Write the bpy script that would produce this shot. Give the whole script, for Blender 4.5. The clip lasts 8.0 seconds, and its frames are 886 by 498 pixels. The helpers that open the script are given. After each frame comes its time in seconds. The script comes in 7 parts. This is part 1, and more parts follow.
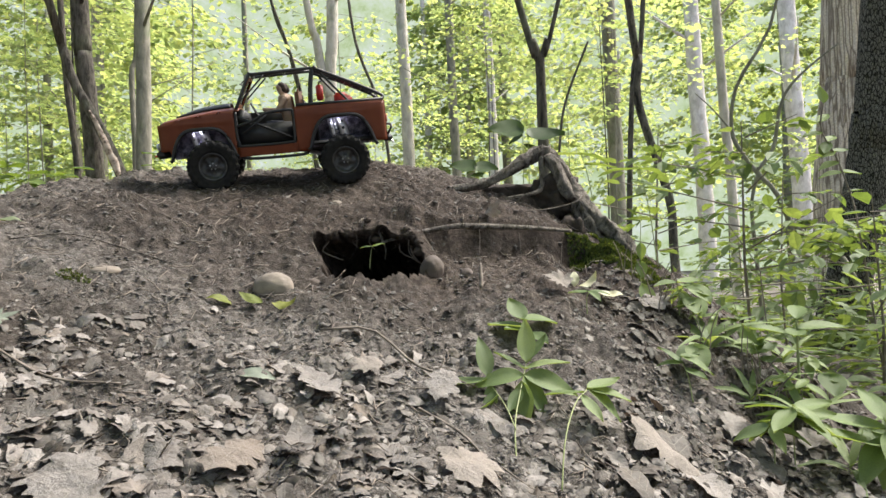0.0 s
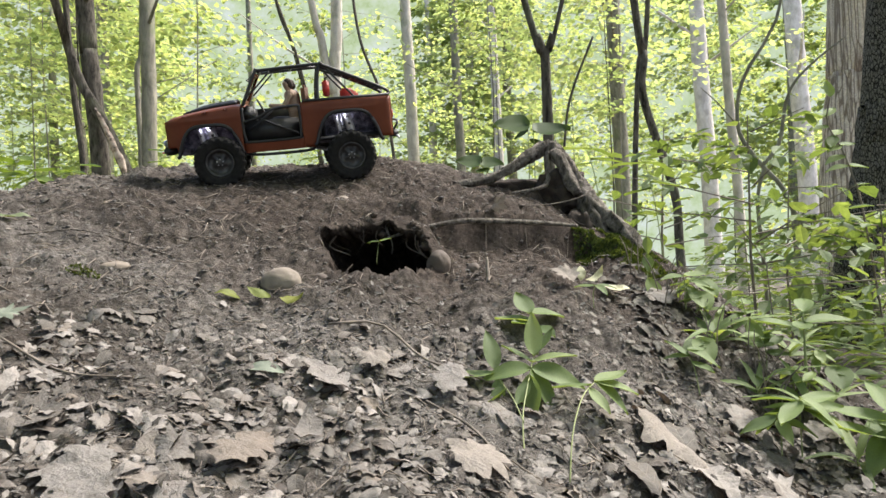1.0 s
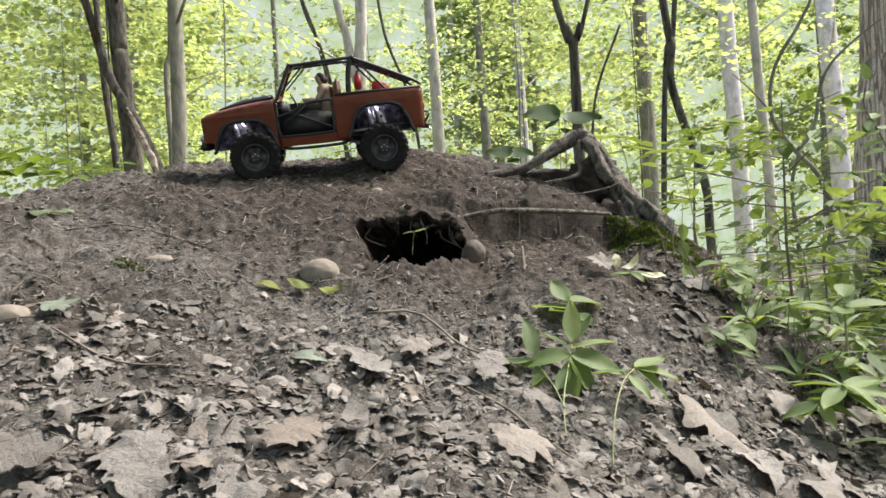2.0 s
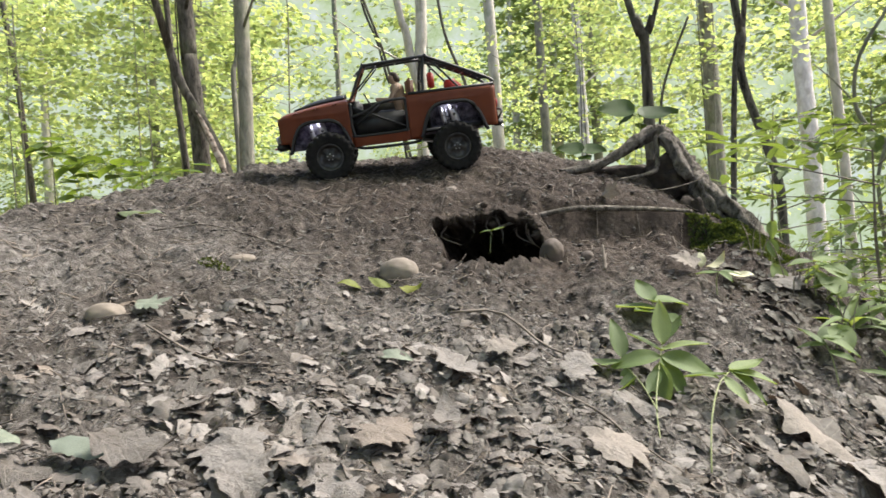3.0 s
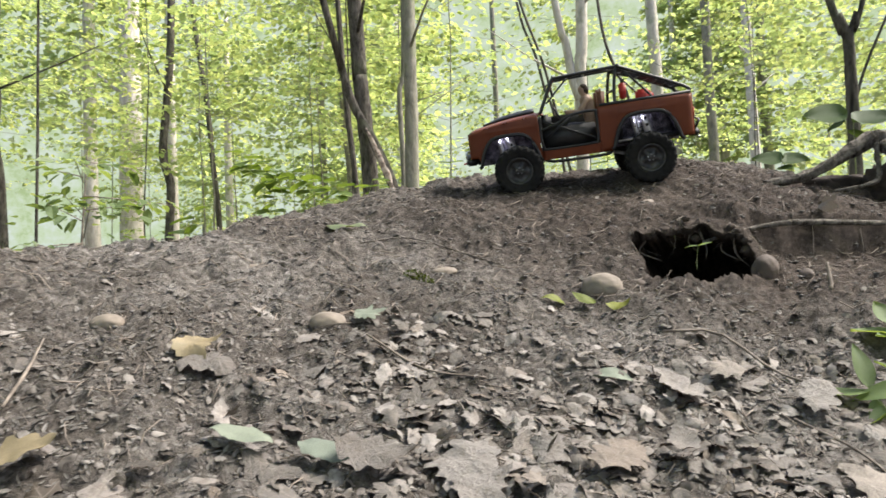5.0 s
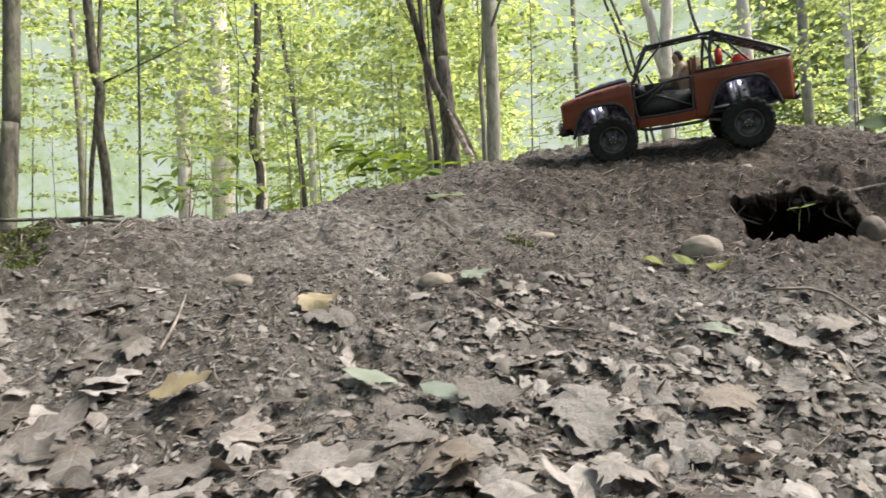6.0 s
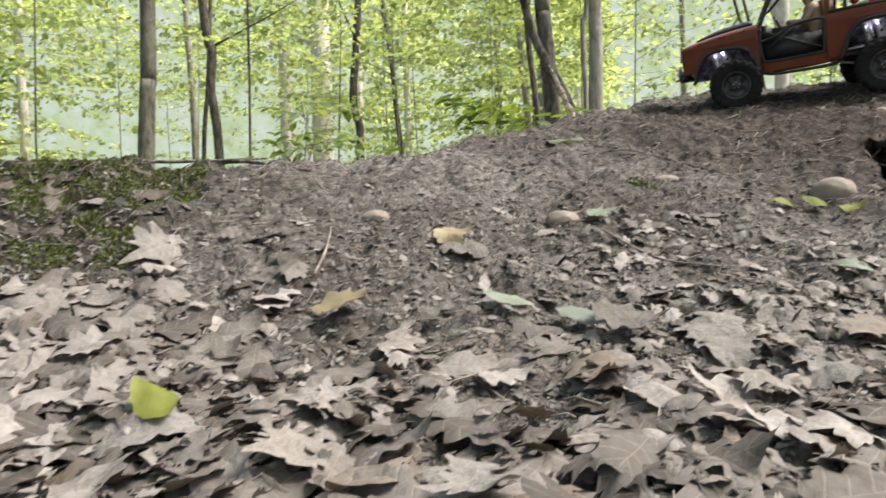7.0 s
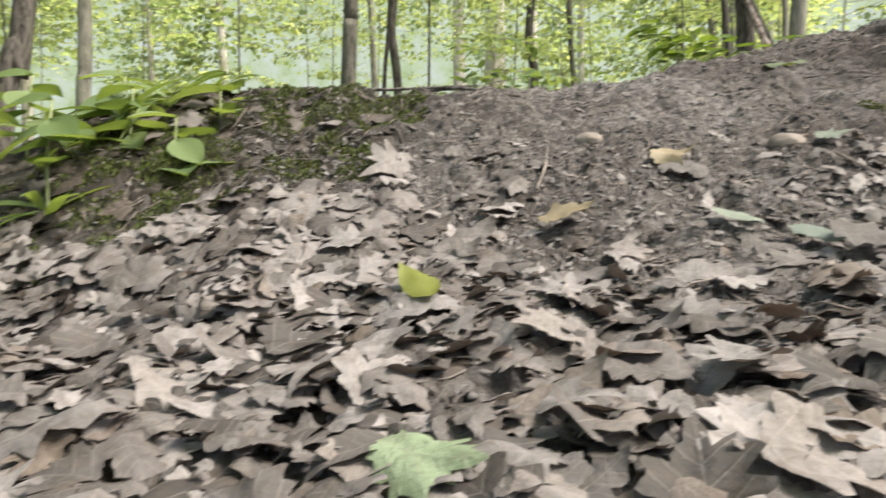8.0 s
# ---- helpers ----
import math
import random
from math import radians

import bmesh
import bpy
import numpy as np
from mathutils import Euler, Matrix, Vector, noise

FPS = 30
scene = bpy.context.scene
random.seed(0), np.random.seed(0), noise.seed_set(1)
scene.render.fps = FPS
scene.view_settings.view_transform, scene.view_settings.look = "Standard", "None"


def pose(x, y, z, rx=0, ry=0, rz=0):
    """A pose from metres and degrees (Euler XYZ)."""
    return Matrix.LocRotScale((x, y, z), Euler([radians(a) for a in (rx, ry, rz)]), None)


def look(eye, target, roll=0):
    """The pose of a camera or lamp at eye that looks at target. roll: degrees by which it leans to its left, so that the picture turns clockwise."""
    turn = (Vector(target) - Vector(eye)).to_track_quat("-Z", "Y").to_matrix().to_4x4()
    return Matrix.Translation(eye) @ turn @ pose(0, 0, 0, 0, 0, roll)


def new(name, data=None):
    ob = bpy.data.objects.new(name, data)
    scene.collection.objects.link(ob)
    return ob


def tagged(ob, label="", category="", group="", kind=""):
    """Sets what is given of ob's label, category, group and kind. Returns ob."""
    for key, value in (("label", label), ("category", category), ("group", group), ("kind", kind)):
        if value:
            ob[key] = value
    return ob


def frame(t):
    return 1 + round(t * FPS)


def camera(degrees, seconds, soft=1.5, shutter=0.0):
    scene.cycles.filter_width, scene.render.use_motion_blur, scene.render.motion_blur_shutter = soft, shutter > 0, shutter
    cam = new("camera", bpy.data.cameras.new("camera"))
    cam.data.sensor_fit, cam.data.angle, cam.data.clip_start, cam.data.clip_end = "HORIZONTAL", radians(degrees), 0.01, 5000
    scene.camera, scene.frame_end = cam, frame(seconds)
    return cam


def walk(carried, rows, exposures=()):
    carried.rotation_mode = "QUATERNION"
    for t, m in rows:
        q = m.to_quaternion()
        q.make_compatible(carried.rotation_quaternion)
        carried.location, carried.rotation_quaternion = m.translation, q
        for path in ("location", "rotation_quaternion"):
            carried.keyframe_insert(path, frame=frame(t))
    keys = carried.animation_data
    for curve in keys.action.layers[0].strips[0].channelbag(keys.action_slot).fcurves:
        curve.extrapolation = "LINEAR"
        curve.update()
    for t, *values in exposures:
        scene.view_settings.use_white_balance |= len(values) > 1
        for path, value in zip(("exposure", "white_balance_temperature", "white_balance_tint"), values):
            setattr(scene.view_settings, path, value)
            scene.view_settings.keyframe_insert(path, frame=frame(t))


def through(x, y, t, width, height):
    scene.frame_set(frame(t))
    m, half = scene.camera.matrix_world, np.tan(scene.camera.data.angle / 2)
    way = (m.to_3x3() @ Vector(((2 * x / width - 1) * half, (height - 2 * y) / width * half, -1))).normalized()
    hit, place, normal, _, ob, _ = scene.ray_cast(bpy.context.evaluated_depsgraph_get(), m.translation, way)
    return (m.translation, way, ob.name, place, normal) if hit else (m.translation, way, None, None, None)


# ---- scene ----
cam = camera(63.0, 8.0, soft=1.5, shutter=0.35)
EXPO, TINT = 1.58, 12
METRES, EYE, TILT, LEAN, TURN = 0.46, 0.6, 2.0, 2.0, 0.0
ROWS = [
    (0.0, 0.0, 0.0, 0.0, 0.0, 0.0, -0.0),
    (0.5, -0.0049, -0.0026, -0.0014, 0.05, -0.14, 0.01),
    (1.0, -0.008, -0.0099, -0.0083, 0.38, -0.27, 0.19),
    (2.5, -0.0858, -0.0384, -0.0267, 4.4, -0.92, 1.23),
    (3.0, -0.1341, -0.0145, -0.0185, 7.03, -0.84, 1.19),
    (3.5, -0.1808, -0.001, -0.0335, 9.95, -0.48, 0.89),
    (4.0, -0.2361, 0.0169, -0.0145, 13.03, 0.13, 0.53),
    (4.5, -0.2965, 0.004, 0.0022, 16.01, 0.52, 0.39),
    (6.0, -0.3714, -0.1788, -0.0824, 25.26, -0.87, 1.2),
    (6.5, -0.3977, -0.278, -0.1209, 28.56, -2.16, 1.12),
    (7.0, -0.4272, -0.3513, -0.1652, 32.61, -3.78, 0.79),
    (7.5, -0.4534, -0.4523, -0.2207, 38.1, -5.79, 0.42),
    (8.0, -0.4928, -0.5541, -0.2533, 45.72, -7.92, 0.41),
]
walk(cam, [(t, pose(0, 0, EYE, TILT, LEAN, TURN) @ pose(METRES * x, METRES * y, METRES * z, 90 + pitch, roll, yaw)) for t, x, y, z, yaw, pitch, roll in ROWS],
     exposures=[(0.0, EXPO, 6500, TINT), (4.5, EXPO, 6500, TINT), (6.5, EXPO - 0.06, 6500, TINT), (8.0, EXPO - 0.06, 6500, TINT)])

# ---- light: hazy summer sun behind the wood, softened by haze and leaves ----
SUN_ELEVATION, SUN_AZIMUTH = 54.0, 62.0   # azimuth: degrees to the right of straight ahead
world = bpy.data.worlds.new("sky")
scene.world = world
world.use_nodes = True
wn = world.node_tree
sky = wn.nodes.new("ShaderNodeTexSky")
sky.sky_type, sky.sun_disc = "NISHITA", False
sky.sun_elevation, sky.sun_rotation = radians(SUN_ELEVATION), radians(SUN_AZIMUTH)
sky.dust_density, sky.air_density = 4.0, 1.2
wn.nodes["Background"].inputs["Strength"].default_value = 0.12
wn.links.new(sky.outputs["Color"], wn.nodes["Background"].inputs["Color"])
sun = new("sun", bpy.data.lights.new("sun", "SUN"))
sun.data.energy, sun.data.angle, sun.data.color = 2.8, radians(24.0), (1.0, 0.96, 0.89)
_e, _a = radians(SUN_ELEVATION), radians(SUN_AZIMUTH)
_to_sun = Vector((math.cos(_e) * math.sin(_a), math.cos(_e) * math.cos(_a), math.sin(_e)))
sun.matrix_world = look(_to_sun * 60, (0, 0, 0))


# ---- materials ----
def nodes_of(name):
    m = bpy.data.materials.new(name)
    m.use_nodes = True
    nt = m.node_tree
    nt.nodes.clear()
    return m, nt, nt.nodes.new("ShaderNodeOutputMaterial")


def node(nt, kind, **sockets):
    n = nt.nodes.new(kind)
    for k, v in sockets.items():
        n.inputs[k.replace("_", " ")].default_value = v
    return n


def ramp(nt, source, stops):
    r = nt.nodes.new("ShaderNodeValToRGB")
    els = r.color_ramp.elements
    while len(els) < len(stops):
        els.new(0.5)
    for e, (p, c) in zip(els, stops):
        e.position, e.color = p, (*c, 1)
    nt.links.new(source, r.inputs["Fac"])
    return r.outputs["Color"]


def tex(nt, scale, detail=6.0, rough=0.6, kind="Object", distort=0.0):
    co = nt.nodes.new("ShaderNodeTexCoord")
    n = node(nt, "ShaderNodeTexNoise", Scale=scale, Detail=detail, Roughness=rough, Distortion=distort)
    nt.links.new(co.outputs[kind], n.inputs["Vector"])
    return n.outputs["Fac"]


def mix(nt, a, b, fac, how="MIX"):
    m = nt.nodes.new("ShaderNodeMix")
    m.data_type, m.blend_type = "RGBA", how
    for sock, v in ((m.inputs[6], a), (m.inputs[7], b), (m.inputs[0], fac)):
        if isinstance(v, bpy.types.NodeSocket):
            nt.links.new(v, sock)
        elif isinstance(v, (int, float)):
            sock.default_value = v
        else:
            sock.default_value = (*v, 1)
    return m.outputs[2]


def bump(nt, height, strength, distance):
    b = node(nt, "ShaderNodeBump", Strength=strength, Distance=distance)
    nt.links.new(height, b.inputs["Height"])
    return b.outputs["Normal"]


def surface(name, stops, scale, rough=0.8, metal=0.0, grain=0.0, grain_scale=300.0, depth=0.002, coarse=0.25, spec=0.5, coat=0.0):
    """A principled surface: colour from a noise ramp, wear at a coarser scale, fine relief."""
    m, nt, out = nodes_of(name)
    b = node(nt, "ShaderNodeBsdfPrincipled", Roughness=rough, Metallic=metal)
    b.inputs["Specular IOR Level"].default_value = spec
    b.inputs["Coat Weight"].default_value = coat
    c = ramp(nt, tex(nt, scale), stops)
    big = ramp(nt, tex(nt, scale * 0.21, 3), [(0.3, (1 - coarse,) * 3), (0.75, (1 + coarse,) * 3)])
    nt.links.new(mix(nt, c, big, 1.0, "MULTIPLY"), b.inputs["Base Color"])
    if grain:
        nt.links.new(bump(nt, tex(nt, grain_scale, 8, 0.7), grain, depth), b.inputs["Normal"])
    nt.links.new(b.outputs[0], out.inputs[0])
    return m


def rib_lines(nt):
    """Midrib and slanting side ribs over a blade laid out along x from 0 to 1."""
    def math_node(op, a, b=None):
        n = nt.nodes.new("ShaderNodeMath")
        n.operation = op
        for k, v in enumerate((a, b)):
            if isinstance(v, bpy.types.NodeSocket):
                nt.links.new(v, n.inputs[k])
            elif v is not None:
                n.inputs[k].default_value = v
        return n.outputs[0]

    uv = nt.nodes.new("ShaderNodeUVMap")
    sep = nt.nodes.new("ShaderNodeSeparateXYZ")
    nt.links.new(uv.outputs[0], sep.inputs[0])
    side = math_node("ABSOLUTE", sep.outputs[1])
    slant = math_node("SUBTRACT", sep.outputs[0], math_node("MULTIPLY", side, 0.9))
    wave = math_node("POWER", math_node("ABSOLUTE", math_node("COSINE", math_node("MULTIPLY", slant, 17.0))), 30.0)
    mid = math_node("SUBTRACT", 1.0, math_node("MULTIPLY", side, 45.0))
    return math_node("MAXIMUM", wave, mid)


def leaf_surface(name, stops, through=0.5, rough=0.45, gloss=0.06, random="island", vein=0.0, spots=0.0, glow=(1.45, 1.35, 0.55), ribs=False):
    """A thin leaf: diffuse on top, light passing through, a faint sheen; colour varies from leaf to leaf and across the blade."""
    m, nt, out = nodes_of(name)
    if random == "island":
        r = nt.nodes.new("ShaderNodeNewGeometry").outputs["Random Per Island"]
    else:
        r = nt.nodes.new("ShaderNodeObjectInfo").outputs["Random"]
    c = ramp(nt, r, stops)
    mott = ramp(nt, tex(nt, 60.0, 5, 0.7), [(0.3, (0.72, 0.72, 0.72)), (0.7, (1.18, 1.18, 1.18))])
    c = mix(nt, c, mott, 1.0, "MULTIPLY")
    if spots:
        blot = ramp(nt, tex(nt, 7.0 if random == "object" else 38.0, 6, 0.75, distort=0.6), [(0.47, (0, 0, 0)), (0.62, (spots,) * 3)])
        c = mix(nt, c, (0.085, 0.062, 0.045), blot)
    d, tr, g = node(nt, "ShaderNodeBsdfDiffuse"), node(nt, "ShaderNodeBsdfTranslucent"), node(nt, "ShaderNodeBsdfGlossy", Roughness=rough)
    nt.links.new(c, d.inputs["Color"])
    warm = mix(nt, c, glow, 1.0, "MULTIPLY")
    nt.links.new(warm, tr.inputs["Color"])
    g.inputs["Color"].default_value = (0.9, 0.95, 0.9, 1)
    if ribs:
        rib = rib_lines(nt)
        pale = nt.nodes.new("ShaderNodeMix")
        pale.data_type, pale.blend_type = "RGBA", "MIX"
        nt.links.new(ramp(nt, rib, [(0.55, (0, 0, 0)), (1.0, (0.22,) * 3)]), pale.inputs[0])
        nt.links.new(c, pale.inputs[6])
        pale.inputs[7].default_value = (0.36, 0.32, 0.28, 1)
        nt.links.new(pale.outputs[2], d.inputs["Color"])
        nrm = node(nt, "ShaderNodeBump", Strength=0.22, Distance=0.0012)
        nt.links.new(rib, nrm.inputs["Height"])
        nt.links.new(bump(nt, tex(nt, 14.0 if random == "object" else 160.0, 6, 0.7), vein, 0.03 if random == "object" else 0.003), nrm.inputs["Normal"])
        nt.links.new(nrm.outputs["Normal"], d.inputs["Normal"]), nt.links.new(nrm.outputs["Normal"], g.inputs["Normal"])
    elif vein:
        nrm = bump(nt, tex(nt, 140.0, 6, 0.7), vein, 0.002)
        nt.links.new(nrm, d.inputs["Normal"]), nt.links.new(nrm, g.inputs["Normal"])
    a, b = node(nt, "ShaderNodeMixShader", Fac=through), node(nt, "ShaderNodeMixShader", Fac=gloss)
    nt.links.new(d.outputs[0], a.inputs[1]), nt.links.new(tr.outputs[0], a.inputs[2])
    nt.links.new(a.outputs[0], b.inputs[1]), nt.links.new(g.outputs[0], b.inputs[2])
    nt.links.new(b.outputs[0], out.inputs[0])
    return m


def soil_surface():
    m, nt, out = nodes_of("soil")
    b = node(nt, "ShaderNodeBsdfPrincipled", Roughness=0.9)
    b.inputs["Specular IOR Level"].default_value = 0.25
    fine = ramp(nt, tex(nt, 55.0, 9, 0.72), [(0.3, (0.045, 0.04, 0.036)), (0.5, (0.145, 0.133, 0.122)), (0.68, (0.3, 0.282, 0.265))])
    broad = ramp(nt, tex(nt, 3.2, 5, 0.6), [(0.33, (0.66, 0.61, 0.56)), (0.63, (1.42, 1.42, 1.4))])
    c = mix(nt, fine, broad, 1.0, "MULTIPLY")
    fleck = ramp(nt, tex(nt, 210.0, 3, 0.5), [(0.62, (0, 0, 0)), (0.74, (0.4, 0.4, 0.4))])
    c = mix(nt, c, (0.29, 0.265, 0.24), fleck)
    # random dark spots painted in for the shade of small crevices
    crevice_shade = ramp(nt, tex(nt, 75.0, 6, 0.68), [(0.32, (0.55, 0.53, 0.51)), (0.56, (1, 1, 1))])
    c = mix(nt, c, crevice_shade, 1.0, "MULTIPLY")
    # mossy earth on the shoulder's bank, with the bank's shade put into its colour
    co, mp = nt.nodes.new("ShaderNodeTexCoord"), nt.nodes.new("ShaderNodeMapping")
    mp.inputs["Location"].default_value, mp.inputs["Scale"].default_value = (1.58 / 0.42, -0.46 / 0.46, 0), (1 / 0.42, 1 / 0.46, 0)
    nt.links.new(co.outputs["Object"], mp.inputs["Vector"])
    ln = nt.nodes.new("ShaderNodeVectorMath")
    ln.operation = "LENGTH"
    nt.links.new(mp.outputs[0], ln.inputs[0])
    wob = nt.nodes.new("ShaderNodeMath")
    wob.operation = "MULTIPLY_ADD"
    nt.links.new(tex(nt, 9.0, 6, 0.7), wob.inputs[0])
    wob.inputs[1].default_value = 0.7
    nt.links.new(ln.outputs["Value"], wob.inputs[2])
    half = nt.nodes.new("ShaderNodeMath")
    half.operation = "MULTIPLY"
    half.inputs[1].default_value = 0.5
    nt.links.new(wob.outputs[0], half.inputs[0])
    dusky = ramp(nt, half.outputs[0], [(0.52, (1, 1, 1)), (0.72, (0, 0, 0))])
    c = mix(nt, c, mix(nt, c, (0.2, 0.2, 0.13), 1.0, "MULTIPLY"), dusky)
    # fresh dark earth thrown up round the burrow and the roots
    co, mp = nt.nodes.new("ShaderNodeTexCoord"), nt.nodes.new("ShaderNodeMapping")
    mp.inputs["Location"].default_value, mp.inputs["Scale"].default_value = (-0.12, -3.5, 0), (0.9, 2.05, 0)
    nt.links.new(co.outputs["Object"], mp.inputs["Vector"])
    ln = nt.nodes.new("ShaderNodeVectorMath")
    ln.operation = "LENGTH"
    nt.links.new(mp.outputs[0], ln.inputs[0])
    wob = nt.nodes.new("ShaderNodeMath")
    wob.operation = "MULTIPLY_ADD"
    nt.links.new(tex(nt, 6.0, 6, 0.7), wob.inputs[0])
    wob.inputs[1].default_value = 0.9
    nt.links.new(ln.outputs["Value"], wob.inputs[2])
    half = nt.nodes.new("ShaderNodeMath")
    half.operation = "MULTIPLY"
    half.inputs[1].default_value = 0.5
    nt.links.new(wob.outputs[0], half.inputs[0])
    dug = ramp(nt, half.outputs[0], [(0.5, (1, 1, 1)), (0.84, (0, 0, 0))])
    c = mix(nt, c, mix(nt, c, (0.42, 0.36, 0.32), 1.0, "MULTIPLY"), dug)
    nt.links.new(c, b.inputs["Base Color"])
    nt.links.new(bump(nt, tex(nt, 130.0, 10, 0.8), 1.0, 0.012), b.inputs["Normal"])
    nt.links.new(b.outputs[0], out.inputs[0])
    return m


def bark_surface(name, dark, light, stretch=0.16, scale=14.0, lichen=0.0, relief=0.9):
    """Bark drawn out along the trunk, with furrows and patches of lichen or moss."""
    m, nt, out = nodes_of(name)
    b = node(nt, "ShaderNodeBsdfPrincipled", Roughness=0.9)
    b.inputs["Specular IOR Level"].default_value = 0.2
    co, mp = nt.nodes.new("ShaderNodeTexCoord"), nt.nodes.new("ShaderNodeMapping")
    mp.inputs["Scale"].default_value = (1, 1, stretch)
    nt.links.new(co.outputs["Object"], mp.inputs["Vector"])
    n = node(nt, "ShaderNodeTexNoise", Scale=scale, Detail=9, Roughness=0.7, Distortion=0.4)
    nt.links.new(mp.outputs[0], n.inputs["Vector"])
    c = ramp(nt, n.outputs["Fac"], [(0.35, dark), (0.62, light)])
    patch = ramp(nt, tex(nt, 2.6, 6, 0.65), [(0.52, (0, 0, 0)), (0.68, (lichen,) * 3)])
    c = mix(nt, c, (0.17, 0.2, 0.11), patch)
    nt.links.new(c, b.inputs["Base Color"])
    nt.links.new(bump(nt, n.outputs["Fac"], relief, 0.02), b.inputs["Normal"])
    nt.links.new(b.outputs[0], out.inputs[0])
    return m


def plated_bark(name, crack, plate, edge, wide, tall, relief=1.0):
    """Bark split into long upright plates with dark cracks between and flecked faces."""
    m, nt, out = nodes_of(name)
    b = node(nt, "ShaderNodeBsdfPrincipled", Roughness=0.92)
    b.inputs["Specular IOR Level"].default_value = 0.15
    co, mp = nt.nodes.new("ShaderNodeTexCoord"), nt.nodes.new("ShaderNodeMapping")
    mp.inputs["Scale"].default_value = (1 / wide, 1 / wide, 1 / tall)
    bend = node(nt, "ShaderNodeTexNoise", Scale=2.2, Detail=4.0)
    nt.links.new(co.outputs["Object"], bend.inputs["Vector"])
    push = nt.nodes.new("ShaderNodeVectorMath")
    push.operation = "MULTIPLY_ADD"
    push.inputs[1].default_value = (wide * 1.6, wide * 1.6, tall * 0.5)
    nt.links.new(bend.outputs["Color"], push.inputs[0]), nt.links.new(co.outputs["Object"], push.inputs[2])
    nt.links.new(push.outputs[0], mp.inputs["Vector"])
    vor = node(nt, "ShaderNodeTexVoronoi", Scale=1.0)
    vor.feature = "DISTANCE_TO_EDGE"
    nt.links.new(mp.outputs[0], vor.inputs["Vector"])
    face = ramp(nt, tex(nt, 2.2 / wide, 7, 0.72), [(0.36, plate), (0.66, edge)])
    gap = ramp(nt, vor.outputs["Distance"], [(0.02, (0, 0, 0)), (0.16, (1, 1, 1))])
    c = mix(nt, crack, face, gap)
    nt.links.new(c, b.inputs["Base Color"])
    nt.links.new(bump(nt, vor.outputs["Distance"], relief, wide * 0.8), b.inputs["Normal"])
    nt.links.new(b.outputs[0], out.inputs[0])
    return m


SOIL = soil_surface()
CRUMB = surface("earth_crumb", [(0.3, (0.07, 0.062, 0.055)), (0.5, (0.14, 0.128, 0.117)), (0.7, (0.24, 0.222, 0.205))], 30, 0.95)
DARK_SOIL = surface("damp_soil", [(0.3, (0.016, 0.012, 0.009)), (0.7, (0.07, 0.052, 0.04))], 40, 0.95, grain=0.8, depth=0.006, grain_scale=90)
DRY_LEAF = leaf_surface("dry_leaf", [(0.0, (0.105, 0.09, 0.08)), (0.35, (0.18, 0.163, 0.15)), (0.75, (0.27, 0.248, 0.232)), (0.9, (0.34, 0.31, 0.285)), (1.0, (0.17, 0.135, 0.108))], 0.1, 0.55, 0.03, "object", 0.5, 0.35, (1.2, 1.0, 0.8), True)
DRY_BITS = leaf_surface("dry_leaf_bits", [(0.0, (0.045, 0.038, 0.033)), (0.3, (0.12, 0.105, 0.095)), (0.65, (0.2, 0.18, 0.165)), (0.88, (0.29, 0.265, 0.247)), (1.0, (0.15, 0.117, 0.09))], 0.08, 0.55, 0.03, "island", 0.8, 0.5, (1.2, 1.0, 0.8), True)
LEAF_MOULD = leaf_surface("leaf_mould", [(0.0, (0.045, 0.037, 0.032)), (0.4, (0.115, 0.1, 0.09)), (0.8, (0.175, 0.157, 0.143)), (1.0, (0.22, 0.2, 0.183))], 0.05, 0.6, 0.03, "island", 0.4, 0.4, (1.2, 1.0, 0.8))
FLAKE_MOULD = leaf_surface("leaf_flake", [(0.0, (0.035, 0.03, 0.027)), (0.4, (0.095, 0.086, 0.078)), (0.8, (0.155, 0.144, 0.133)), (1.0, (0.2, 0.187, 0.173))], 0.05, 0.6, 0.02, glow=(1.2, 1.0, 0.8))
# Near-black leaves that put shade into litter gaps; also dark debris on the rim.
SHADE_DEBRIS_LEAF = leaf_surface("shade_debris_leaf", [(0.0, (0.018, 0.014, 0.011)), (0.6, (0.045, 0.036, 0.029)), (1.0, (0.075, 0.061, 0.049))], 0.05, 0.5, 0.03, "island", 0.5, 0.2, (1.2, 1.0, 0.8), True)
YELLOW_LEAF = leaf_surface("yellow_leaf", [(0.0, (0.23, 0.185, 0.11)), (1.0, (0.28, 0.22, 0.13))], 0.1, 0.5, 0.05, "object", 0.4)
PALE_GREEN = leaf_surface("pale_green_leaf", [(0.0, (0.16, 0.185, 0.15)), (1.0, (0.19, 0.215, 0.165))], 0.12, 0.5, 0.025, "object", 0.3, glow=(1.1, 1.1, 0.8))
DIM_GREEN = leaf_surface("dim_green_leaf", [(0.0, (0.12, 0.15, 0.08)), (1.0, (0.14, 0.17, 0.085))], 0.25, 0.5, 0.05, "object", 0.3)
LIME_LEAF = leaf_surface("lime_leaf", [(0.0, (0.13, 0.155, 0.035)), (1.0, (0.19, 0.2, 0.045))], 0.2, 0.5, 0.02, "object", 0.3)
TAN_LEAF = leaf_surface("tan_leaf", [(0.0, (0.235, 0.205, 0.18)), (1.0, (0.27, 0.235, 0.205))], 0.1, 0.5, 0.03, "object", 0.4, 0.2, (1.2, 1.0, 0.8), True)
FRESH_LEAF = leaf_surface("fresh_pale_leaf", [(0.0, (0.27, 0.34, 0.2)), (1.0, (0.3, 0.37, 0.22))], 0.3, 0.5, 0.03, "object", 0.4, 0.3, (1.2, 1.2, 0.9), True)
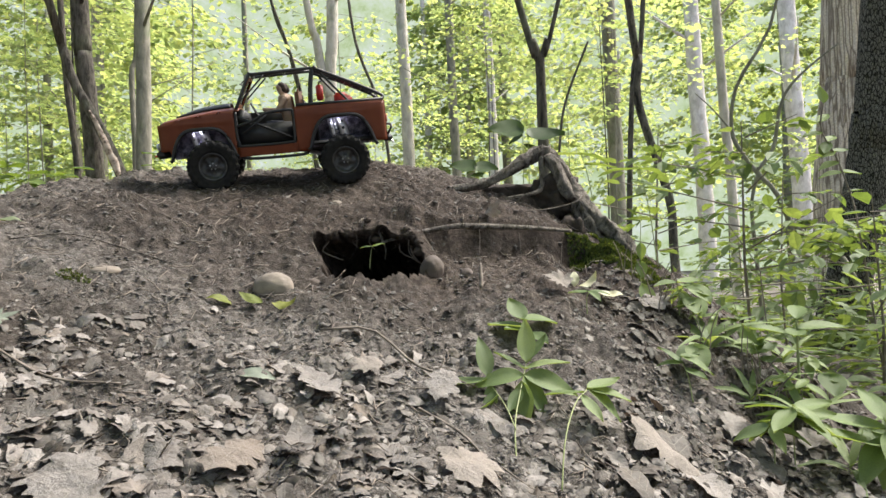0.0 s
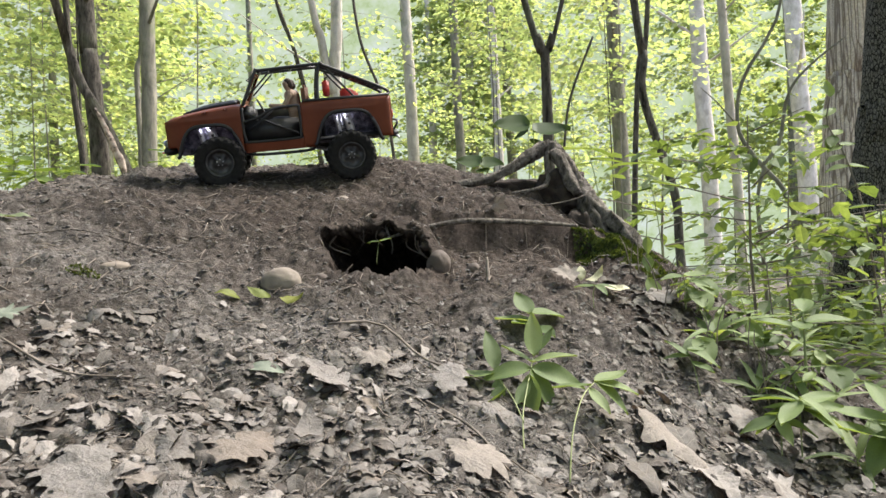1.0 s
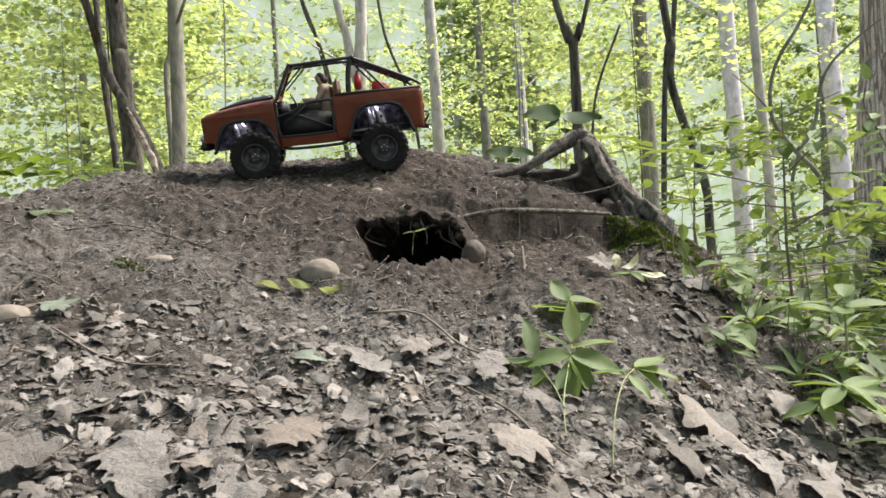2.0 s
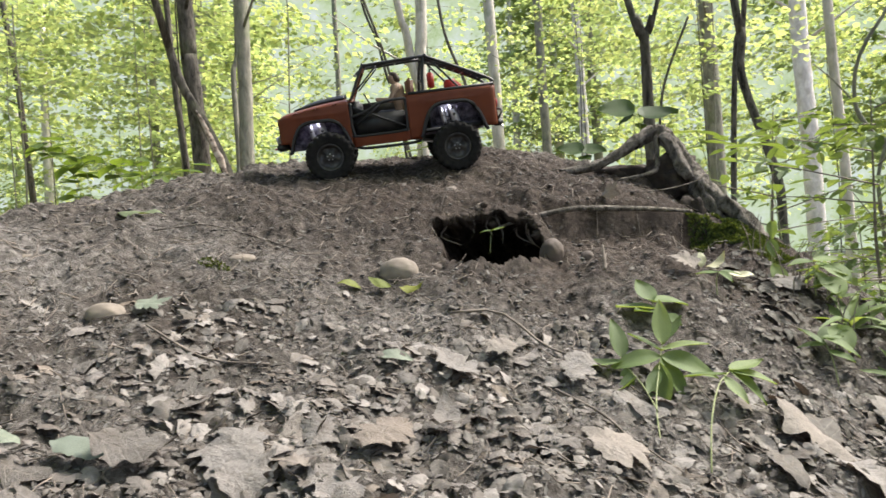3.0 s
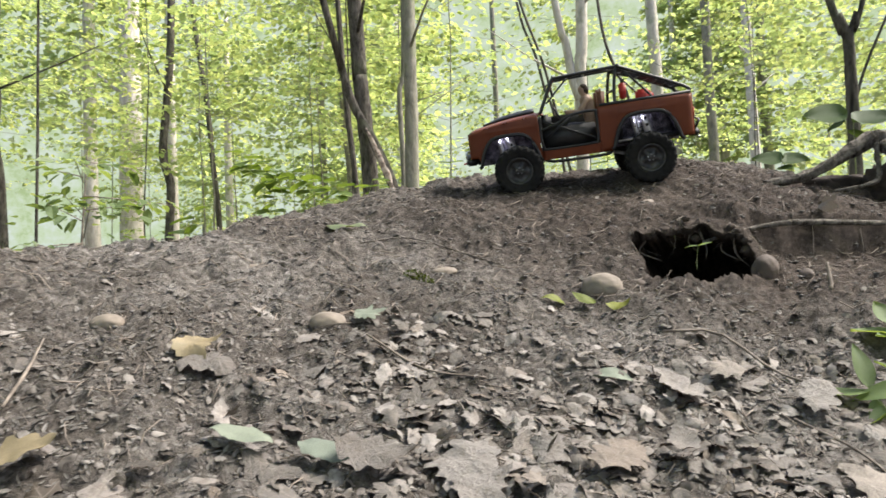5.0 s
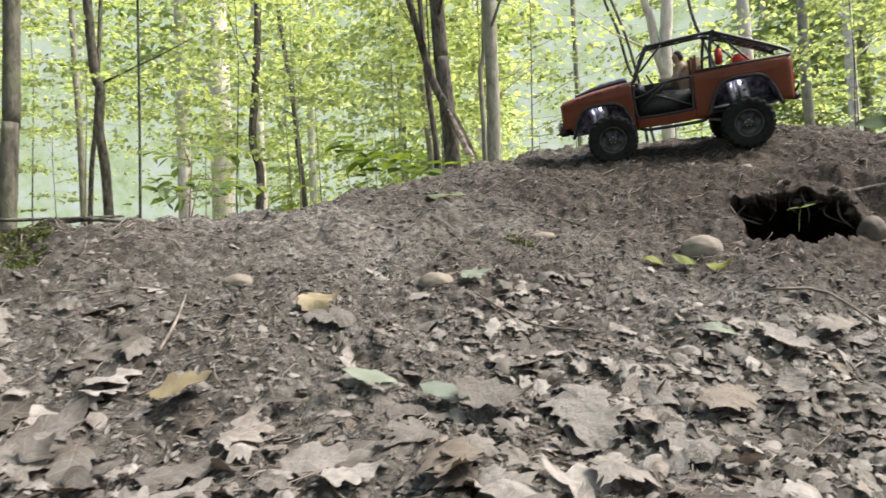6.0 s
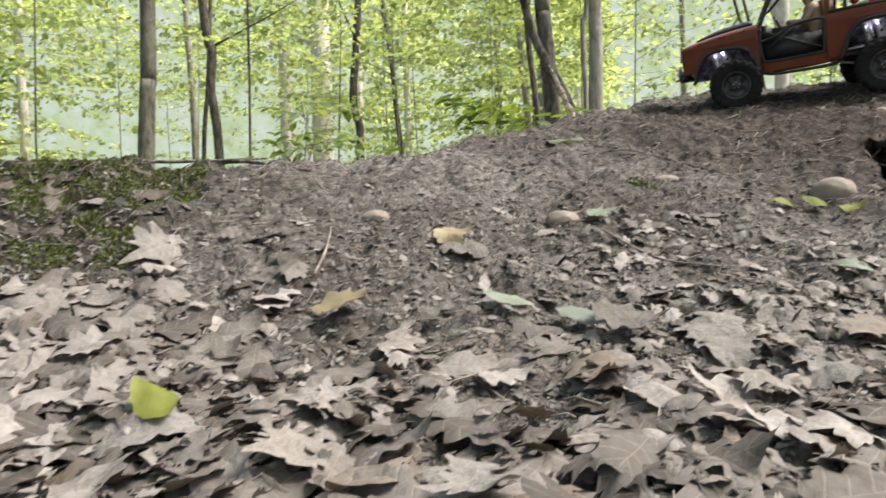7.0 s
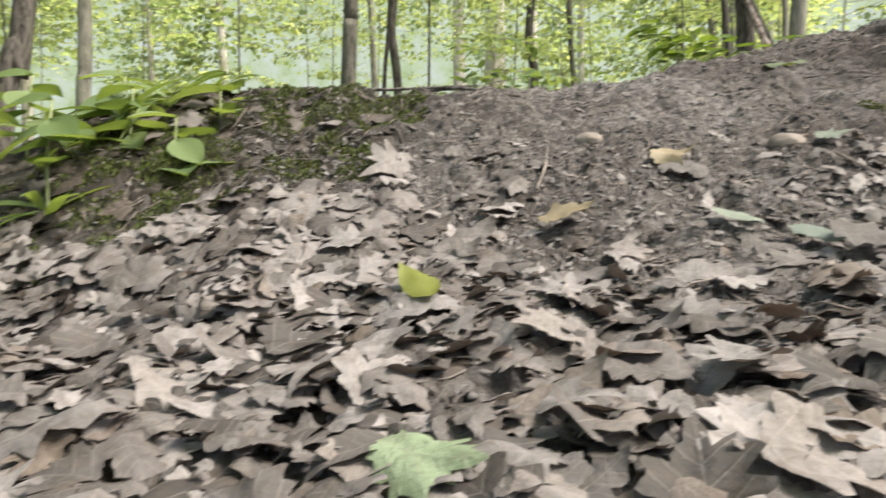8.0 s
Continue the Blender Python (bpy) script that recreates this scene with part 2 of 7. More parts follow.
CREAM_LEAF = leaf_surface("cream_leaf", [(0.0, (0.36, 0.36, 0.22)), (1.0, (0.45, 0.43, 0.27))], 0.25, 0.45, 0.06, "object", 0.3)
BROAD = leaf_surface("broad_leaf", [(0.0, (0.095, 0.145, 0.055)), (0.5, (0.14, 0.2, 0.08)), (1.0, (0.2, 0.265, 0.115))], 0.5, 0.55, 0.03, "island", 0.2)
# Leaf colours paled and raised to put the wood's haze into the crowns.
MAPLE = leaf_surface("crown_leaf", [(0.0, (0.17, 0.23, 0.11)), (0.45, (0.21, 0.27, 0.125)), (0.8, (0.26, 0.305, 0.135)), (1.0, (0.3, 0.33, 0.15))], 0.8, 0.6, 0.05, glow=(1.84, 1.74, 1.16))
MOSS = leaf_surface("moss", [(0.0, (0.035, 0.045, 0.012)), (0.5, (0.07, 0.09, 0.022)), (1.0, (0.13, 0.15, 0.04))], 0.25, 0.7, 0.02)
BRIGHT_MOSS = leaf_surface("bright_moss", [(0.0, (0.025, 0.04, 0.01)), (0.5, (0.06, 0.085, 0.02)), (1.0, (0.12, 0.15, 0.04))], 0.3, 0.7, 0.02)
STEM = surface("green_stem", [(0.3, (0.2, 0.24, 0.09)), (0.7, (0.3, 0.33, 0.14))], 20, 0.6)
TWIG = surface("twig_bark", [(0.3, (0.1, 0.08, 0.065)), (0.7, (0.26, 0.22, 0.18))], 40, 0.85, grain=0.4)
ROOT = bark_surface("root_bark", (0.03, 0.025, 0.021), (0.27, 0.24, 0.21), 0.6, 60, 0.12, 1.0)
STONE_BROWN = surface("brown_stone", [(0.3, (0.05, 0.038, 0.03)), (0.7, (0.12, 0.094, 0.075))], 18, 0.8, grain=0.4, grain_scale=160)
STONE = surface("stone", [(0.3, (0.15, 0.123, 0.096)), (0.7, (0.25, 0.212, 0.17))], 18, 0.75, grain=0.3, grain_scale=160)
BARK_DARK = bark_surface("dark_bark", (0.016, 0.014, 0.012), (0.14, 0.125, 0.105), 0.3, 26, 0.35)
BARK_GREY = bark_surface("grey_bark", (0.13, 0.125, 0.1), (0.3, 0.285, 0.23), 0.35, 14, 0.8, 0.9)
BARK_PALE = bark_surface("pale_bark", (0.4, 0.36, 0.31), (0.62, 0.58, 0.51), 0.3, 12, 0.6, 0.9)
BARK_RIDGED = plated_bark("ridged_bark", (0.2, 0.16, 0.135), (0.42, 0.35, 0.3), (0.78, 0.7, 0.63), 0.036, 1.6)
BARK_FLECKED = plated_bark("flecked_bark", (0.008, 0.007, 0.0065), (0.03, 0.027, 0.024), (0.25, 0.235, 0.21), 0.011, 0.03)
BARK_MOSSY = bark_surface("mossy_bark", (0.045, 0.04, 0.033), (0.17, 0.16, 0.125), 0.4, 40, 0.6)
# Near-white tone puts the haze and sun on far trunks into the bark.
BARK_HAZED = bark_surface("hazed_bark", (0.5, 0.45, 0.41), (0.82, 0.77, 0.72), 0.5, 9, 0.35, 0.6)
BARK_SPLIT = surface("split_wood", [(0.38, (0.06, 0.045, 0.035)), (0.46, (0.3, 0.23, 0.18)), (0.62, (0.55, 0.46, 0.38))], 16, 0.85, grain=0.6, grain_scale=60)


# ---- building tools ----
def link_mesh(name, verts, faces, material, parent=None, label="", smooth=True):
    me = bpy.data.meshes.new(name)
    me.from_pydata([tuple(v) for v in np.asarray(verts, float).tolist()], [], [tuple(q) for q in (faces.tolist() if hasattr(faces, "tolist") else faces)])
    for m in (material if isinstance(material, (list, tuple)) else [material]):
        me.materials.append(m)
    if smooth:
        me.polygons.foreach_set("use_smooth", [True] * len(me.polygons))
    me.update()
    ob = new(name, me)
    if parent:
        ob.parent = parent
    if label:
        ob["label"] = label
    return ob


def part(name, bm, material, parent, label="", smooth=True):
    """One bmesh as one mesh object under a thing or a part."""
    me = bpy.data.meshes.new(name)
    bmesh.ops.recalc_face_normals(bm, faces=bm.faces)
    bm.to_mesh(me)
    bm.free()
    for m in (material if isinstance(material, (list, tuple)) else [material]):
        me.materials.append(m)
    if smooth:
        me.polygons.foreach_set("use_smooth", [True] * len(me.polygons))
    ob = new(name, me)
    ob.parent = parent
    if label:
        ob["label"] = label
    return ob


def hash2(ix, iy, seed):
    h = (ix.astype(np.int64) * 374761393 + iy.astype(np.int64) * 668265263 + seed * 974634777) & 0xFFFFFFFF
    h = ((h ^ (h >> 13)) * 1274126177) & 0xFFFFFFFF
    return ((h ^ (h >> 16)) & 0xFFFF) / 65535.0


def value_noise(x, y, size, seed):
    """Smooth noise in -1..1 with lumps of about that size in metres."""
    x, y = np.asarray(x, float) / size, np.asarray(y, float) / size
    ix, iy = np.floor(x), np.floor(y)
    u, v = x - ix, y - iy
    u, v = u * u * (3 - 2 * u), v * v * (3 - 2 * v)
    a, b = hash2(ix, iy, seed), hash2(ix + 1, iy, seed)
    c, d = hash2(ix, iy + 1, seed), hash2(ix + 1, iy + 1, seed)
    return 2 * ((a * (1 - u) + b * u) * (1 - v) + (c * (1 - u) + d * u) * v) - 1


def step(a, b, x):
    t = np.clip((np.asarray(x, float) - a) / (b - a), 0, 1)
    return t * t * (3 - 2 * t)


def tube(points, radii, sides=8, lumps=0.0, seed=0, cap=True, ridges=0.0):
    """Vertices and faces of a bent, tapering, uneven rod."""
    pts = [Vector(p) for p in points]
    rng = random.Random(seed)
    verts, faces = [], []
    ref = Vector((0.31, 0.17, 0.93))
    for i, p in enumerate(pts):
        d = (pts[min(i + 1, len(pts) - 1)] - pts[max(i - 1, 0)]).normalized()
        if abs(d.dot(ref)) > 0.95:
            ref = Vector((1, 0.2, 0))
        s = d.cross(ref).normalized()
        q = d.cross(s)
        for k in range(sides):
            a = 2 * math.pi * k / sides
            r = radii[i] * (1 + lumps * (rng.random() - 0.5) * 2)
            if ridges:
                r *= 1 + ridges * (math.cos(4 * a + 0.35 * i + seed) + 0.6 * math.cos(7 * a - 0.5 * i + 2 * seed) + 0.5 * math.sin(0.9 * i + seed))
            verts.append(p + (s * math.cos(a) + q * math.sin(a)) * r)
    for i in range(len(pts) - 1):
        for k in range(sides):
            a, b = i * sides + k, i * sides + (k + 1) % sides
            faces.append((a, b, b + sides, a + sides))
    if cap:
        faces.append(tuple(range(sides - 1, -1, -1)))
        faces.append(tuple(range((len(pts) - 1) * sides, len(pts) * sides)))
    return verts, faces


def smooth_path(points, n):
    """n points on a soft curve through the given ones (Catmull-Rom)."""
    p = [Vector(q) for q in points]
    p = [2 * p[0] - p[1]] + p + [2 * p[-1] - p[-2]]
    out = []
    for i in range(n):
        s = i / (n - 1) * (len(p) - 3)
        k = min(int(s), len(p) - 4)
        t = s - k
        a, b, c, d = p[k:k + 4]
        out.append(0.5 * ((2 * b) + (c - a) * t + (2 * a - 5 * b + 4 * c - d) * t * t + (3 * b - a - 3 * c + d) * t ** 3))
    return out


def joined(pieces):
    """Several (verts, faces) put into one."""
    verts, faces = [], []
    for v, f in pieces:
        k = len(verts)
        verts.extend(v)
        faces.extend(tuple(i + k for i in q) for q in f)
    return verts, faces


LEAF6 = np.array([(0, 0, 0), (0.28, 0.27, 0.05), (0.66, 0.25, 0.03), (1, 0, -0.1), (0.66, -0.25, 0.03), (0.28, -0.27, 0.05)])
LEAF6_FACES = np.array([(0, 1, 2, 3), (0, 3, 4, 5)])


BROAD_BLADE = np.array([(0, 0, 0), (0.22, 0.4, 0.04), (0.6, 0.36, 0.02), (1, 0, -0.12), (0.6, -0.36, 0.02), (0.22, -0.4, 0.04)])


def leaf_cloud(place, along, up, size, template=LEAF6, quads=LEAF6_FACES):
    """Many leaves as arrays: where each starts, which way it points, its upper side and its length."""
    a = along / np.linalg.norm(along, axis=1)[:, None]
    s = np.cross(up, a)
    s /= np.linalg.norm(s, axis=1)[:, None] + 1e-9
    u = np.cross(a, s)
    size = size[:, None, None]
    t = template[None]
    v = place[:, None] + size * (t[..., 0:1] * a[:, None] + t[..., 1:2] * s[:, None] + t[..., 2:3] * u[:, None])
    n, k = len(place), len(template)
    f = (quads[None] + (np.arange(n) * k)[:, None, None]).reshape(-1, quads.shape[1])
    return v.reshape(-1, 3), f


# ---- the ground: one sheet, from the mound out to the horizon ----
# broad swells of the mound, on a coarse net of 0.62 m
SWELLS = np.array([
    -0.177, 0.184, 0.328, -0.052, -0.065, -0.039, 0.117, -0.093, 0.038,
    0.055, 0.062, -0.053, -0.29, 0.4, -0.206, 0.008, 0.17, -0.103,
    -0.032, -0.107, 0.224, -0.09, 0.113, 0.156, -0.053, 0.237, -0.054,
    -0.054, 0.055, 0.425, 0.635, -0.659, 0.415, -0.079, -0.156, 0.006,
    0.092, 0.2, -0.934, 0.303, 0.479, -0.065, -0.044, 0.124, 0.095,
    -0.235, 0.423, -0.054, 0.095, 0.042, -0.118, 0.64, -0.043, -0.217,
    -0.141, 0.01, 0.226, 0.249, 0.311, 0.437, 0.091, -0.25, 0.091,
    0.273, 0.015, 0.037, -0.086, -0.068, -0.008, -0.079, 0.296, 0.217,
    -0.098, -0.028, 0.179, 0.006, -0.029, 0.001, -0.039, 0.078, -0.228,
])
NET = np.array([(-3.4 + 0.62 * i, -1.2 + 0.62 * j) for j in range(9) for i in range(9)])
BURROW = (-0.14, 1.475)


def mound(x, y):
    """Height of the smooth mound."""
    x, y = np.asarray(x, float), np.asarray(y, float)
    z = np.zeros(np.broadcast(x, y).shape)
    for (cx, cy), w in zip(NET, SWELLS):
        z = z + w * np.exp(-((x - cx) ** 2 + (y - cy) ** 2) / (2 * 0.62 ** 2))
    return z


def clods(x, y, size, seed):
    """Rounded lumps of differing height, 0..1, with narrow gaps between them."""
    x = np.asarray(x, float) / size + 0.35 * value_noise(x, y, size * 0.9, seed + 40)
    y = np.asarray(y, float) / size + 0.35 * value_noise(x * size, y, size * 0.9, seed + 41)
    ix, iy = np.floor(x), np.floor(y)
    top = np.full(np.broadcast(x, y).shape, 0.2)
    for i in (-1, 0, 1):
        for j in (-1, 0, 1):
            cx, cy = ix + i, iy + j
            h, r = hash2(cx, cy, seed + 2), 0.55 + 0.4 * hash2(cx, cy, seed + 3)
            d = np.hypot(x - cx - hash2(cx, cy, seed), y - cy - hash2(cx, cy, seed + 1)) / r
            top = np.maximum(top, h * np.maximum(0.0, 1 - d * d))
    return top


def height(x, y):
    """Height of the ground with its ledge, hummocks and crumbs."""
    x, y = np.asarray(x, float), np.asarray(y, float)
    z = mound(x, y)
    lift = np.maximum(0.0, -z)
    z = z + lift * 0.8
    d = 1.6 + (x + 0.05) * 0.4 - y + 0.015 * value_noise(x, y, 0.07, 3)
    z = z - 0.075 * step(0.0, 0.02, d) * (1 - step(0.06, 0.3, d)) * step(-0.06, 0.0, x) * (1 - step(0.3, 0.4, x))
    z = z - 0.014 * np.exp(-((d + 0.025) / 0.035) ** 2) * step(-0.1, 0.0, x) * (1 - step(0.3, 0.36, x))
    far = step(2.5, 8.0, np.hypot(x, y - 1))
    near = 1 - step(1.2, 2.2, np.hypot((x + 0.42) / 1.1, y - 1.15))
    rough = 0.016 * value_noise(x, y, 0.17, 5) * (0.25 + 0.75 * near) + 0.009 * value_noise(x, y, 0.075, 6) * near + near * (0.02 * clods(x, y, 0.065, 7) + 0.013 * clods(x, y, 0.03, 8) + 0.007 * clods(x, y, 0.014, 12) + 0.0045 * value_noise(x, y, 0.0085, 14) - 0.013)
    under = step(0.03, 0.3, np.hypot(x + 0.4, (y - 1.92) * 1.4))
    rough = rough * (0.5 + 0.5 * under)
    z = z + rough * (1 - 0.4 * far) + far * 0.25 * value_noise(x, y, 4.0, 9)
    bank = step(0.02, 0.2, y) * (1 - step(0.65, 0.85, y)) * step(-1.95, -1.75, x) * (1 - step(-1.28, -1.2, x))
    z = z + bank * (0.03 * clods(x, y, 0.1, 31) + 0.014 * clods(x, y, 0.045, 32) - 0.012 - 0.03 * np.exp(-((x + 1.32 + 0.03 * value_noise(x, y, 0.12, 38)) / 0.06) ** 2))
    lip = np.hypot((x - BURROW[0]) / 0.15, (y - BURROW[1] - 0.03) / 0.13)
    z = z + 0.02 * np.exp(-((lip - 1.0) / 0.25) ** 2) * step(1.47, 1.55, y)
    return z


def off_burrow(x, y):
    return ((np.asarray(x) - BURROW[0]) / 0.125) ** 2 + ((np.asarray(y) - BURROW[1]) / 0.1) ** 2 > 1


GRID = []


def lie(x, y):
    """Height of the built sheet at a place, read off its grid."""
    xs, ys, Z = GRID
    x, y = np.asarray(x, float), np.asarray(y, float)
    i = np.clip(np.searchsorted(xs, x) - 1, 0, len(xs) - 2)
    j = np.clip(np.searchsorted(ys, y) - 1, 0, len(ys) - 2)
    u, v = (x - xs[i]) / (xs[i + 1] - xs[i]), (y - ys[j]) / (ys[j + 1] - ys[j])
    return (Z[j, i] * (1 - u) + Z[j, i + 1] * u) * (1 - v) + (Z[j + 1, i] * (1 - u) + Z[j + 1, i + 1] * u) * v


def at_ground(x, y):
    return float(lie(x, y))


def slope(x, y):
    e = 0.03
    return Vector((at_ground(x - e, y) - at_ground(x + e, y), at_ground(x, y - e) - at_ground(x, y + e), 2 * e)).normalized()


def spread(a, b, cell, reach, growth=1.22):
    core = list(np.arange(a, b, cell))
    lo, hi, s = [], [], cell
    x0, x1 = core[0], core[-1]
    while x1 < reach:
        s *= growth
        x0, x1 = x0 - s, x1 + s
        lo.append(x0), hi.append(x1)
    return np.array(lo[::-1] + core + hi)


def build_ground():
    xs, ys = spread(-1.65, 0.8, 0.0056, 220, 1.14), spread(0.05, 2.3, 0.0056, 220, 1.14)
    X, Y = np.meshgrid(xs, ys)
    Z = height(X, Y)
    GRID.extend([xs, ys, Z])
    nx, ny = len(xs), len(ys)
    verts = np.stack([X, Y, Z], -1).reshape(-1, 3).tolist()
    i = np.arange(nx - 1)[None] + nx * np.arange(ny - 1)[:, None]
    quads = np.stack([i, i + 1, i + 1 + nx, i + nx], -1)
    mx, my = (X[:-1, :-1] + X[1:, 1:]) / 2, (Y[:-1, :-1] + Y[1:, 1:]) / 2
    edge = np.hypot((mx - BURROW[0] + 0.006) / 0.118, (my - BURROW[1] + 0.004) / 0.08) + 0.15 * value_noise(mx, my, 0.05, 11) + 0.05 * value_noise(mx, my, 0.022, 13)
    inside = edge < 1
    faces = quads[~inside].reshape(-1, 4).tolist()
    # the burrow runs on under the mound from the rim of the opening
    rim = {}
    for q in quads[inside].reshape(-1, 4).tolist():
        for a, b in zip(q, q[1:] + q[:1]):
            if (b, a) in rim:
                del rim[(b, a)]
            else:
                rim[(a, b)] = True
    after = dict(rim.keys())
    start = max(after, key=lambda k: verts[k][1])
    loop, k = [start], after[start]
    while k != start and len(loop) < 4000:
        loop.append(k)
        k = after[k]
    c = Vector(np.mean([verts[v] for v in loop], axis=0))
    rng = random.Random(4)
    last = loop
    zs = [verts[v][2] for v in loop]
    z0, z1 = min(zs), max(zs)
    for n, grow in enumerate((1.0, 1.03, 1.06, 1.06, 1.0, 0.9, 0.7, 0.45), 1):
        ring = []
        for v in loop:
            p = Vector(verts[v])
            k = (p.z - z0) / (z1 - z0)
            q = c + (p - c) * grow + Vector((0.006 * n, 0.05 * n, -0.03 * n * (1 - k) - 0.012 * n * k)) + Vector([rng.uniform(-0.006, 0.006) for _ in range(3)])
            if n == 1:
                q = p + Vector((0, 0.012, -0.012)) + Vector([rng.uniform(-0.004, 0.004) for _ in range(3)])
            ring.append(len(verts))
            verts.append(tuple(q))
        for a in range(len(loop)):
            b = (a + 1) % len(loop)
            faces.append([last[a], last[b], ring[b], ring[a]])
        last = ring
    faces.append(last)
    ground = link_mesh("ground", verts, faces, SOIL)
    tagged(ground, "bare grey-brown earth mound with a dark burrow in its side", "ground", kind="structure")


build_ground()


# ---- uprooted root arch, roots, stones and moss on the mound ----
def rod(name, points, radii, material, label="", category="", group="", n=14, sides=10, lumps=0.12, seed=1, parent=None, ridges=0.0):
    path = smooth_path(points, n)
    r = np.interp(np.linspace(0, 1, n), np.linspace(0, 1, len(radii)), radii)
    v, f = tube(path, list(r), sides, lumps, seed, True, ridges)
    ob = link_mesh(name, v, f, material, parent)
    return tagged(ob, label, category, group) if not parent else ob


def build_stump():
    base = tagged(new("root_stump"), "weathered arching tree root lifted out of the dark earth", "tree stump")
    rod("root_limb", [(-0.02, 1.9, 0.82), (0.08, 1.9, 0.828), (0.14, 1.91, 0.845), (0.21, 1.93, 0.885), (0.27, 1.95, 0.918), (0.30, 1.95, 0.915)], [0.006, 0.01, 0.012, 0.015, 0.019, 0.02], ROOT, seed=2, parent=base, sides=18, ridges=0.16, n=44, lumps=0.1)
    rod("root_limb", [(0.13, 1.93, 0.84), (0.2, 1.96, 0.875), (0.28, 1.97, 0.93), (0.31, 1.95, 0.905)], [0.006, 0.009, 0.012, 0.014], ROOT, seed=3, parent=base, sides=18, ridges=0.16, lumps=0.1)
    rod("root_limb", [(0.27, 1.96, 0.925), (0.32, 1.95, 0.885), (0.35, 1.92, 0.82), (0.39, 1.87, 0.74), (0.45, 1.82, 0.67), (0.5, 1.78, 0.58)], [0.018, 0.02, 0.019, 0.02, 0.022, 0.018], ROOT, seed=4, parent=base, sides=18, ridges=0.16, n=48, lumps=0.12)
    rod("root_limb", [(0.29, 1.93, 0.905), (0.305, 1.91, 0.88), (0.325, 1.89, 0.82), (0.34, 1.87, 0.785)], [0.012, 0.016, 0.015, 0.013], ROOT, seed=5, parent=base, sides=18, ridges=0.16, lumps=0.1)
    rod("root_limb", [(0.275, 1.93, 0.905), (0.272, 1.92, 0.87), (0.27, 1.9, 0.83), (0.25, 1.88, 0.805), (0.17, 1.86, 0.79)], [0.006, 0.006, 0.005, 0.005, 0.003], ROOT, seed=6, parent=base, sides=18, ridges=0.16, n=36)
    rod("root_limb", [(0.33, 1.93, 0.83), (0.36, 1.9, 0.79), (0.38, 1.86, 0.71), (0.41, 1.82, 0.62)], [0.014, 0.02, 0.022, 0.02], ROOT, seed=8, parent=base, sides=18, ridges=0.16, n=32, lumps=0.15)
    # damp earth that hangs in the roots
    rng = random.Random(8)
    for cx, cy, cz, sx, sy, sz in ((0.2, 1.99, 0.79, 0.12, 0.05, 0.05), (0.31, 1.95, 0.79, 0.07, 0.06, 0.07), (0.35, 1.88, 0.65, 0.07, 0.06, 0.09), (0.09, 1.97, 0.8, 0.11, 0.05, 0.035)):
        bm = bmesh.new()
        bmesh.ops.create_icosphere(bm, subdivisions=4, radius=1)
        for v in bm.verts:
            k = 1 + 0.3 * noise.fractal(v.co * 2.6 + Vector((cx * 9, cy, cz)), 0.8, 2.1, 7)
            v.co = Vector((cx + v.co.x * sx * k, cy + v.co.y * sy * k, cz + v.co.z * sz * k))
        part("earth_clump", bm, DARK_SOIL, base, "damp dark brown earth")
    return base


build_stump()
rod("surface_root", [(-0.13, 1.55, 0.672), (-0.06, 1.57, 0.69), (0.03, 1.595, 0.705), (0.12, 1.635, 0.704), (0.22, 1.685, 0.7), (0.31, 1.725, 0.692)], [0.003, 0.005, 0.0062, 0.0062, 0.0055, 0.004], ROOT,
    "thin grey root running along the edge of the earth ledge", "root", n=30, seed=9, lumps=0.15)
rod("surface_root", [(0.2, 1.75, 0.745), (0.27, 1.74, 0.75), (0.33, 1.745, 0.765), (0.36, 1.77, 0.79)], [0.001, 0.0013, 0.0013, 0.0013], TWIG, "thin bare rootlet above the earth ledge", "root", n=16, seed=10)


def stone(x, y, length, width, tall, turn, seed, label, material=STONE):
    bm = bmesh.new()
    bmesh.ops.create_icosphere(bm, subdivisions=4, radius=1)
    for v in bm.verts:
        k = 1 + 0.1 * noise.fractal(v.co * 1.3 + Vector((seed * 3.1, 0, 0)), 1.0, 2.0, 4)
        v.co = Vector((v.co.x * length / 2 * k, v.co.y * width / 2 * k, v.co.z * tall / 2 * k))
    me = bpy.data.meshes.new("stone")
    bm.to_mesh(me), bm.free()
    me.materials.append(material)
    me.polygons.foreach_set("use_smooth", [True] * len(me.polygons))
    ob = new("stone", me)
    ob.matrix_world = Matrix.Translation((x, y, min(at_ground(x + a, y + b) for a in (-0.02, 0, 0.02) for b in (-0.02, 0, 0.02)) + tall * 0.34)) @ Matrix.Rotation(radians(turn), 4, "Z") @ Matrix.Rotation(radians(12), 4, "X")
    tagged(ob, label, "stone", "stones on the mound")


stone(-0.308, 1.312, 0.078, 0.055, 0.052, -12, 1, "smooth tan rounded stone half sunk in earth")
stone(-0.7, 1.01, 0.06, 0.042, 0.034, 20, 2, "smooth tan pebble beside a green leaf")
stone(-0.603, 1.29, 0.058, 0.036, 0.022, 15, 3, "flat grey-brown stone sunk in earth")
stone(-0.252, 1.39, 0.034, 0.024, 0.018, 10, 4, "small flat grey pebble by the burrow", STONE_BROWN)
stone(-0.022, 1.482, 0.05, 0.042, 0.062, 30, 5, "brown stone standing at the burrow's edge", STONE_BROWN)
stone(-0.24, 1.66, 0.03, 0.024, 0.02, 0, 6, "small grey pebble on the mound")
stone(-0.43, 1.6, 0.022, 0.018, 0.014, 50, 7, "small pale pebble on the mound")
stone(-0.983, 0.846, 0.055, 0.038, 0.03, 5, 8, "tan rounded pebble among crumbled earth")
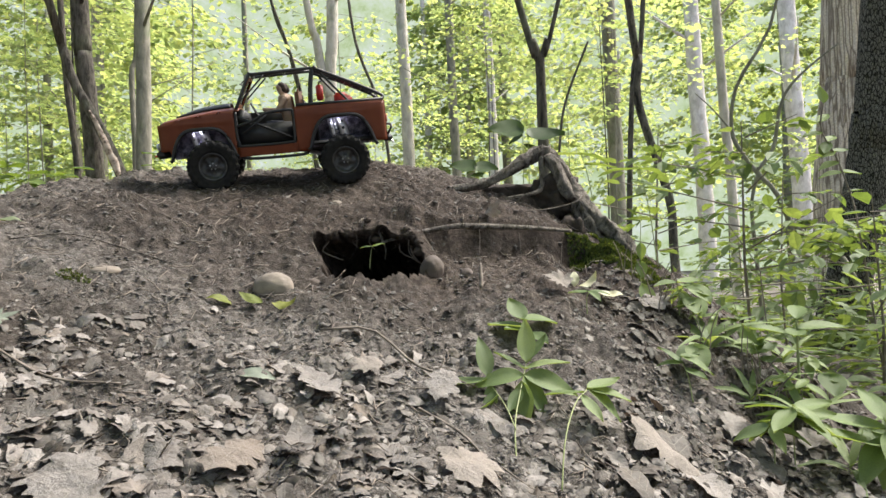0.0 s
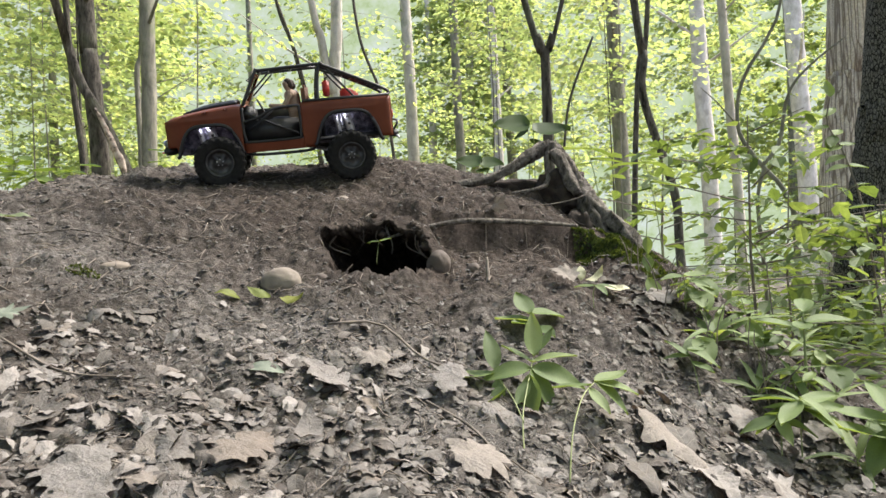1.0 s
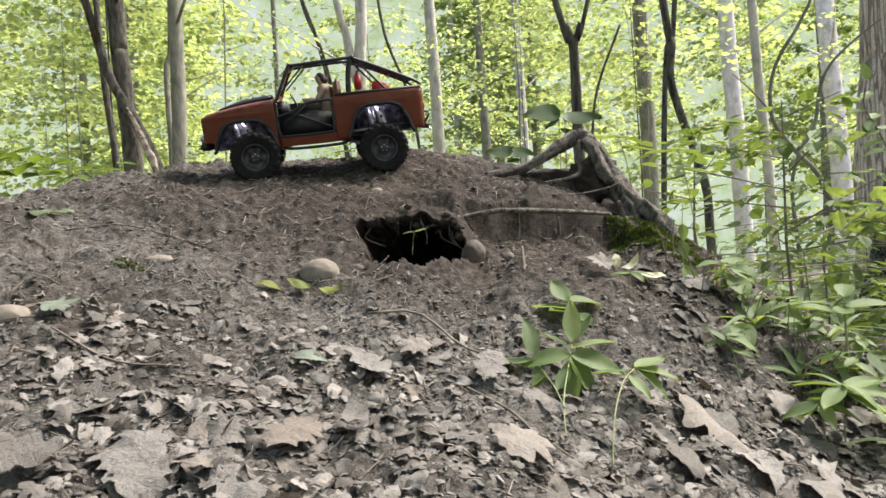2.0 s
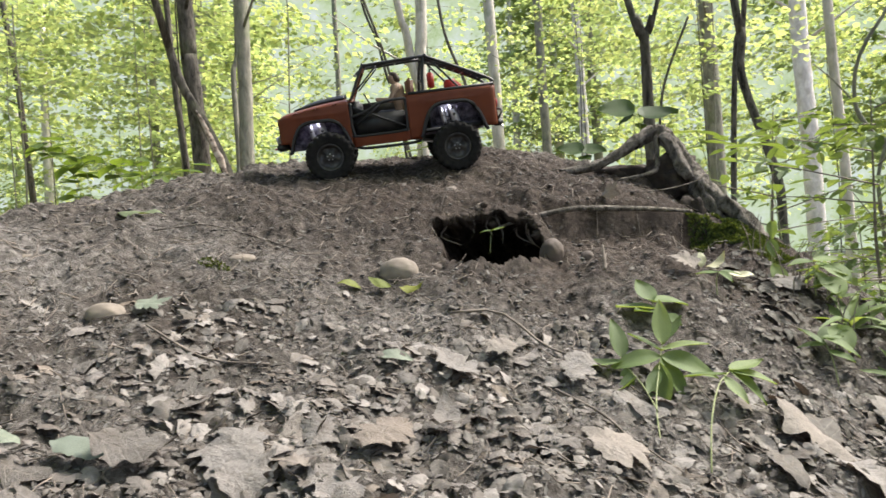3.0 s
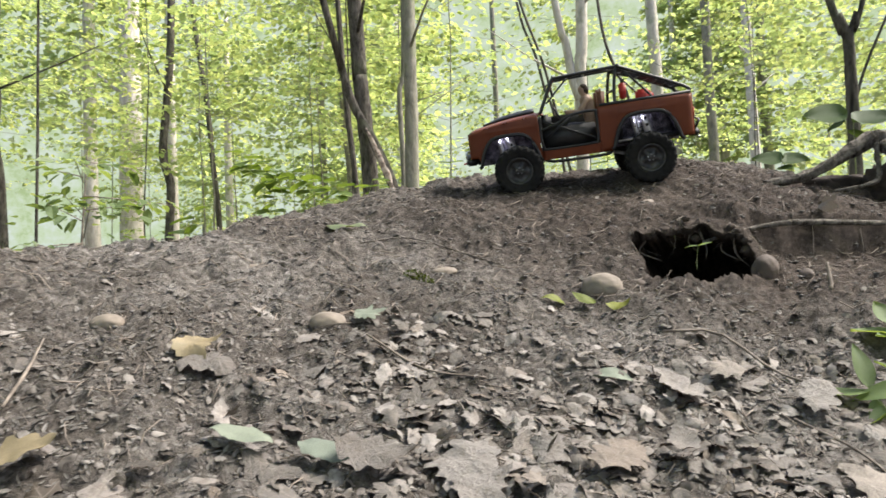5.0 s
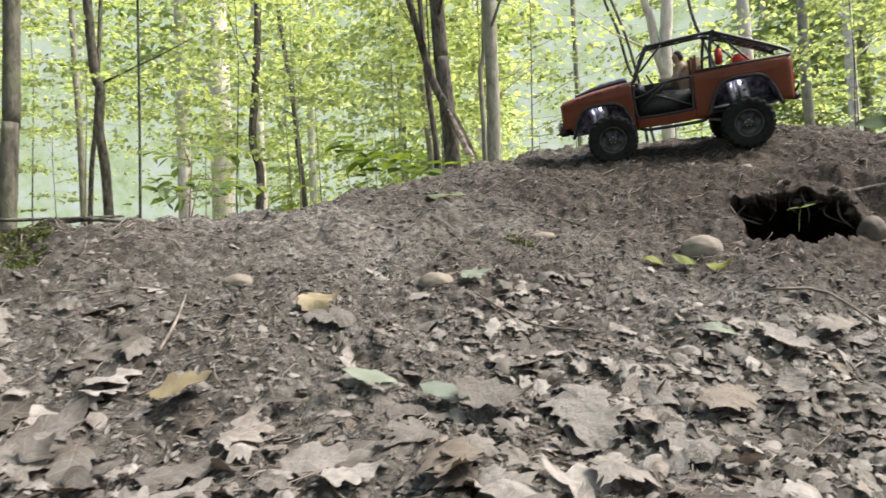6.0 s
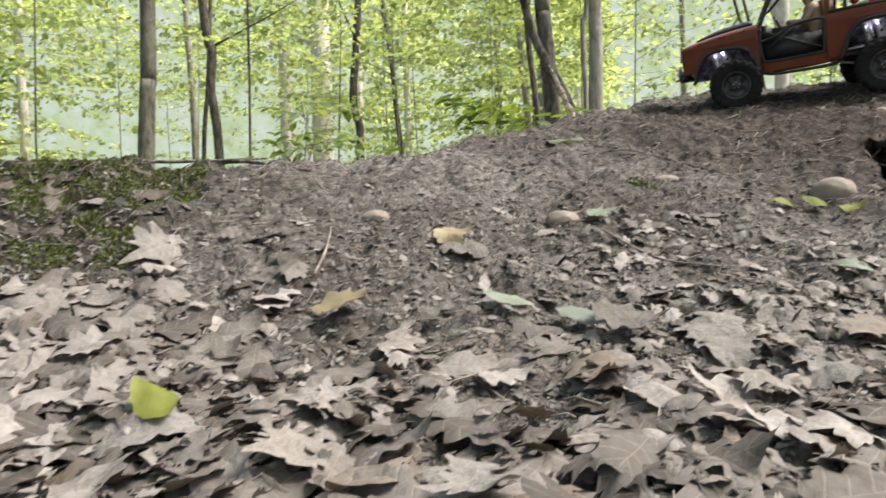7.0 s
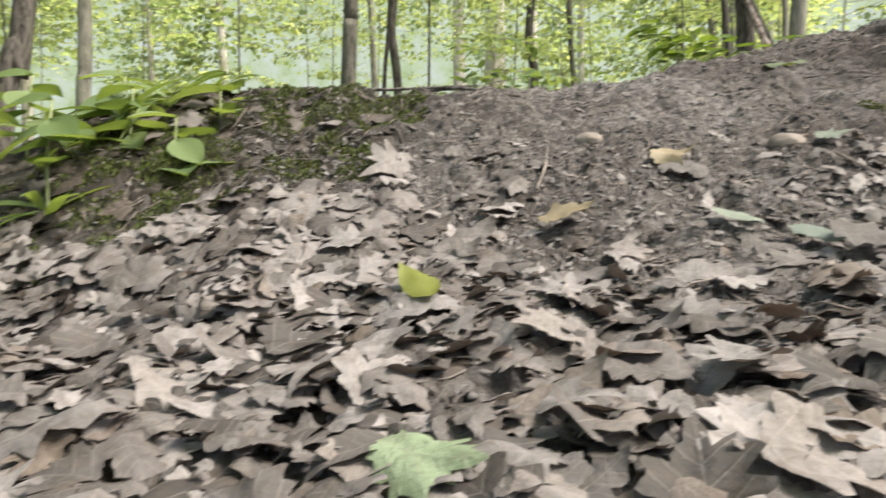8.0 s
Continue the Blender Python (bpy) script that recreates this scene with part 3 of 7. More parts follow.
stone(-0.93, 1.13, 0.05, 0.032, 0.014, 5, 9, "flat grey stone sunk in earth")
stone(-0.35, 1.2, 0.026, 0.02, 0.014, 5, 10, "small grey pebble on the mound")
stone(0.05, 1.49, 0.036, 0.03, 0.026, 70, 11, "small brown stone beside the burrow", STONE_BROWN)


# ---- the radio-controlled toy truck on the mound's top ----
PAINT = surface("orange_paint", [(0.3, (0.112, 0.025, 0.0085)), (0.7, (0.15, 0.035, 0.012))], 30, 0.5, grain=0.05, coarse=0.15, spec=0.3, coat=0.05)
BLACK = surface("black_plastic", [(0.3, (0.006, 0.006, 0.0065)), (0.7, (0.018, 0.018, 0.02))], 60, 0.5, grain=0.1)
RUBBER = surface("tyre_rubber", [(0.3, (0.0055, 0.0054, 0.0056)), (0.7, (0.02, 0.019, 0.018))], 90, 0.9, grain=0.3, spec=0.25)
RIM = surface("dark_rim", [(0.3, (0.03, 0.03, 0.032)), (0.7, (0.09, 0.088, 0.085))], 70, 0.45, metal=0.4)
SILVER = surface("bare_aluminium", [(0.3, (0.4, 0.4, 0.42)), (0.7, (0.6, 0.6, 0.62))], 80, 0.35, metal=0.8)
# Lilac lamp light and dark mottling are put into the liner's pale grey.
LINER = surface("lamplit_liner", [(0.36, (0.05, 0.047, 0.07)), (0.48, (0.22, 0.21, 0.28)), (0.62, (0.5, 0.48, 0.6))], 60, 0.5, grain=0.5, coarse=0.5)
RED = surface("red_plastic", [(0.3, (0.4, 0.02, 0.015)), (0.7, (0.5, 0.035, 0.025))], 50, 0.4)
TAN = surface("doll_tan", [(0.3, (0.3, 0.2, 0.14)), (0.7, (0.4, 0.28, 0.2))], 60, 0.7)
SEAT = surface("brown_vinyl", [(0.3, (0.13, 0.05, 0.025)), (0.7, (0.2, 0.08, 0.04))], 60, 0.6)
HAIR = surface("doll_dark_brown", [(0.3, (0.02, 0.012, 0.008)), (0.7, (0.05, 0.03, 0.02))], 90, 0.8)
TROUSERS = surface("doll_dark_cloth", [(0.3, (0.02, 0.022, 0.03)), (0.7, (0.05, 0.055, 0.07))], 90, 0.85)
WHITE = surface("off_white_print", [(0.3, (0.5, 0.5, 0.5)), (0.7, (0.62, 0.62, 0.62))], 60, 0.5)


def clear_pane():
    m, nt, out = nodes_of("clear_pane")
    g, t = node(nt, "ShaderNodeBsdfGlossy", Roughness=0.08), node(nt, "ShaderNodeBsdfTransparent")
    t.inputs["Color"].default_value = (0.82, 0.84, 0.82, 1)
    fr, mx = node(nt, "ShaderNodeFresnel", IOR=1.45), nt.nodes.new("ShaderNodeMixShader")
    nt.links.new(fr.outputs[0], mx.inputs[0]), nt.links.new(t.outputs[0], mx.inputs[1]), nt.links.new(g.outputs[0], mx.inputs[2])
    nt.links.new(mx.outputs[0], out.inputs[0])
    return m


def lamp_glow():
    m, nt, out = nodes_of("rock_light_glow")
    e = node(nt, "ShaderNodeEmission", Strength=40.0)
    e.inputs["Color"].default_value = (0.85, 0.85, 1.0, 1)
    nt.links.new(e.outputs[0], out.inputs[0])
    return m


PANE, GLOW = clear_pane(), lamp_glow()


def sheet(bm, rows):
    """A quad sheet through rows of points."""
    vs = [[bm.verts.new(p) for p in r] for r in rows]
    for a, b in zip(vs, vs[1:]):
        for i in range(len(a) - 1):
            bm.faces.new((a[i], a[i + 1], b[i + 1], b[i]))


def thicken(bm, t):
    bmesh.ops.recalc_face_normals(bm, faces=bm.faces)
    bmesh.ops.solidify(bm, geom=bm.faces[:], thickness=t)


def block(bm, x0, x1, y0, y1, z0, z1, bevel=0.002):
    r = bmesh.ops.create_cube(bm, size=1)
    for v in r["verts"]:
        v.co = Vector(((x0 + x1) / 2 + v.co.x * (x1 - x0), (y0 + y1) / 2 + v.co.y * (y1 - y0), (z0 + z1) / 2 + v.co.z * (z1 - z0)))
    if bevel:
        es = {e for v in r["verts"] for e in v.link_edges}
        bmesh.ops.bevel(bm, geom=list(es), offset=bevel, segments=2, affect="EDGES")


def bar(name, points, r, parent, material=None, n=0, sides=8, label=""):
    path = smooth_path(points, n) if n else points
    v, f = tube(path, [r] * len(path), sides)
    return link_mesh(name, v, f, material or BLACK, parent, label)


def build_wheel(truck, x, y, side):
    wheel = new("wheel")
    wheel.parent = truck
    wheel.location, wheel.scale = (x, y, 0.0627), (0.95, 0.95, 0.95)
    # tyre: lathed with staggered knobs
    bm = bmesh.new()
    prof = [(-0.019, 0.034), (-0.0245, 0.04), (-0.0265, 0.052), (-0.0255, 0.0605), (-0.021, 0.0648), (-0.0135, 0.0658), (-0.012, 0.0628), (-0.006, 0.0628), (-0.005, 0.0662), (0.005, 0.0662), (0.006, 0.0628), (0.012, 0.0628), (0.0135, 0.0658), (0.021, 0.0648), (0.0255, 0.0605), (0.0265, 0.052), (0.0245, 0.04), (0.019, 0.034)]
    seg = 80
    rows = []
    for i in range(seg + 1):
        a = 2 * math.pi * i / seg
        row = []
        for k, (w, r) in enumerate(prof):
            if r > 0.058:
                lane = 0 if k < 6 else 1 if k < 12 else 2
                if ((i + 2 * lane) // 2) % 2:
                    r -= 0.0042
            row.append((r * math.cos(a), w, r * math.sin(a)))
        rows.append(row)
    sheet(bm, rows)
    bmesh.ops.remove_doubles(bm, verts=bm.verts, dist=1e-5)
    part("tyre", bm, RUBBER, wheel, "knobbly black rubber tyre dusty with earth", smooth=False)
    bm = bmesh.new()
    prof = [(0.02, 0.0355), (0.0215, 0.033), (0.017, 0.0305), (0.007, 0.029), (0.004, 0.022), (0.008, 0.014), (0.012, 0.011), (0.0125, 0.0)]
    rows = []
    for i in range(41):
        a = 2 * math.pi * i / 40
        dish = 0.0022 * (1 if (i // 4) % 2 else -1)
        rows.append([(r * math.cos(a), side * (w + (dish if 0.013 < r < 0.025 else 0)), r * math.sin(a)) for w, r in prof])
    sheet(bm, rows)
    bmesh.ops.remove_doubles(bm, verts=bm.verts, dist=1e-5)
    rim = part("rim", bm, RIM, wheel, "dark grey dished rim")
    for k in range(5):
        a = 2 * math.pi * k / 5 + 0.3
        bm = bmesh.new()
        bmesh.ops.create_uvsphere(bm, u_segments=8, v_segments=6, radius=0.0019)
        for v in bm.verts:
            v.co += Vector((0.008 * math.cos(a), side * 0.0135, 0.008 * math.sin(a)))
        part("wheel_nut", bm, SILVER, rim)


BODY_DIP = Matrix.Translation((-0.262, 0, 0.15)) @ Matrix.Rotation(radians(2.3), 4, "Y") @ Matrix.Translation((0.262, 0, -0.15))


def build_truck():
    truck = tagged(new("toy_truck"), "rust-orange open-top toy crawler truck with big black tyres and roll cage", "toy truck")

    def bulge(x, z):
        y = 0.1025
        if x > 0.245:
            y -= ((x - 0.245) / 0.036) ** 2 * 0.013
        if x < -0.255:
            y -= ((-0.255 - x) / 0.014) ** 2 * 0.006
        if z > 0.19:
            y -= ((z - 0.19) / 0.018) ** 2 * 0.004
        y += 0.0016 * math.exp(-((z - 0.184) / 0.0035) ** 2)
        return y - max(0, 0.13 - z) * 0.12

    def top(x):
        if x > 0.1:
            return 0.2095 - 0.023 * ((x - 0.1) / 0.181) ** 1.6
        return 0.2065

    def low(x):
        if x >= 0.258:
            return 0.123
        if x > 0.105:
            k = abs((x - 0.1815) / 0.0765)
            return max(0.17 - 0.066 * k ** 4.5, 0.096)
        if x > -0.0765:
            return 0.095
        if x > -0.238:
            k = abs((x + 0.157) / 0.081)
            return max(0.178 - 0.075 * k ** 4.0, 0.096)
        return 0.106

    bm = bmesh.new()
    for s in (1, -1):
        for xs, lid in ((np.linspace(0.281, 0.1025, 46), None), (np.linspace(0.1025, -0.0435, 14), 0.119), (np.linspace(-0.0435, -0.269, 52), None)):
            rows = []
            for x in xs:
                b, t = low(x), (top(x) if lid is None else lid)
                rows.append([(x, s * bulge(x, z), z) for z in np.linspace(b, t, 12)])
            sheet(bm, rows)
    # hood, crowned across and rounded at its front lip
    rows = []
    for x in np.linspace(0.1, 0.281, 20):
        half = bulge(x, top(x))
        rows.append([(x, half * k, top(x) + 0.007 * (1 - k ** 4) - (0.004 * ((x - 0.265) / 0.016) ** 2 if x > 0.265 else 0)) for k in np.linspace(-1, 1, 17)])
    sheet(bm, rows)
    # front panel round the grille, and tailgate
    for x, z0, z1, k in ((0.2805, 0.124, 0.186, 0.0895), (-0.269, 0.107, 0.206, 0.0925)):
        for a, b, c, d in ((-k, k, z1 - 0.007, z1), (-k, k, z0, z0 + 0.008), (-k, -k + 0.006, z0, z1), (k - 0.006, k, z0, z1)) if x > 0 else ((-k, k, z0, z1),):
            sheet(bm, [[(x, a, c), (x, b, c)], [(x, a, d), (x, b, d)]])
    # scuttle below the windscreen
    sheet(bm, [[(0.1, y, 0.21 + 0.006 * (1 - (y / 0.1) ** 4)) for y in np.linspace(-0.098, 0.098, 9)], [(0.088, y, 0.207 + 0.006 * (1 - (y / 0.1) ** 4)) for y in np.linspace(-0.098, 0.098, 9)]])
    bmesh.ops.remove_doubles(bm, verts=bm.verts, dist=2e-4)
    thicken(bm, 0.0025)
    part("body", bm, PAINT, truck, "matt rust-orange body shell")

    # black hood print with pale louvre marks
    def hood_z(x, y):
        k = y / bulge(x, top(x))
        return top(x) + 0.007 * (1 - k ** 4) + 0.0045
    decal = None
    for k, (x0, x1, w0, w1, y0) in enumerate(((0.245, 0.11, 0.035, 0.062, 0.0),)):
        bm = bmesh.new()
        sheet(bm, [[(x, y0 + q * (w0 + (w1 - w0) * (x0 - x) / (x0 - x1)), hood_z(x, q * w1) + 0.007 * (1 - q ** 4) * min(1.0, (x0 - x) / 0.05)) for q in np.linspace(-1, 1, 13)] for x in np.linspace(x0, x1, 16)])
        thicken(bm, 0.004)
        decal = part("hood_print", bm, BLACK, truck, "black hood panel with pale louvre marks")
    for s in (1, -1):
        for n in range(3):
            bm = bmesh.new()
            x = 0.18 - 0.022 * n
            sheet(bm, [[(x - q, s * (0.024 + 0.004 * n + w), hood_z(x - q, 0.03) + 0.0078) for w in (0, 0.008)] for q in (0, 0.013)])
            thicken(bm, 0.0006)
            part("louvre_mark", bm, WHITE, decal)

    # grille, lamps
    grille = new("grille")
    grille.parent = truck
    bm = bmesh.new()
    block(bm, 0.27, 0.276, -0.085, 0.085, 0.13, 0.182, 0.001)
    part("backing", bm, BLACK, grille)
    for z in np.linspace(0.138, 0.175, 7):
        bar("grille_bar", [(0.278, -0.055, z), (0.278, 0.055, z)], 0.0014, grille, SILVER, sides=6)
    for y in np.linspace(-0.03, 0.03, 6):
        bm = bmesh.new()
        block(bm, 0.279, 0.2815, y - 0.0042, y + 0.0042, 0.151, 0.16, 0.0006)
        part("badge_block", bm, WHITE, grille, "plain pale badge block")
    for s in (1, -1):
        lamp = new("headlight")
        lamp.parent = truck
        bm = bmesh.new()
        rows = [[(0.276 + d, s * 0.069 + r * math.cos(a), 0.158 + r * math.sin(a)) for d, r in ((0, 0.0165), (0.006, 0.0165), (0.0065, 0.0145), (0.003, 0.0135))] for a in np.linspace(0, 2 * math.pi, 25)]
        sheet(bm, rows)
        bmesh.ops.remove_doubles(bm, verts=bm.verts, dist=1e-5)
        part("ring", bm, SILVER, lamp)
        bm = bmesh.new()
        bmesh.ops.create_uvsphere(bm, u_segments=20, v_segments=10, radius=0.0138)
        for v in bm.verts:
            v.co = Vector((0.277 + max(0, v.co.x) * 0.35, s * 0.069 + v.co.y, 0.158 + v.co.z))
        part("lens", bm, WHITE, lamp, "pale round headlight lens")

    # bumpers
    bumper = new("front_bumper")
    bumper.parent = truck
    bm = bmesh.new()
    block(bm, 0.268, 0.296, -0.082, 0.082, 0.106, 0.126, 0.004)
    part("bar", bm, BLACK, bumper)
    bar("hoop", [(0.292, -0.05, 0.124), (0.297, -0.042, 0.138), (0.297, 0.042, 0.138), (0.292, 0.05, 0.124)], 0.0035, bumper, SILVER, 16)
    for y in (-0.04, 0.04):
        bar("tow_hook", [(0.295, y - 0.006, 0.114), (0.303, y - 0.005, 0.112), (0.306, y, 0.112), (0.303, y + 0.005, 0.112), (0.295, y + 0.006, 0.114)], 0.0022, bumper, RED, 12, label="small red tow hook")
    bm = bmesh.new()
    block(bm, 0.285, 0.302, -0.02, 0.02, 0.118, 0.134, 0.003)
    part("winch", bm, SILVER, bumper)
    bumper = new("rear_bumper")
    bumper.parent = truck
    bm = bmesh.new()
    block(bm, -0.285, -0.262, -0.088, 0.088, 0.102, 0.119, 0.004)
    part("bar", bm, BLACK, bumper)
    bar("tow_hook", [(-0.27, 0.04, 0.106), (-0.288, 0.04, 0.1), (-0.292, 0.04, 0.094)], 0.003, bumper, SILVER, 8)
    bar("hoop", [(-0.275, -0.07, 0.118), (-0.287, -0.066, 0.14), (-0.287, 0.066, 0.14), (-0.275, 0.07, 0.118)], 0.003, bumper, BLACK, 16)
    for s in (1, -1):
        bm = bmesh.new()
        block(bm, -0.275, -0.268, s * 0.08 - 0.006, s * 0.08 + 0.006, 0.15, 0.172, 0.001)
        part("tail_lamp", bm, RED, truck, "small red tail lamp")

    # flares, liners, rock lights
    for s in (1, -1):
        for x0, x1, c, h, t in ((0.262, 0.1, 0.1815, 0.0765, 0.17), (-0.07, -0.243, -0.157, 0.081, 0.178)):
            pts = []
            for x in np.linspace(x0, x1, 30):
                z = max(t - 0.075 * min(1.3, abs((x - c) / h)) ** 4.2, 0.098)
                pts.append((x, s * 0.1045, z))
            bar("fender_flare", pts, 0.0048, truck, BLACK, sides=6, label="black fender flare")
            bm = bmesh.new()
            rows = [[(x, s * y, max(t + 0.004 - 0.07 * min(1.2, abs((x - c) / h)) ** 4, 0.1)) for y in np.linspace(0.1, 0.05, 6)] for x in np.linspace(x0 - 0.004, x1 + 0.004, 18)]
            sheet(bm, rows)
            sheet(bm, [[r[-1] for r in rows], [(r[-1][0], r[-1][1], 0.1) for r in rows]])
            thicken(bm, 0.0015)
            part("wheel_arch_liner", bm, LINER, truck, "inner wheel arch with lilac lamp light painted in")
            # shock tower and brace inside the arch; black discs give the holes' shade
            for dx, w, y in ((-0.012, 0.011, 0.074), (0.016, 0.006, 0.068)):
                bm = bmesh.new()
                sheet(bm, [[(c + dx - w + 0.012 * q, s * y, 0.108 + 0.062 * q), (c + dx + w + 0.012 * q, s * y, 0.108 + 0.062 * q)] for q in np.linspace(0, 1, 4)])
                thicken(bm, 0.003)
                tower = part("shock_tower", bm, SILVER, truck, "bare metal shock tower with black discs as shaded holes")
                for q in (0.3, 0.6, 0.88):
                    bm = bmesh.new()
                    bmesh.ops.create_cone(bm, cap_ends=True, segments=10, radius1=w * 0.36, radius2=w * 0.36, depth=0.0012)
                    for v in bm.verts:
                        v.co = Vector((c + dx + 0.012 * q + v.co.x, s * (y + 0.0034) + v.co.z, 0.108 + 0.062 * q + v.co.y))
                    part("hole_disc", bm, BLACK, tower)
            bm = bmesh.new()
            bmesh.ops.create_uvsphere(bm, u_segments=10, v_segments=6, radius=0.003)
            for v in bm.verts:
                v.co += Vector((c + 0.01, s * 0.08, t - 0.001))
            part("rock_light", bm, GLOW, truck, "small lit white lamp in the wheel arch")

    # windscreen
    screen = new("windscreen")
    screen.parent = truck
    A, B = Vector((0.099, 0.09, 0.212)), Vector((0.058, 0.08, 0.288))
    A2, B2 = Vector((0.099, -0.09, 0.212)), Vector((0.058, -0.08, 0.288))
    ring = [A, B, B2, A2]
    bm = bmesh.new()
    inner = [A.lerp(B, 0.16).lerp(A2.lerp(B2, 0.16), 0.055), A.lerp(B, 0.9).lerp(A2.lerp(B2, 0.9), 0.055), A2.lerp(B2, 0.9).lerp(A.lerp(B, 0.9), 0.055), A2.lerp(B2, 0.16).lerp(A.lerp(B, 0.16), 0.055)]
    vo, vi = [bm.verts.new(p) for p in ring], [bm.verts.new(p) for p in inner]
    for k in range(4):
        j = (k + 1) % 4
        bm.faces.new((vo[k], vo[j], vi[j], vi[k]))
    thicken(bm, 0.006)
    part("frame", bm, PAINT, screen, "rust-orange windscreen frame")
    bm = bmesh.new()
    bm.faces.new([bm.verts.new(p + Vector((-0.002, 0, -0.001))) for p in inner])
    thicken(bm, 0.001)
    part("pane", bm, PANE, screen, "clear scratched windscreen pane")
    for y in (0.045, -0.01):
        p = Vector((0.066, y, 0.283))
        bar("wiper", [p, p + Vector((0.012, 0.008, -0.012)), p + Vector((0.012, 0.03, -0.012))], 0.0016, screen, BLACK, 8, sides=5)

    # roll cage
    cage = new("roll_cage")
    cage.parent = truck
    R = 0.0042
    for s in (1, -1):
        bar("cage_tube", [(0.096, s * 0.088, 0.208), (0.056, s * 0.078, 0.289), (0.04, s * 0.077, 0.292), (-0.098, s * 0.076, 0.297), (-0.112, s * 0.077, 0.293), (-0.255, s * 0.083, 0.226), (-0.266, s * 0.084, 0.208)], R, cage, n=48)
        bar("cage_tube", [(-0.088, s * 0.09, 0.2), (-0.092, s * 0.082, 0.25), (-0.1, s * 0.076, 0.296)], R, cage, n=10)
        bar("cage_tube", [(-0.1, s * 0.076, 0.292), (-0.19, s * 0.03, 0.255), (-0.25, 0.0, 0.222)], R * 0.8, cage, n=10)
        bar("cage_tube", [(0.045, s * 0.076, 0.291), (-0.03, 0.0, 0.298), (-0.1, -s * 0.075, 0.297)], R * 0.8, cage, n=10)
        bar("cage_tube", [(-0.12, s * 0.08, 0.282), (-0.19, s * 0.085, 0.2)], R * 0.7, cage, n=6)
        bar("cage_tube", [(0.02, s * 0.083, 0.288), (0.075, s * 0.085, 0.235)], R * 0.5, cage, n=6)
    for x, z, y in ((0.05, 0.291, 0.077), (-0.03, 0.2955, 0.076), (-0.1, 0.297, 0.076), (-0.18, 0.262, 0.08), (-0.25, 0.229, 0.083)):
        bar("cage_tube", [(x, -y, z), (x, y, z)], R * 0.9, cage)
    bar("cage_tube", [(-0.092, -0.08, 0.24), (-0.092, 0.08, 0.24)], R * 0.8, cage)
    for k in range(9):
        y = -0.068 + 0.017 * k
        bar("net_strap", [(-0.11, y, 0.293), (-0.18, y * 1.04, 0.258), (-0.25, y * 1.08, 0.226)], 0.0012, cage, n=6, sides=4)
    for k in range(7):
        q = k / 6
        bar("net_strap", [(-0.12 - 0.12 * q, -0.076, 0.287 - 0.056 * q), (-0.12 - 0.12 * q, 0.0, 0.284 - 0.056 * q), (-0.12 - 0.12 * q, 0.076, 0.287 - 0.056 * q)], 0.0012, cage, n=8, sides=4)

    # open tube doors
    for s in (1, -1):
        door = new("tube_door")
        door.parent = truck
        y = s * 0.1
        bar("door_frame", [(0.097, y, 0.205), (0.1, y, 0.16), (0.096, y, 0.128), (0.085, y, 0.121), (-0.025, y, 0.121), (-0.038, y, 0.128), (-0.04, y, 0.19), (-0.034, y, 0.2), (0.02, y, 0.197), (0.06, y, 0.18), (0.097, y, 0.17)], 0.0036, door, n=60)
        bm = bmesh.new()
        block(bm, -0.036, 0.094, y - 0.0015 - s * 0.008, y + 0.0015 - s * 0.008, 0.121, 0.172, 0.001)
        part("door_skin", bm, BLACK, door, "black inner door skin")
        bar("brace", [(0.092, y, 0.193), (-0.034, y, 0.132)], 0.0028, door)
        bar("brace", [(0.085, y, 0.15), (0.02, y, 0.196)], 0.0028, door)

    # inside
    bm = bmesh.new()
    block(bm, -0.26, 0.1, -0.094, 0.094, 0.108, 0.118, 0.002)
    part("floor_pan", bm, BLACK, truck)
    bm = bmesh.new()
    block(bm, -0.255, -0.1, -0.05, 0.05, 0.118, 0.196, 0.004)
    part("bed_box", bm, BLACK, truck, "black cargo bed")
    bm = bmesh.new()
    block(bm, -0.1, 0.1, -0.094, -0.09, 0.118, 0.2, 0.001)
    block(bm, -0.03, 0.09, -0.015, 0.015, 0.118, 0.16, 0.004)
    block(bm, -0.1, -0.092, -0.09, 0.09, 0.118, 0.2, 0.001)
    block(bm, 0.095, 0.1, -0.09, 0.09, 0.118, 0.2, 0.001)
    part("inner_tub", bm, BLACK, truck, "black cabin lining")
    bm = bmesh.new()
    block(bm, 0.07, 0.1, -0.088, 0.088, 0.165, 0.207, 0.006)
    part("dashboard", bm, BLACK, truck)
    for s in (1, -1):
        bar("bed_rail", [(-0.05, s * 0.096, 0.2095), (-0.268, s * 0.094, 0.2095)], 0.004, truck)
        seat = new("seat")
        seat.parent = truck
        bm = bmesh.new()
        block(bm, -0.05, 0.015, s * 0.045 - 0.028, s * 0.045 + 0.028, 0.135, 0.155, 0.006)
        part("cushion", bm, SEAT, seat)
        bm = bmesh.new()
        block(bm, -0.068, -0.05, s * 0.045 - 0.028, s * 0.045 + 0.028, 0.145, 0.25, 0.007)
        part("backrest", bm, SEAT, seat)
    bar("steering_wheel", [(0.052 + 0.008 * math.cos(a), 0.045 + 0.019 * math.sin(a), 0.205 + 0.018 * math.cos(a)) for a in np.linspace(0, 2 * math.pi, 25)], 0.002, truck)
    # red extinguisher and fuel can
    bm = bmesh.new()
    bmesh.ops.create_cone(bm, cap_ends=True, segments=16, radius1=0.009, radius2=0.009, depth=0.04)
    bmesh.ops.bevel(bm, geom=[e for e in bm.edges if abs(e.verts[0].co.z - e.verts[1].co.z) < 1e-5], offset=0.003, segments=3, affect="EDGES")
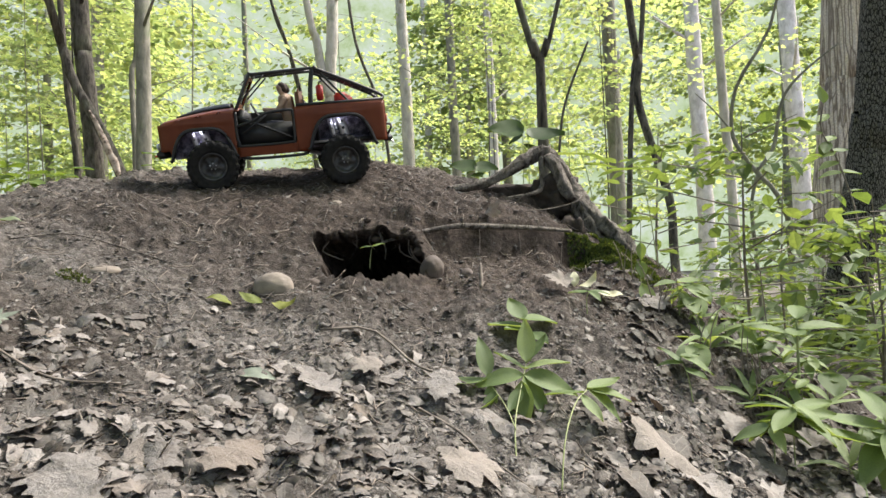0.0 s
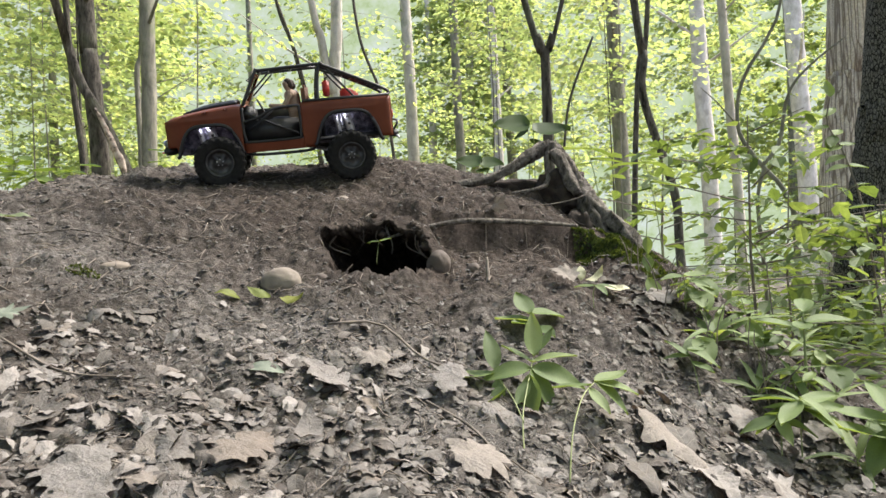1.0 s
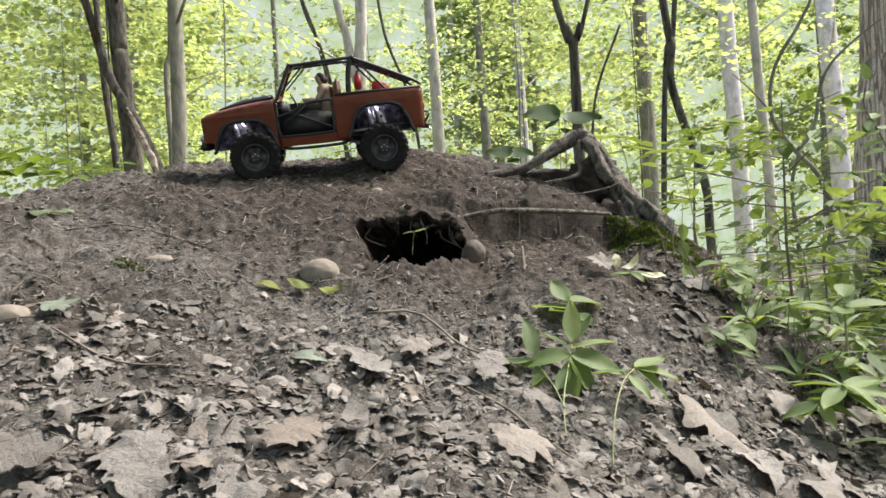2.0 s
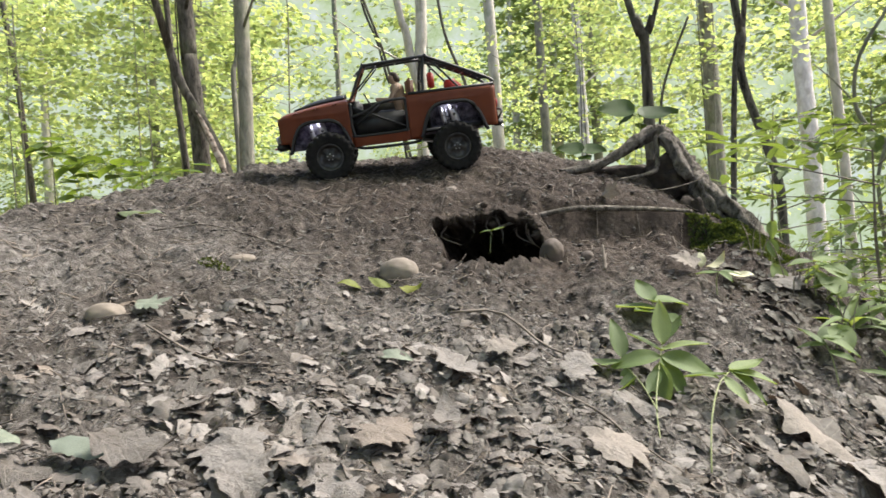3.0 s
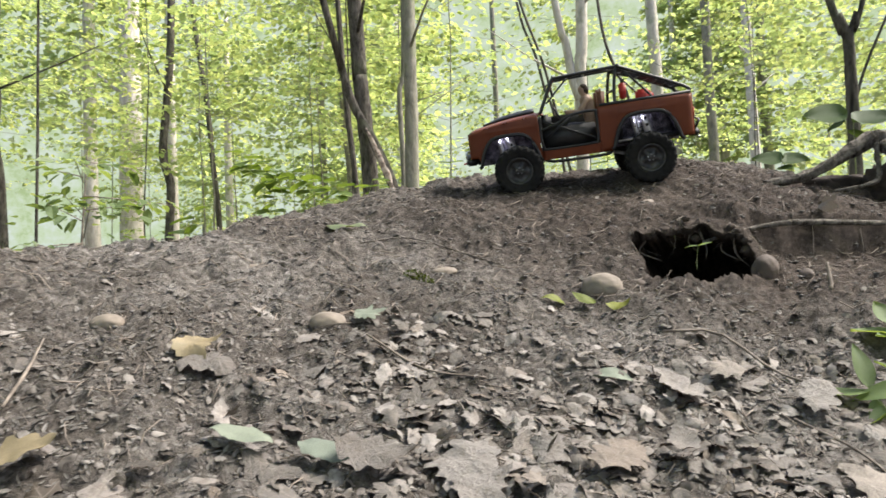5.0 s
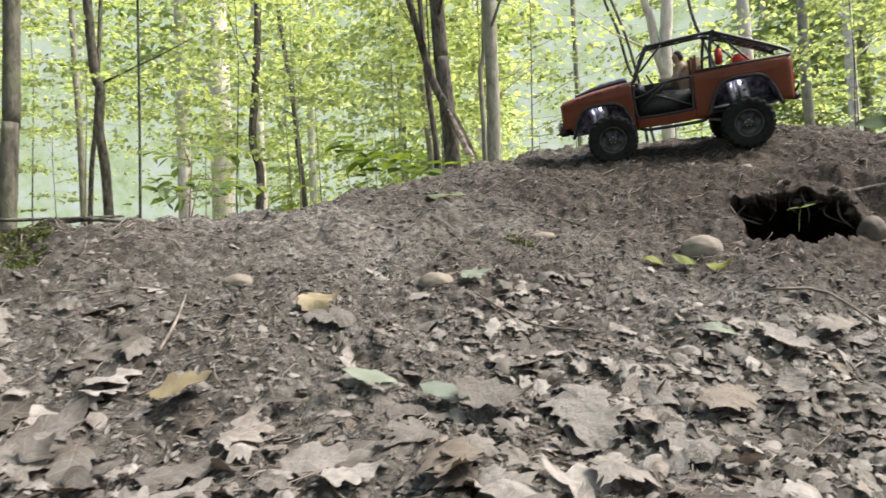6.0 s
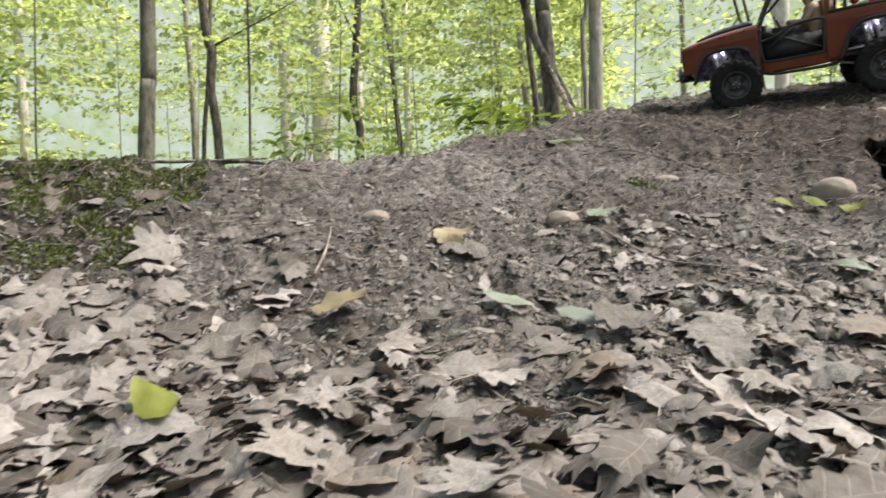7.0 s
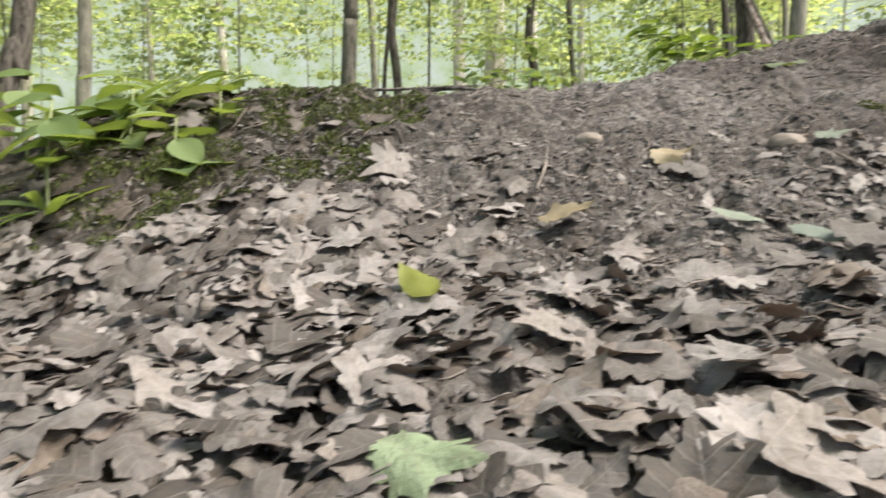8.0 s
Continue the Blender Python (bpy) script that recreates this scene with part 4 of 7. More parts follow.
    for v in bm.verts:
        v.co += Vector((-0.113, 0.062, 0.236))
    ext = part("fire_extinguisher", bm, RED, truck, "small red fire extinguisher strapped to the cage")
    bar("nozzle", [(-0.113, 0.062, 0.255), (-0.113, 0.062, 0.262), (-0.12, 0.062, 0.264)], 0.0025, ext)
    bm = bmesh.new()
    block(bm, -0.185, -0.15, 0.0, 0.03, 0.198, 0.234, 0.005)
    part("fuel_can", bm, RED, truck, "small red fuel can in the bed")
    bm = bmesh.new()
    block(bm, -0.2, -0.16, -0.045, -0.012, 0.198, 0.226, 0.005)
    part("fuel_can", bm, RED, truck, "small red fuel can in the bed")

    # running gear
    for s in (1, -1):
        bar("chassis_rail", [(0.27, s * 0.035, 0.11), (0.1, s * 0.035, 0.102), (-0.1, s * 0.035, 0.102), (-0.26, s * 0.035, 0.11)], 0.006, truck, n=16)
        bar("rock_slider", [(0.1, s * 0.085, 0.098), (0.07, s * 0.1, 0.089), (-0.05, s * 0.1, 0.088), (-0.072, s * 0.085, 0.096)], 0.0038, truck, n=14)
        for x in (0.16, -0.16):
            shock = new("shock_absorber")
            shock.parent = truck
            bar("damper", [(x, s * 0.07, 0.072), (x + 0.012, s * 0.062, 0.12)], 0.0045, shock, SILVER)
            bar("upper_tube", [(x + 0.01, s * 0.063, 0.112), (x + 0.02, s * 0.056, 0.165)], 0.0062, shock, SILVER)
            coil = [(x + 0.003 + 0.0085 * q + 0.0085 * math.cos(q * 40), s * (0.069 - 0.007 * q) + 0.0085 * math.sin(q * 40), 0.078 + 0.06 * q) for q in np.linspace(0, 1, 70)]
            bar("spring", coil, 0.0012, shock, BLACK, sides=5)
        for x in (0.155, -0.155):
            bar("link_arm", [(x, s * 0.045, 0.062), (x * 0.25, s * 0.03, 0.09)], 0.0035, truck, SILVER)
    for x in (0.16, -0.16):
        bar("axle", [(x, -0.095, 0.066), (x, 0.095, 0.066)], 0.0075, truck, BLACK, sides=12)
        bm = bmesh.new()
        bmesh.ops.create_uvsphere(bm, u_segments=16, v_segments=10, radius=0.018)
        for v in bm.verts:
            v.co = Vector((x + v.co.x, 0.012 + v.co.y, 0.066 + v.co.z))
        part("differential", bm, BLACK, truck)
    bar("drive_shaft", [(0.16, 0.012, 0.07), (0.03, 0.0, 0.1), (-0.03, 0.0, 0.1), (-0.16, 0.012, 0.07)], 0.004, truck, n=12)
    bm = bmesh.new()
    block(bm, -0.05, 0.06, -0.035, 0.035, 0.092, 0.108, 0.004)
    part("skid_plate", bm, BLACK, truck)
    for x in (0.16, -0.16):
        for s in (1, -1):
            build_wheel(truck, x, s * 0.112, s)
    # the body dips at the nose on its springs, wheels and axles stay put
    for ob in truck.children:
        if ob.name.split(".")[0] not in ("wheel", "axle", "differential", "shock_absorber", "link_arm", "drive_shaft"):
            ob.matrix_basis = BODY_DIP
    return truck


def seated_doll(name, truck_pose, x, y, material, label):
    """A plain seated figurine in one mesh."""
    bm = bmesh.new()

    def lump(a, b, r0, r1, slot=0):
        a, b = Vector(a), Vector(b)
        for k in range(11):
            q = k / 10
            r = bmesh.ops.create_icosphere(bm, subdivisions=2, radius=0.88 * (r0 + (r1 - r0) * q))
            bmesh.ops.translate(bm, verts=r["verts"], vec=a.lerp(b, q))
            for f in {f for v in r["verts"] for f in v.link_faces}:
                f.material_index = slot
    lump((x - 0.02, y, 0.165), (x - 0.012, y, 0.225), 0.018, 0.02)
    lump((x - 0.012, y - 0.018, 0.228), (x - 0.012, y + 0.018, 0.228), 0.011, 0.011)
    lump((x - 0.008, y, 0.24), (x - 0.004, y, 0.256), 0.008, 0.0115)
    lump((x - 0.008, y, 0.26), (x - 0.012, y, 0.252), 0.0115, 0.011, 1)
    for s in (1, -1):
        lump((x - 0.01, y + s * 0.022, 0.226), (x + 0.008, y + s * 0.028, 0.2), 0.0085, 0.0075)
        lump((x + 0.008, y + s * 0.028, 0.2), (x + 0.04, y + s * 0.014, 0.205), 0.007, 0.006)
        lump((x - 0.015, y + s * 0.012, 0.162), (x + 0.035, y + s * 0.014, 0.168), 0.012, 0.01, 2)
        lump((x + 0.035, y + s * 0.014, 0.168), (x + 0.05, y + s * 0.014, 0.125), 0.009, 0.007, 2)
    me = bpy.data.meshes.new(name)
    bm.to_mesh(me), bm.free()
    for m in (material, HAIR, TROUSERS):
        me.materials.append(m)
    me.polygons.foreach_set("use_smooth", [True] * len(me.polygons))
    ob = new(name, me)
    ob.matrix_world = truck_pose
    tagged(ob, label, "figurine", "figurines in the truck")


def truck_stand():
    """The truck stands across the crest, near wheels lower than the far ones."""
    front, rear = Vector((-0.551, 1.772, 0.822)), Vector((-0.235, 1.832, 0.838))
    f = (front - rear).normalized()
    lh = Vector((0, 0, 1)).cross(f).normalized()
    tilt = radians(TRUCK_ROLL)
    l = (lh * math.cos(tilt) - Vector((0, 0, 1)) * math.sin(tilt))
    u = f.cross(l).normalized()
    l = u.cross(f)
    o = (front + rear) / 2 - l * 0.112 + u * TRUCK_LIFT
    return Matrix(((f.x, l.x, u.x, o.x), (f.y, l.y, u.y, o.y), (f.z, l.z, u.z, o.z), (0, 0, 0, 1)))


TRUCK_ROLL, TRUCK_LIFT = 13.0, 0.0
TRUCK_POSE = truck_stand()
build_truck().matrix_world = TRUCK_POSE
seated_doll("figurine", TRUCK_POSE @ BODY_DIP, -0.012, 0.045, TAN, "plain tan seated figurine at the toy steering wheel")
seated_doll("figurine", TRUCK_POSE @ BODY_DIP, -0.018, -0.045, SEAT, "plain brown seated figurine beside the driver's seat")


# ---- the wood ----
def spray_leaves(nr, z0, z1, sprays, reach, per, leaf, droop=0.12, lean=0.0):
    """Leaves in flat layered sprays round an upright stem; returns leaf arrays and the twigs that carry them."""
    P, A, U, S, twigs = [], [], [], [], []
    for k in range(sprays):
        z = z0 + (z1 - z0) * (k + nr.uniform(0, 1)) / sprays
        az = nr.uniform(0, 6.283)
        taper = 1 - 0.55 * ((z - z0) / (z1 - z0)) ** 2
        ln = nr.uniform(*reach) * taper
        rise = nr.uniform(-0.1, 0.35)
        d = np.array([math.cos(az), math.sin(az), rise])
        side = np.array([-math.sin(az), math.cos(az), 0])
        start = np.array([0, 0, z])
        end = start + d * ln - np.array([0, 0, droop * ln * ln])
        twigs.append((tuple(start), tuple(start + d * ln * 0.5), tuple(end)))
        for j in range(per):
            s = nr.uniform(0.25, 1.0)
            w = nr.normal(0, 0.28) * ln * (1.1 - 0.5 * s)
            p = start + d * ln * s + side * w + np.array([0, 0, -droop * (ln * s) ** 2 + nr.normal(0, 0.018) * ln - 0.08 * abs(w)])
            P.append(p)
            A.append(d * 0.6 + side * np.sign(w) * 0.7 + nr.normal(0, 0.35, 3) + np.array([0, 0, -0.25]))
            U.append(np.array([0, 0, 1]) + nr.normal(0, 0.2, 3))
            S.append(nr.uniform(*leaf))
    return np.array(P), np.array(A), np.array(U), np.array(S), twigs


def crown_mesh(name, seed, **kw):
    nr = np.random.RandomState(seed)
    P, A, U, S, twigs = spray_leaves(nr, **kw)
    v, f = leaf_cloud(P, A, U + nr.normal(0, 0.3, U.shape), S, BROAD_BLADE)
    me = bpy.data.meshes.new(name)
    me.from_pydata(v.tolist(), [], f.tolist())
    me.materials.append(MAPLE)
    return me, twigs


SAPLINGS = []
for n in range(6):
    me, twigs = crown_mesh("crown", 100 + n, z0=2.2 + 0.3 * n, z1=6.0, sprays=26, reach=(0.7, 2.2), per=52, leaf=(0.06, 0.115), droop=0.08)
    v, f = joined([tube(t, [0.0035, 0.0025, 0.001], 4, cap=False) for t in twigs])
    tw = bpy.data.meshes.new("twigs")
    tw.from_pydata([tuple(p) for p in v], [], f)
    tw.materials.append(TWIG)
    SAPLINGS.append((me, tw))
TALL = [crown_mesh("crown", 200 + n, z0=1.5 + n, z1=11.0, sprays=80, reach=(1.2, 3.6), per=44, leaf=(0.14, 0.25))[0] for n in range(4)]
HIGH = [crown_mesh("crown", 300 + n, z0=0.0, z1=5.0, sprays=130, reach=(1.5, 4.0), per=26, leaf=(0.14, 0.24), droop=0.05)[0] for n in range(3)]


def child(name, me, parent, m=None):
    ob = new(name, me)
    ob.parent = parent
    if m is not None:
        ob.matrix_basis = m
    return ob


def trunk_to(points, top, reach_down=True):
    """Carries the seen stretch of a trunk down to the ground and up to its crown."""
    p = [Vector(q) for q in points]
    d = (p[0] - p[-1]) / max(0.2, abs(p[0].z - p[-1].z))
    g = p[0].z if not reach_down else at_ground(p[0].x, p[0].y) - 0.15
    if p[0].z - g > 0.3:
        p.insert(0, Vector((p[0].x + d.x * 0.4 * (p[0].z - g), p[0].y + d.y * 0.4 * (p[0].z - g), g)))
    if top > p[-1].z + 0.3:
        h = top - p[-1].z
        p.append(p[-1] + Vector((-d.x * h * 0.6, -d.y * h * 0.6, h)))
    return p


TREE_COUNT = [0]


def tree(wide, points, bark, label, top=9.0, crown=True, forks=(), twisted=0.06, shade=0, ridges=0.0):
    """A standing tree: trunk with its forks, and a crown high above."""
    TREE_COUNT[0] += 1
    k = TREE_COUNT[0]
    p = trunk_to(points, top)
    base = tagged(new("tree"), label, "tree", "trees of the wood")
    base.location = p[0]
    n = 30
    path = stem = smooth_path([q - p[0] for q in p], n)
    total = path[-1].z
    radii = [wide / 2 * (1.18 - 0.4 * q.z / total + 0.45 * math.exp(-q.z / 0.25)) for q in path]
    v, f = tube(path, radii, 44 if ridges else 14, twisted, k, True, ridges)
    link_mesh("trunk", v, f, bark, base)
    for w, fp, ft in forks:
        q = [Vector(a) for a in fp]
        if ft > q[-1].z:
            d = (q[-1] - q[0]) / max(0.1, q[-1].z - q[0].z)
            q.append(q[-1] + d * (ft - q[-1].z) * 0.7 + Vector((0, 0, 0.3 * (ft - q[-1].z))))
        path = smooth_path([a - p[0] for a in q], 16)
        v, f = tube(path, list(np.linspace(w / 2, w / 2 * 0.6, 16)), 10, twisted, k + 50)
        link_mesh("limb", v, f, bark, base)
    rng = random.Random(k)
    if crown:
        for j in range(4):
            z = rng.uniform(0.35, 0.8) * total
            q = min(stem, key=lambda a: abs(a.z - z))
            az, ln = rng.uniform(0, 6.28), rng.uniform(0.7, 1.8)
            d = Vector((math.cos(az), math.sin(az), rng.uniform(0.2, 0.8)))
            bend = Vector((rng.uniform(-0.2, 0.2), rng.uniform(-0.2, 0.2), 0.15))
            v, f = tube([q, q + d * ln * 0.5 + bend * 0.3, q + d * ln + bend], [wide * 0.13, wide * 0.09, wide * 0.03], 6)
            link_mesh("branch", v, f, bark, base)
    if crown and shade:
        t = p[-1] - p[0]
        for j in range(shade):
            child("crown", HIGH[(k + j) % 3], base, Matrix.Translation(t - Vector((0.3 * j, 0.2 * j, 3.0 - 0.6 * j))) @ Matrix.Rotation(k * 1.7 + j * 2.1, 4, "Z"))
    return base


SPLIT_TREE = tree(0.16, [(-3.41, 7.13, 1.71), (-3.44, 7.11, 2.30), (-3.48, 7.09, 2.88), (-3.51, 7.08, 3.46)], BARK_DARK, "dark-barked tree with a second stem leaning from its foot", forks=[(0.12, [(-2.98, 7.0, 1.3), (-3.06, 7.0, 1.6), (-3.2, 6.99, 1.95), (-3.35, 6.98, 2.27), (-3.52, 6.95, 2.6), (-3.62, 6.91, 3.01), (-3.71, 6.87, 3.40)], 7.0)])
rod("bare_wood", [Vector(p) - SPLIT_TREE.location for p in ((-3.04, 6.955, 1.55), (-3.13, 6.945, 1.78), (-3.22, 6.94, 2.0), (-3.3, 6.935, 2.18), (-3.36, 6.93, 2.3))], [0.01, 0.036, 0.03, 0.024, 0.008], BARK_SPLIT, parent=SPLIT_TREE, n=22, lumps=0.25, seed=3)
tree(0.065, [(-3.72, 7.42, 1.71), (-3.80, 7.38, 2.68), (-3.85, 7.36, 3.59)], BARK_DARK, "thin dark stem behind a dark-barked tree", 6.0)
tree(0.135, [(-2.92, 7.12, 1.68), (-2.91, 7.13, 2.55), (-2.91, 7.13, 3.43)], BARK_GREY, "straight grey-green mossy tree")
tree(0.06, [(-3.30, 7.83, 1.86), (-3.32, 7.82, 2.88), (-3.27, 7.85, 3.33)], BARK_GREY, "thin grey sapling stem", 6.0)
tree(0.18, [(-1.66, 11.17, 2.5), (-1.64, 11.17, 3.90), (-1.59, 11.18, 4.79)], BARK_PALE, "pale twin-stemmed tree of the wood", 10.0, forks=[(0.16, [(-1.66, 11.15, 3.4), (-1.77, 11.15, 3.81), (-1.85, 11.14, 4.35), (-1.96, 11.12, 4.80)], 8.0)])
tree(0.23, [(-0.62, 14.87, 3.4), (-0.64, 14.87, 4.64), (-0.68, 14.87, 6.06)], BARK_PALE, "straight pale grey tree", 11)
tree(0.165, [(0.33, 13.78, 2.65), (0.30, 13.78, 3.95), (0.29, 13.78, 5.59)], BARK_GREY, "slender grey-brown tree of the wood", 11)
tree(0.048, [(0.43, 2.95, 1.0), (0.43, 2.95, 1.18), (0.43, 2.95, 1.33), (0.43, 2.95, 1.49)], BARK_DARK, "dark young tree forked like a Y", 1.5, False, forks=[(0.038, [(0.43, 2.95, 1.46), (0.40, 2.95, 1.55), (0.37, 2.96, 1.64)], 3.4), (0.024, [(0.43, 2.95, 1.46), (0.46, 2.94, 1.55), (0.49, 2.94, 1.62)], 3.2)])
tree(0.07, [(2.07, 6.45, 0.69), (2.06, 6.45, 1.13), (1.97, 6.48, 1.54), (1.91, 6.50, 1.75), (1.82, 6.52, 2.16), (1.85, 6.52, 2.51), (1.80, 6.53, 2.82)], BARK_DARK, "dark crooked young tree", 6.0, False)
tree(0.05, [(1.84, 6.93, 1.62), (1.91, 6.91, 2.52), (2.00, 6.89, 2.93)], BARK_DARK, "thin dark stem beside a crooked tree", 6.0, False)
tree(0.31, [(5.50, 14.99, 2.27), (5.45, 15.01, 3.88), (5.41, 15.02, 5.62)], BARK_HAZED, "broad tree trunk paled for sun and haze", 12)
tree(0.24, [(3.09, 12.56, 1.5), (3.09, 12.56, 2.95), (3.06, 12.57, 4.90)], BARK_GREY, "grey-green mossy trunk half hidden by leaves", 12)
tree(0.11, [(3.74, 9.24, 1.60), (3.70, 9.26, 2.59), (3.67, 9.27, 3.67)], BARK_PALE, "slim pale grey tree of the wood", 9)
tree(0.42, [(8.95, 17.85, 2.83), (8.89, 17.88, 4.74), (8.85, 17.90, 6.38)], BARK_HAZED, "broad tree trunk paled for sun and haze", 13)
tree(0.12, [(-4.30, 16.33, 3.0), (-4.32, 16.33, 4.92), (-4.34, 16.33, 6.89)], BARK_GREY, "slim grey tree of the wood", 11)
tree(0.06, [(-2.6, 14.65, 3.6), (-2.85, 14.61, 4.62), (-3.01, 14.58, 5.33), (-3.28, 14.53, 6.15)], BARK_DARK, "thin dark leaning stem", 8, False)
tree(0.12, [(-7.82, 9.22, 1.42), (-7.79, 9.24, 2.29), (-7.87, 9.17, 2.81), (-7.81, 9.23, 3.87), (-7.76, 9.27, 5.21)], BARK_DARK, "dark slightly crooked tree", 10)
tree(0.11, [(-9.70, 13.08, 2.06), (-9.80, 13.01, 3.50), (-9.88, 12.95, 4.71), (-10.09, 12.78, 6.87)], BARK_DARK, "slim dark leaning tree", 10)
tree(0.53, [(-13.59, 14.80, 1.97), (-13.60, 14.80, 4.52), (-13.61, 14.79, 7.26)], BARK_PALE, "broad pale tree trunk", 13)
tree(0.2, [(-10.92, 13.14, 1.76), (-10.95, 13.12, 4.11)], BARK_PALE, "pale straight tree of the wood", 11)
tree(0.056, [(-2.69, 1.60, 0.6), (-2.69, 1.60, 0.84), (-2.68, 1.61, 1.14), (-2.68, 1.62, 1.47)], BARK_MOSSY, "straight mossy grey young tree", 4.5, False)
tree(0.115, [(-11.60, 8.96, 2.45), (-11.62, 8.93, 3.74), (-11.66, 8.88, 5.13)], BARK_GREY, "slim grey tree of the wood", 10)
tree(0.116, [(-8.28, 6.70, 1.93), (-8.33, 6.64, 2.64), (-8.31, 6.66, 3.19), (-8.38, 6.58, 3.88)], BARK_DARK, "slim dark crooked tree", 9)
tree(0.06, [(-8.71, 6.81, 1.98), (-8.65, 6.89, 3.20)], BARK_DARK, "thin dark stem in the wood", 7, False)
tree(0.145, [(-7.49, 14.98, 3.05), (-7.58, 14.93, 4.35), (-7.65, 14.90, 5.91)], BARK_GREY, "slim grey tree of the wood", 11)
tree(0.165, [(-7.04, 1.37, 1.14), (-7.01, 1.48, 1.65), (-6.99, 1.56, 2.02)], BARK_DARK, "dark leaning tree beyond the mound", 9)
tree(0.14, [(-8.79, 2.54, 0.99), (-8.78, 2.57, 1.60), (-8.76, 2.62, 2.52)], BARK_GREY, "straight grey tree beyond the mound", 9)
tree(0.46, [(4.39, 7.86, 1.59), (4.47, 7.81, 2.51), (4.51, 7.79, 3.44)], BARK_RIDGED, "thick ridged pale-barked tree", 12, twisted=0.05, ridges=0.03)
tree(0.17, [(1.98, 3.7, 0.1), (2.04, 3.67, 0.43), (2.13, 3.62, 0.91), (2.18, 3.59, 1.33), (2.22, 3.57, 1.72)], BARK_FLECKED, "dark rough-barked tree leaning slightly", 8, twisted=0.07, ridges=0.02)
tree(0.27, [(1.69, 21.93, 4.09), (1.61, 21.94, 8.98)], BARK_PALE, "distant pale tree of the wood", 13)
tree(0.022, [(0.85, 5.42, 0.9), (0.91, 5.42, 1.51), (0.97, 5.41, 1.87), (1.15, 5.38, 2.31)], BARK_DARK, "thin dark bent stem", 2.6, False)
tree(0.04, [(-1.5, 9.9, 1.4), (-1.69, 9.88, 2.27), (-1.95, 9.84, 3.56), (-2.27, 9.77, 4.62)], BARK_DARK, "thin dark leaning stem", 6, False)
tree(0.055, [(-0.8, 11.98, 1.6), (-0.84, 11.98, 2.63), (-1.00, 11.97, 3.57), (-1.33, 11.94, 4.55)], BARK_DARK, "thin dark bent stem", 6, False)


def saplings():
    rng = random.Random(77)
    spots, stand = [], [(2.75, 11.2), (2.2, 9.6)]
    while len(spots) < 46:
        b, d = radians(rng.uniform(-88, 42)), rng.uniform(7.5, 19)
        x, y = d * math.sin(b), d * math.cos(b)
        if stand:
            (x, y), b = stand.pop(), 1.2
        if any(math.hypot(x - p, y - q) < 1.1 for p, q in spots):
            continue
        if (-14 < math.degrees(b) < 7 and d < 11) or (-30 < math.degrees(b) <= -14 and d < 9.5):
            continue
        if 7 < math.degrees(b) < 37 and d < 14.5:
            continue
        spots.append((x, y))
        k = len(spots)
        me, tw = SAPLINGS[k % 6]
        s = rng.uniform(0.8, 1.35)
        base = tagged(new("sapling"), "young maple with layered bright green leaves", "sapling", "saplings of the wood")
        base.matrix_world = Matrix.Translation((x, y, at_ground(x, y) - 0.05)) @ Matrix.Rotation(rng.uniform(0, 6.28), 4, "Z") @ Matrix.Diagonal((s, s, s, 1))
        v, f = tube([(0, 0, 0), (0.05, 0.02, 1.8), (-0.03, 0.05, 3.8), (0.02, 0, 6.0)], [0.014, 0.012, 0.008, 0.004], 7, 0.1, k)
        link_mesh("trunk", v, f, BARK_DARK if k % 2 else BARK_GREY, base)
        tagged(child("twig", tw, base), kind="stuff")
        child("crown", me, base)


saplings()


def far_trees():
    rng = random.Random(78)
    trunks = []
    for n in range(4):
        v, f = tube([(0, 0, 0), (0.1, 0.05, 3), (0.0, 0.1, 7), (0.1, 0, 12)], [0.2, 0.16, 0.13, 0.07], 8, 0.08, n)
        me = bpy.data.meshes.new("trunk")
        me.from_pydata([tuple(p) for p in v], [], f)
        me.materials.append(BARK_PALE if n % 2 else BARK_GREY)
        me.polygons.foreach_set("use_smooth", [True] * len(me.polygons))
        trunks.append(me)
    for k in range(30):
        b, d = radians(rng.uniform(-95, 50)), 20 + 22 * rng.random() ** 0.8
        x, y = d * math.sin(b), d * math.cos(b)
        if 12 < math.degrees(b) < 48 and d < 25:
            continue
        base = tagged(new("tree"), "distant slender tree with bright hazy green leaves", "tree", "trees of the wood")
        s = rng.uniform(0.8, 1.4)
        base.matrix_world = Matrix.Translation((x, y, at_ground(x, y) - 0.1)) @ Matrix.Rotation(rng.uniform(0, 6.28), 4, "Z") @ Matrix.Diagonal((s, s, s, 1))
        child("trunk", trunks[k % 4], base)
        child("crown", TALL[k % 4], base)


far_trees()


def around():
    """Unseen trees added beside and behind, which shade the mound."""
    for x, y in ((3.2, -1.5), (-4.2, -2.6), (0.8, -4.2), (-2.0, -7.0), (5.5, -5.5), (-7.5, -4.5), (4.0, -9.5), (-5.0, -10), (9, -2), (-11, -1)):
        tree(0.25, [(x, y, 0.0), (x + 0.05, y, 3.0)], BARK_GREY, "tall grey tree with a broad green crown, added out of view", 9.0, shade=1)


around()


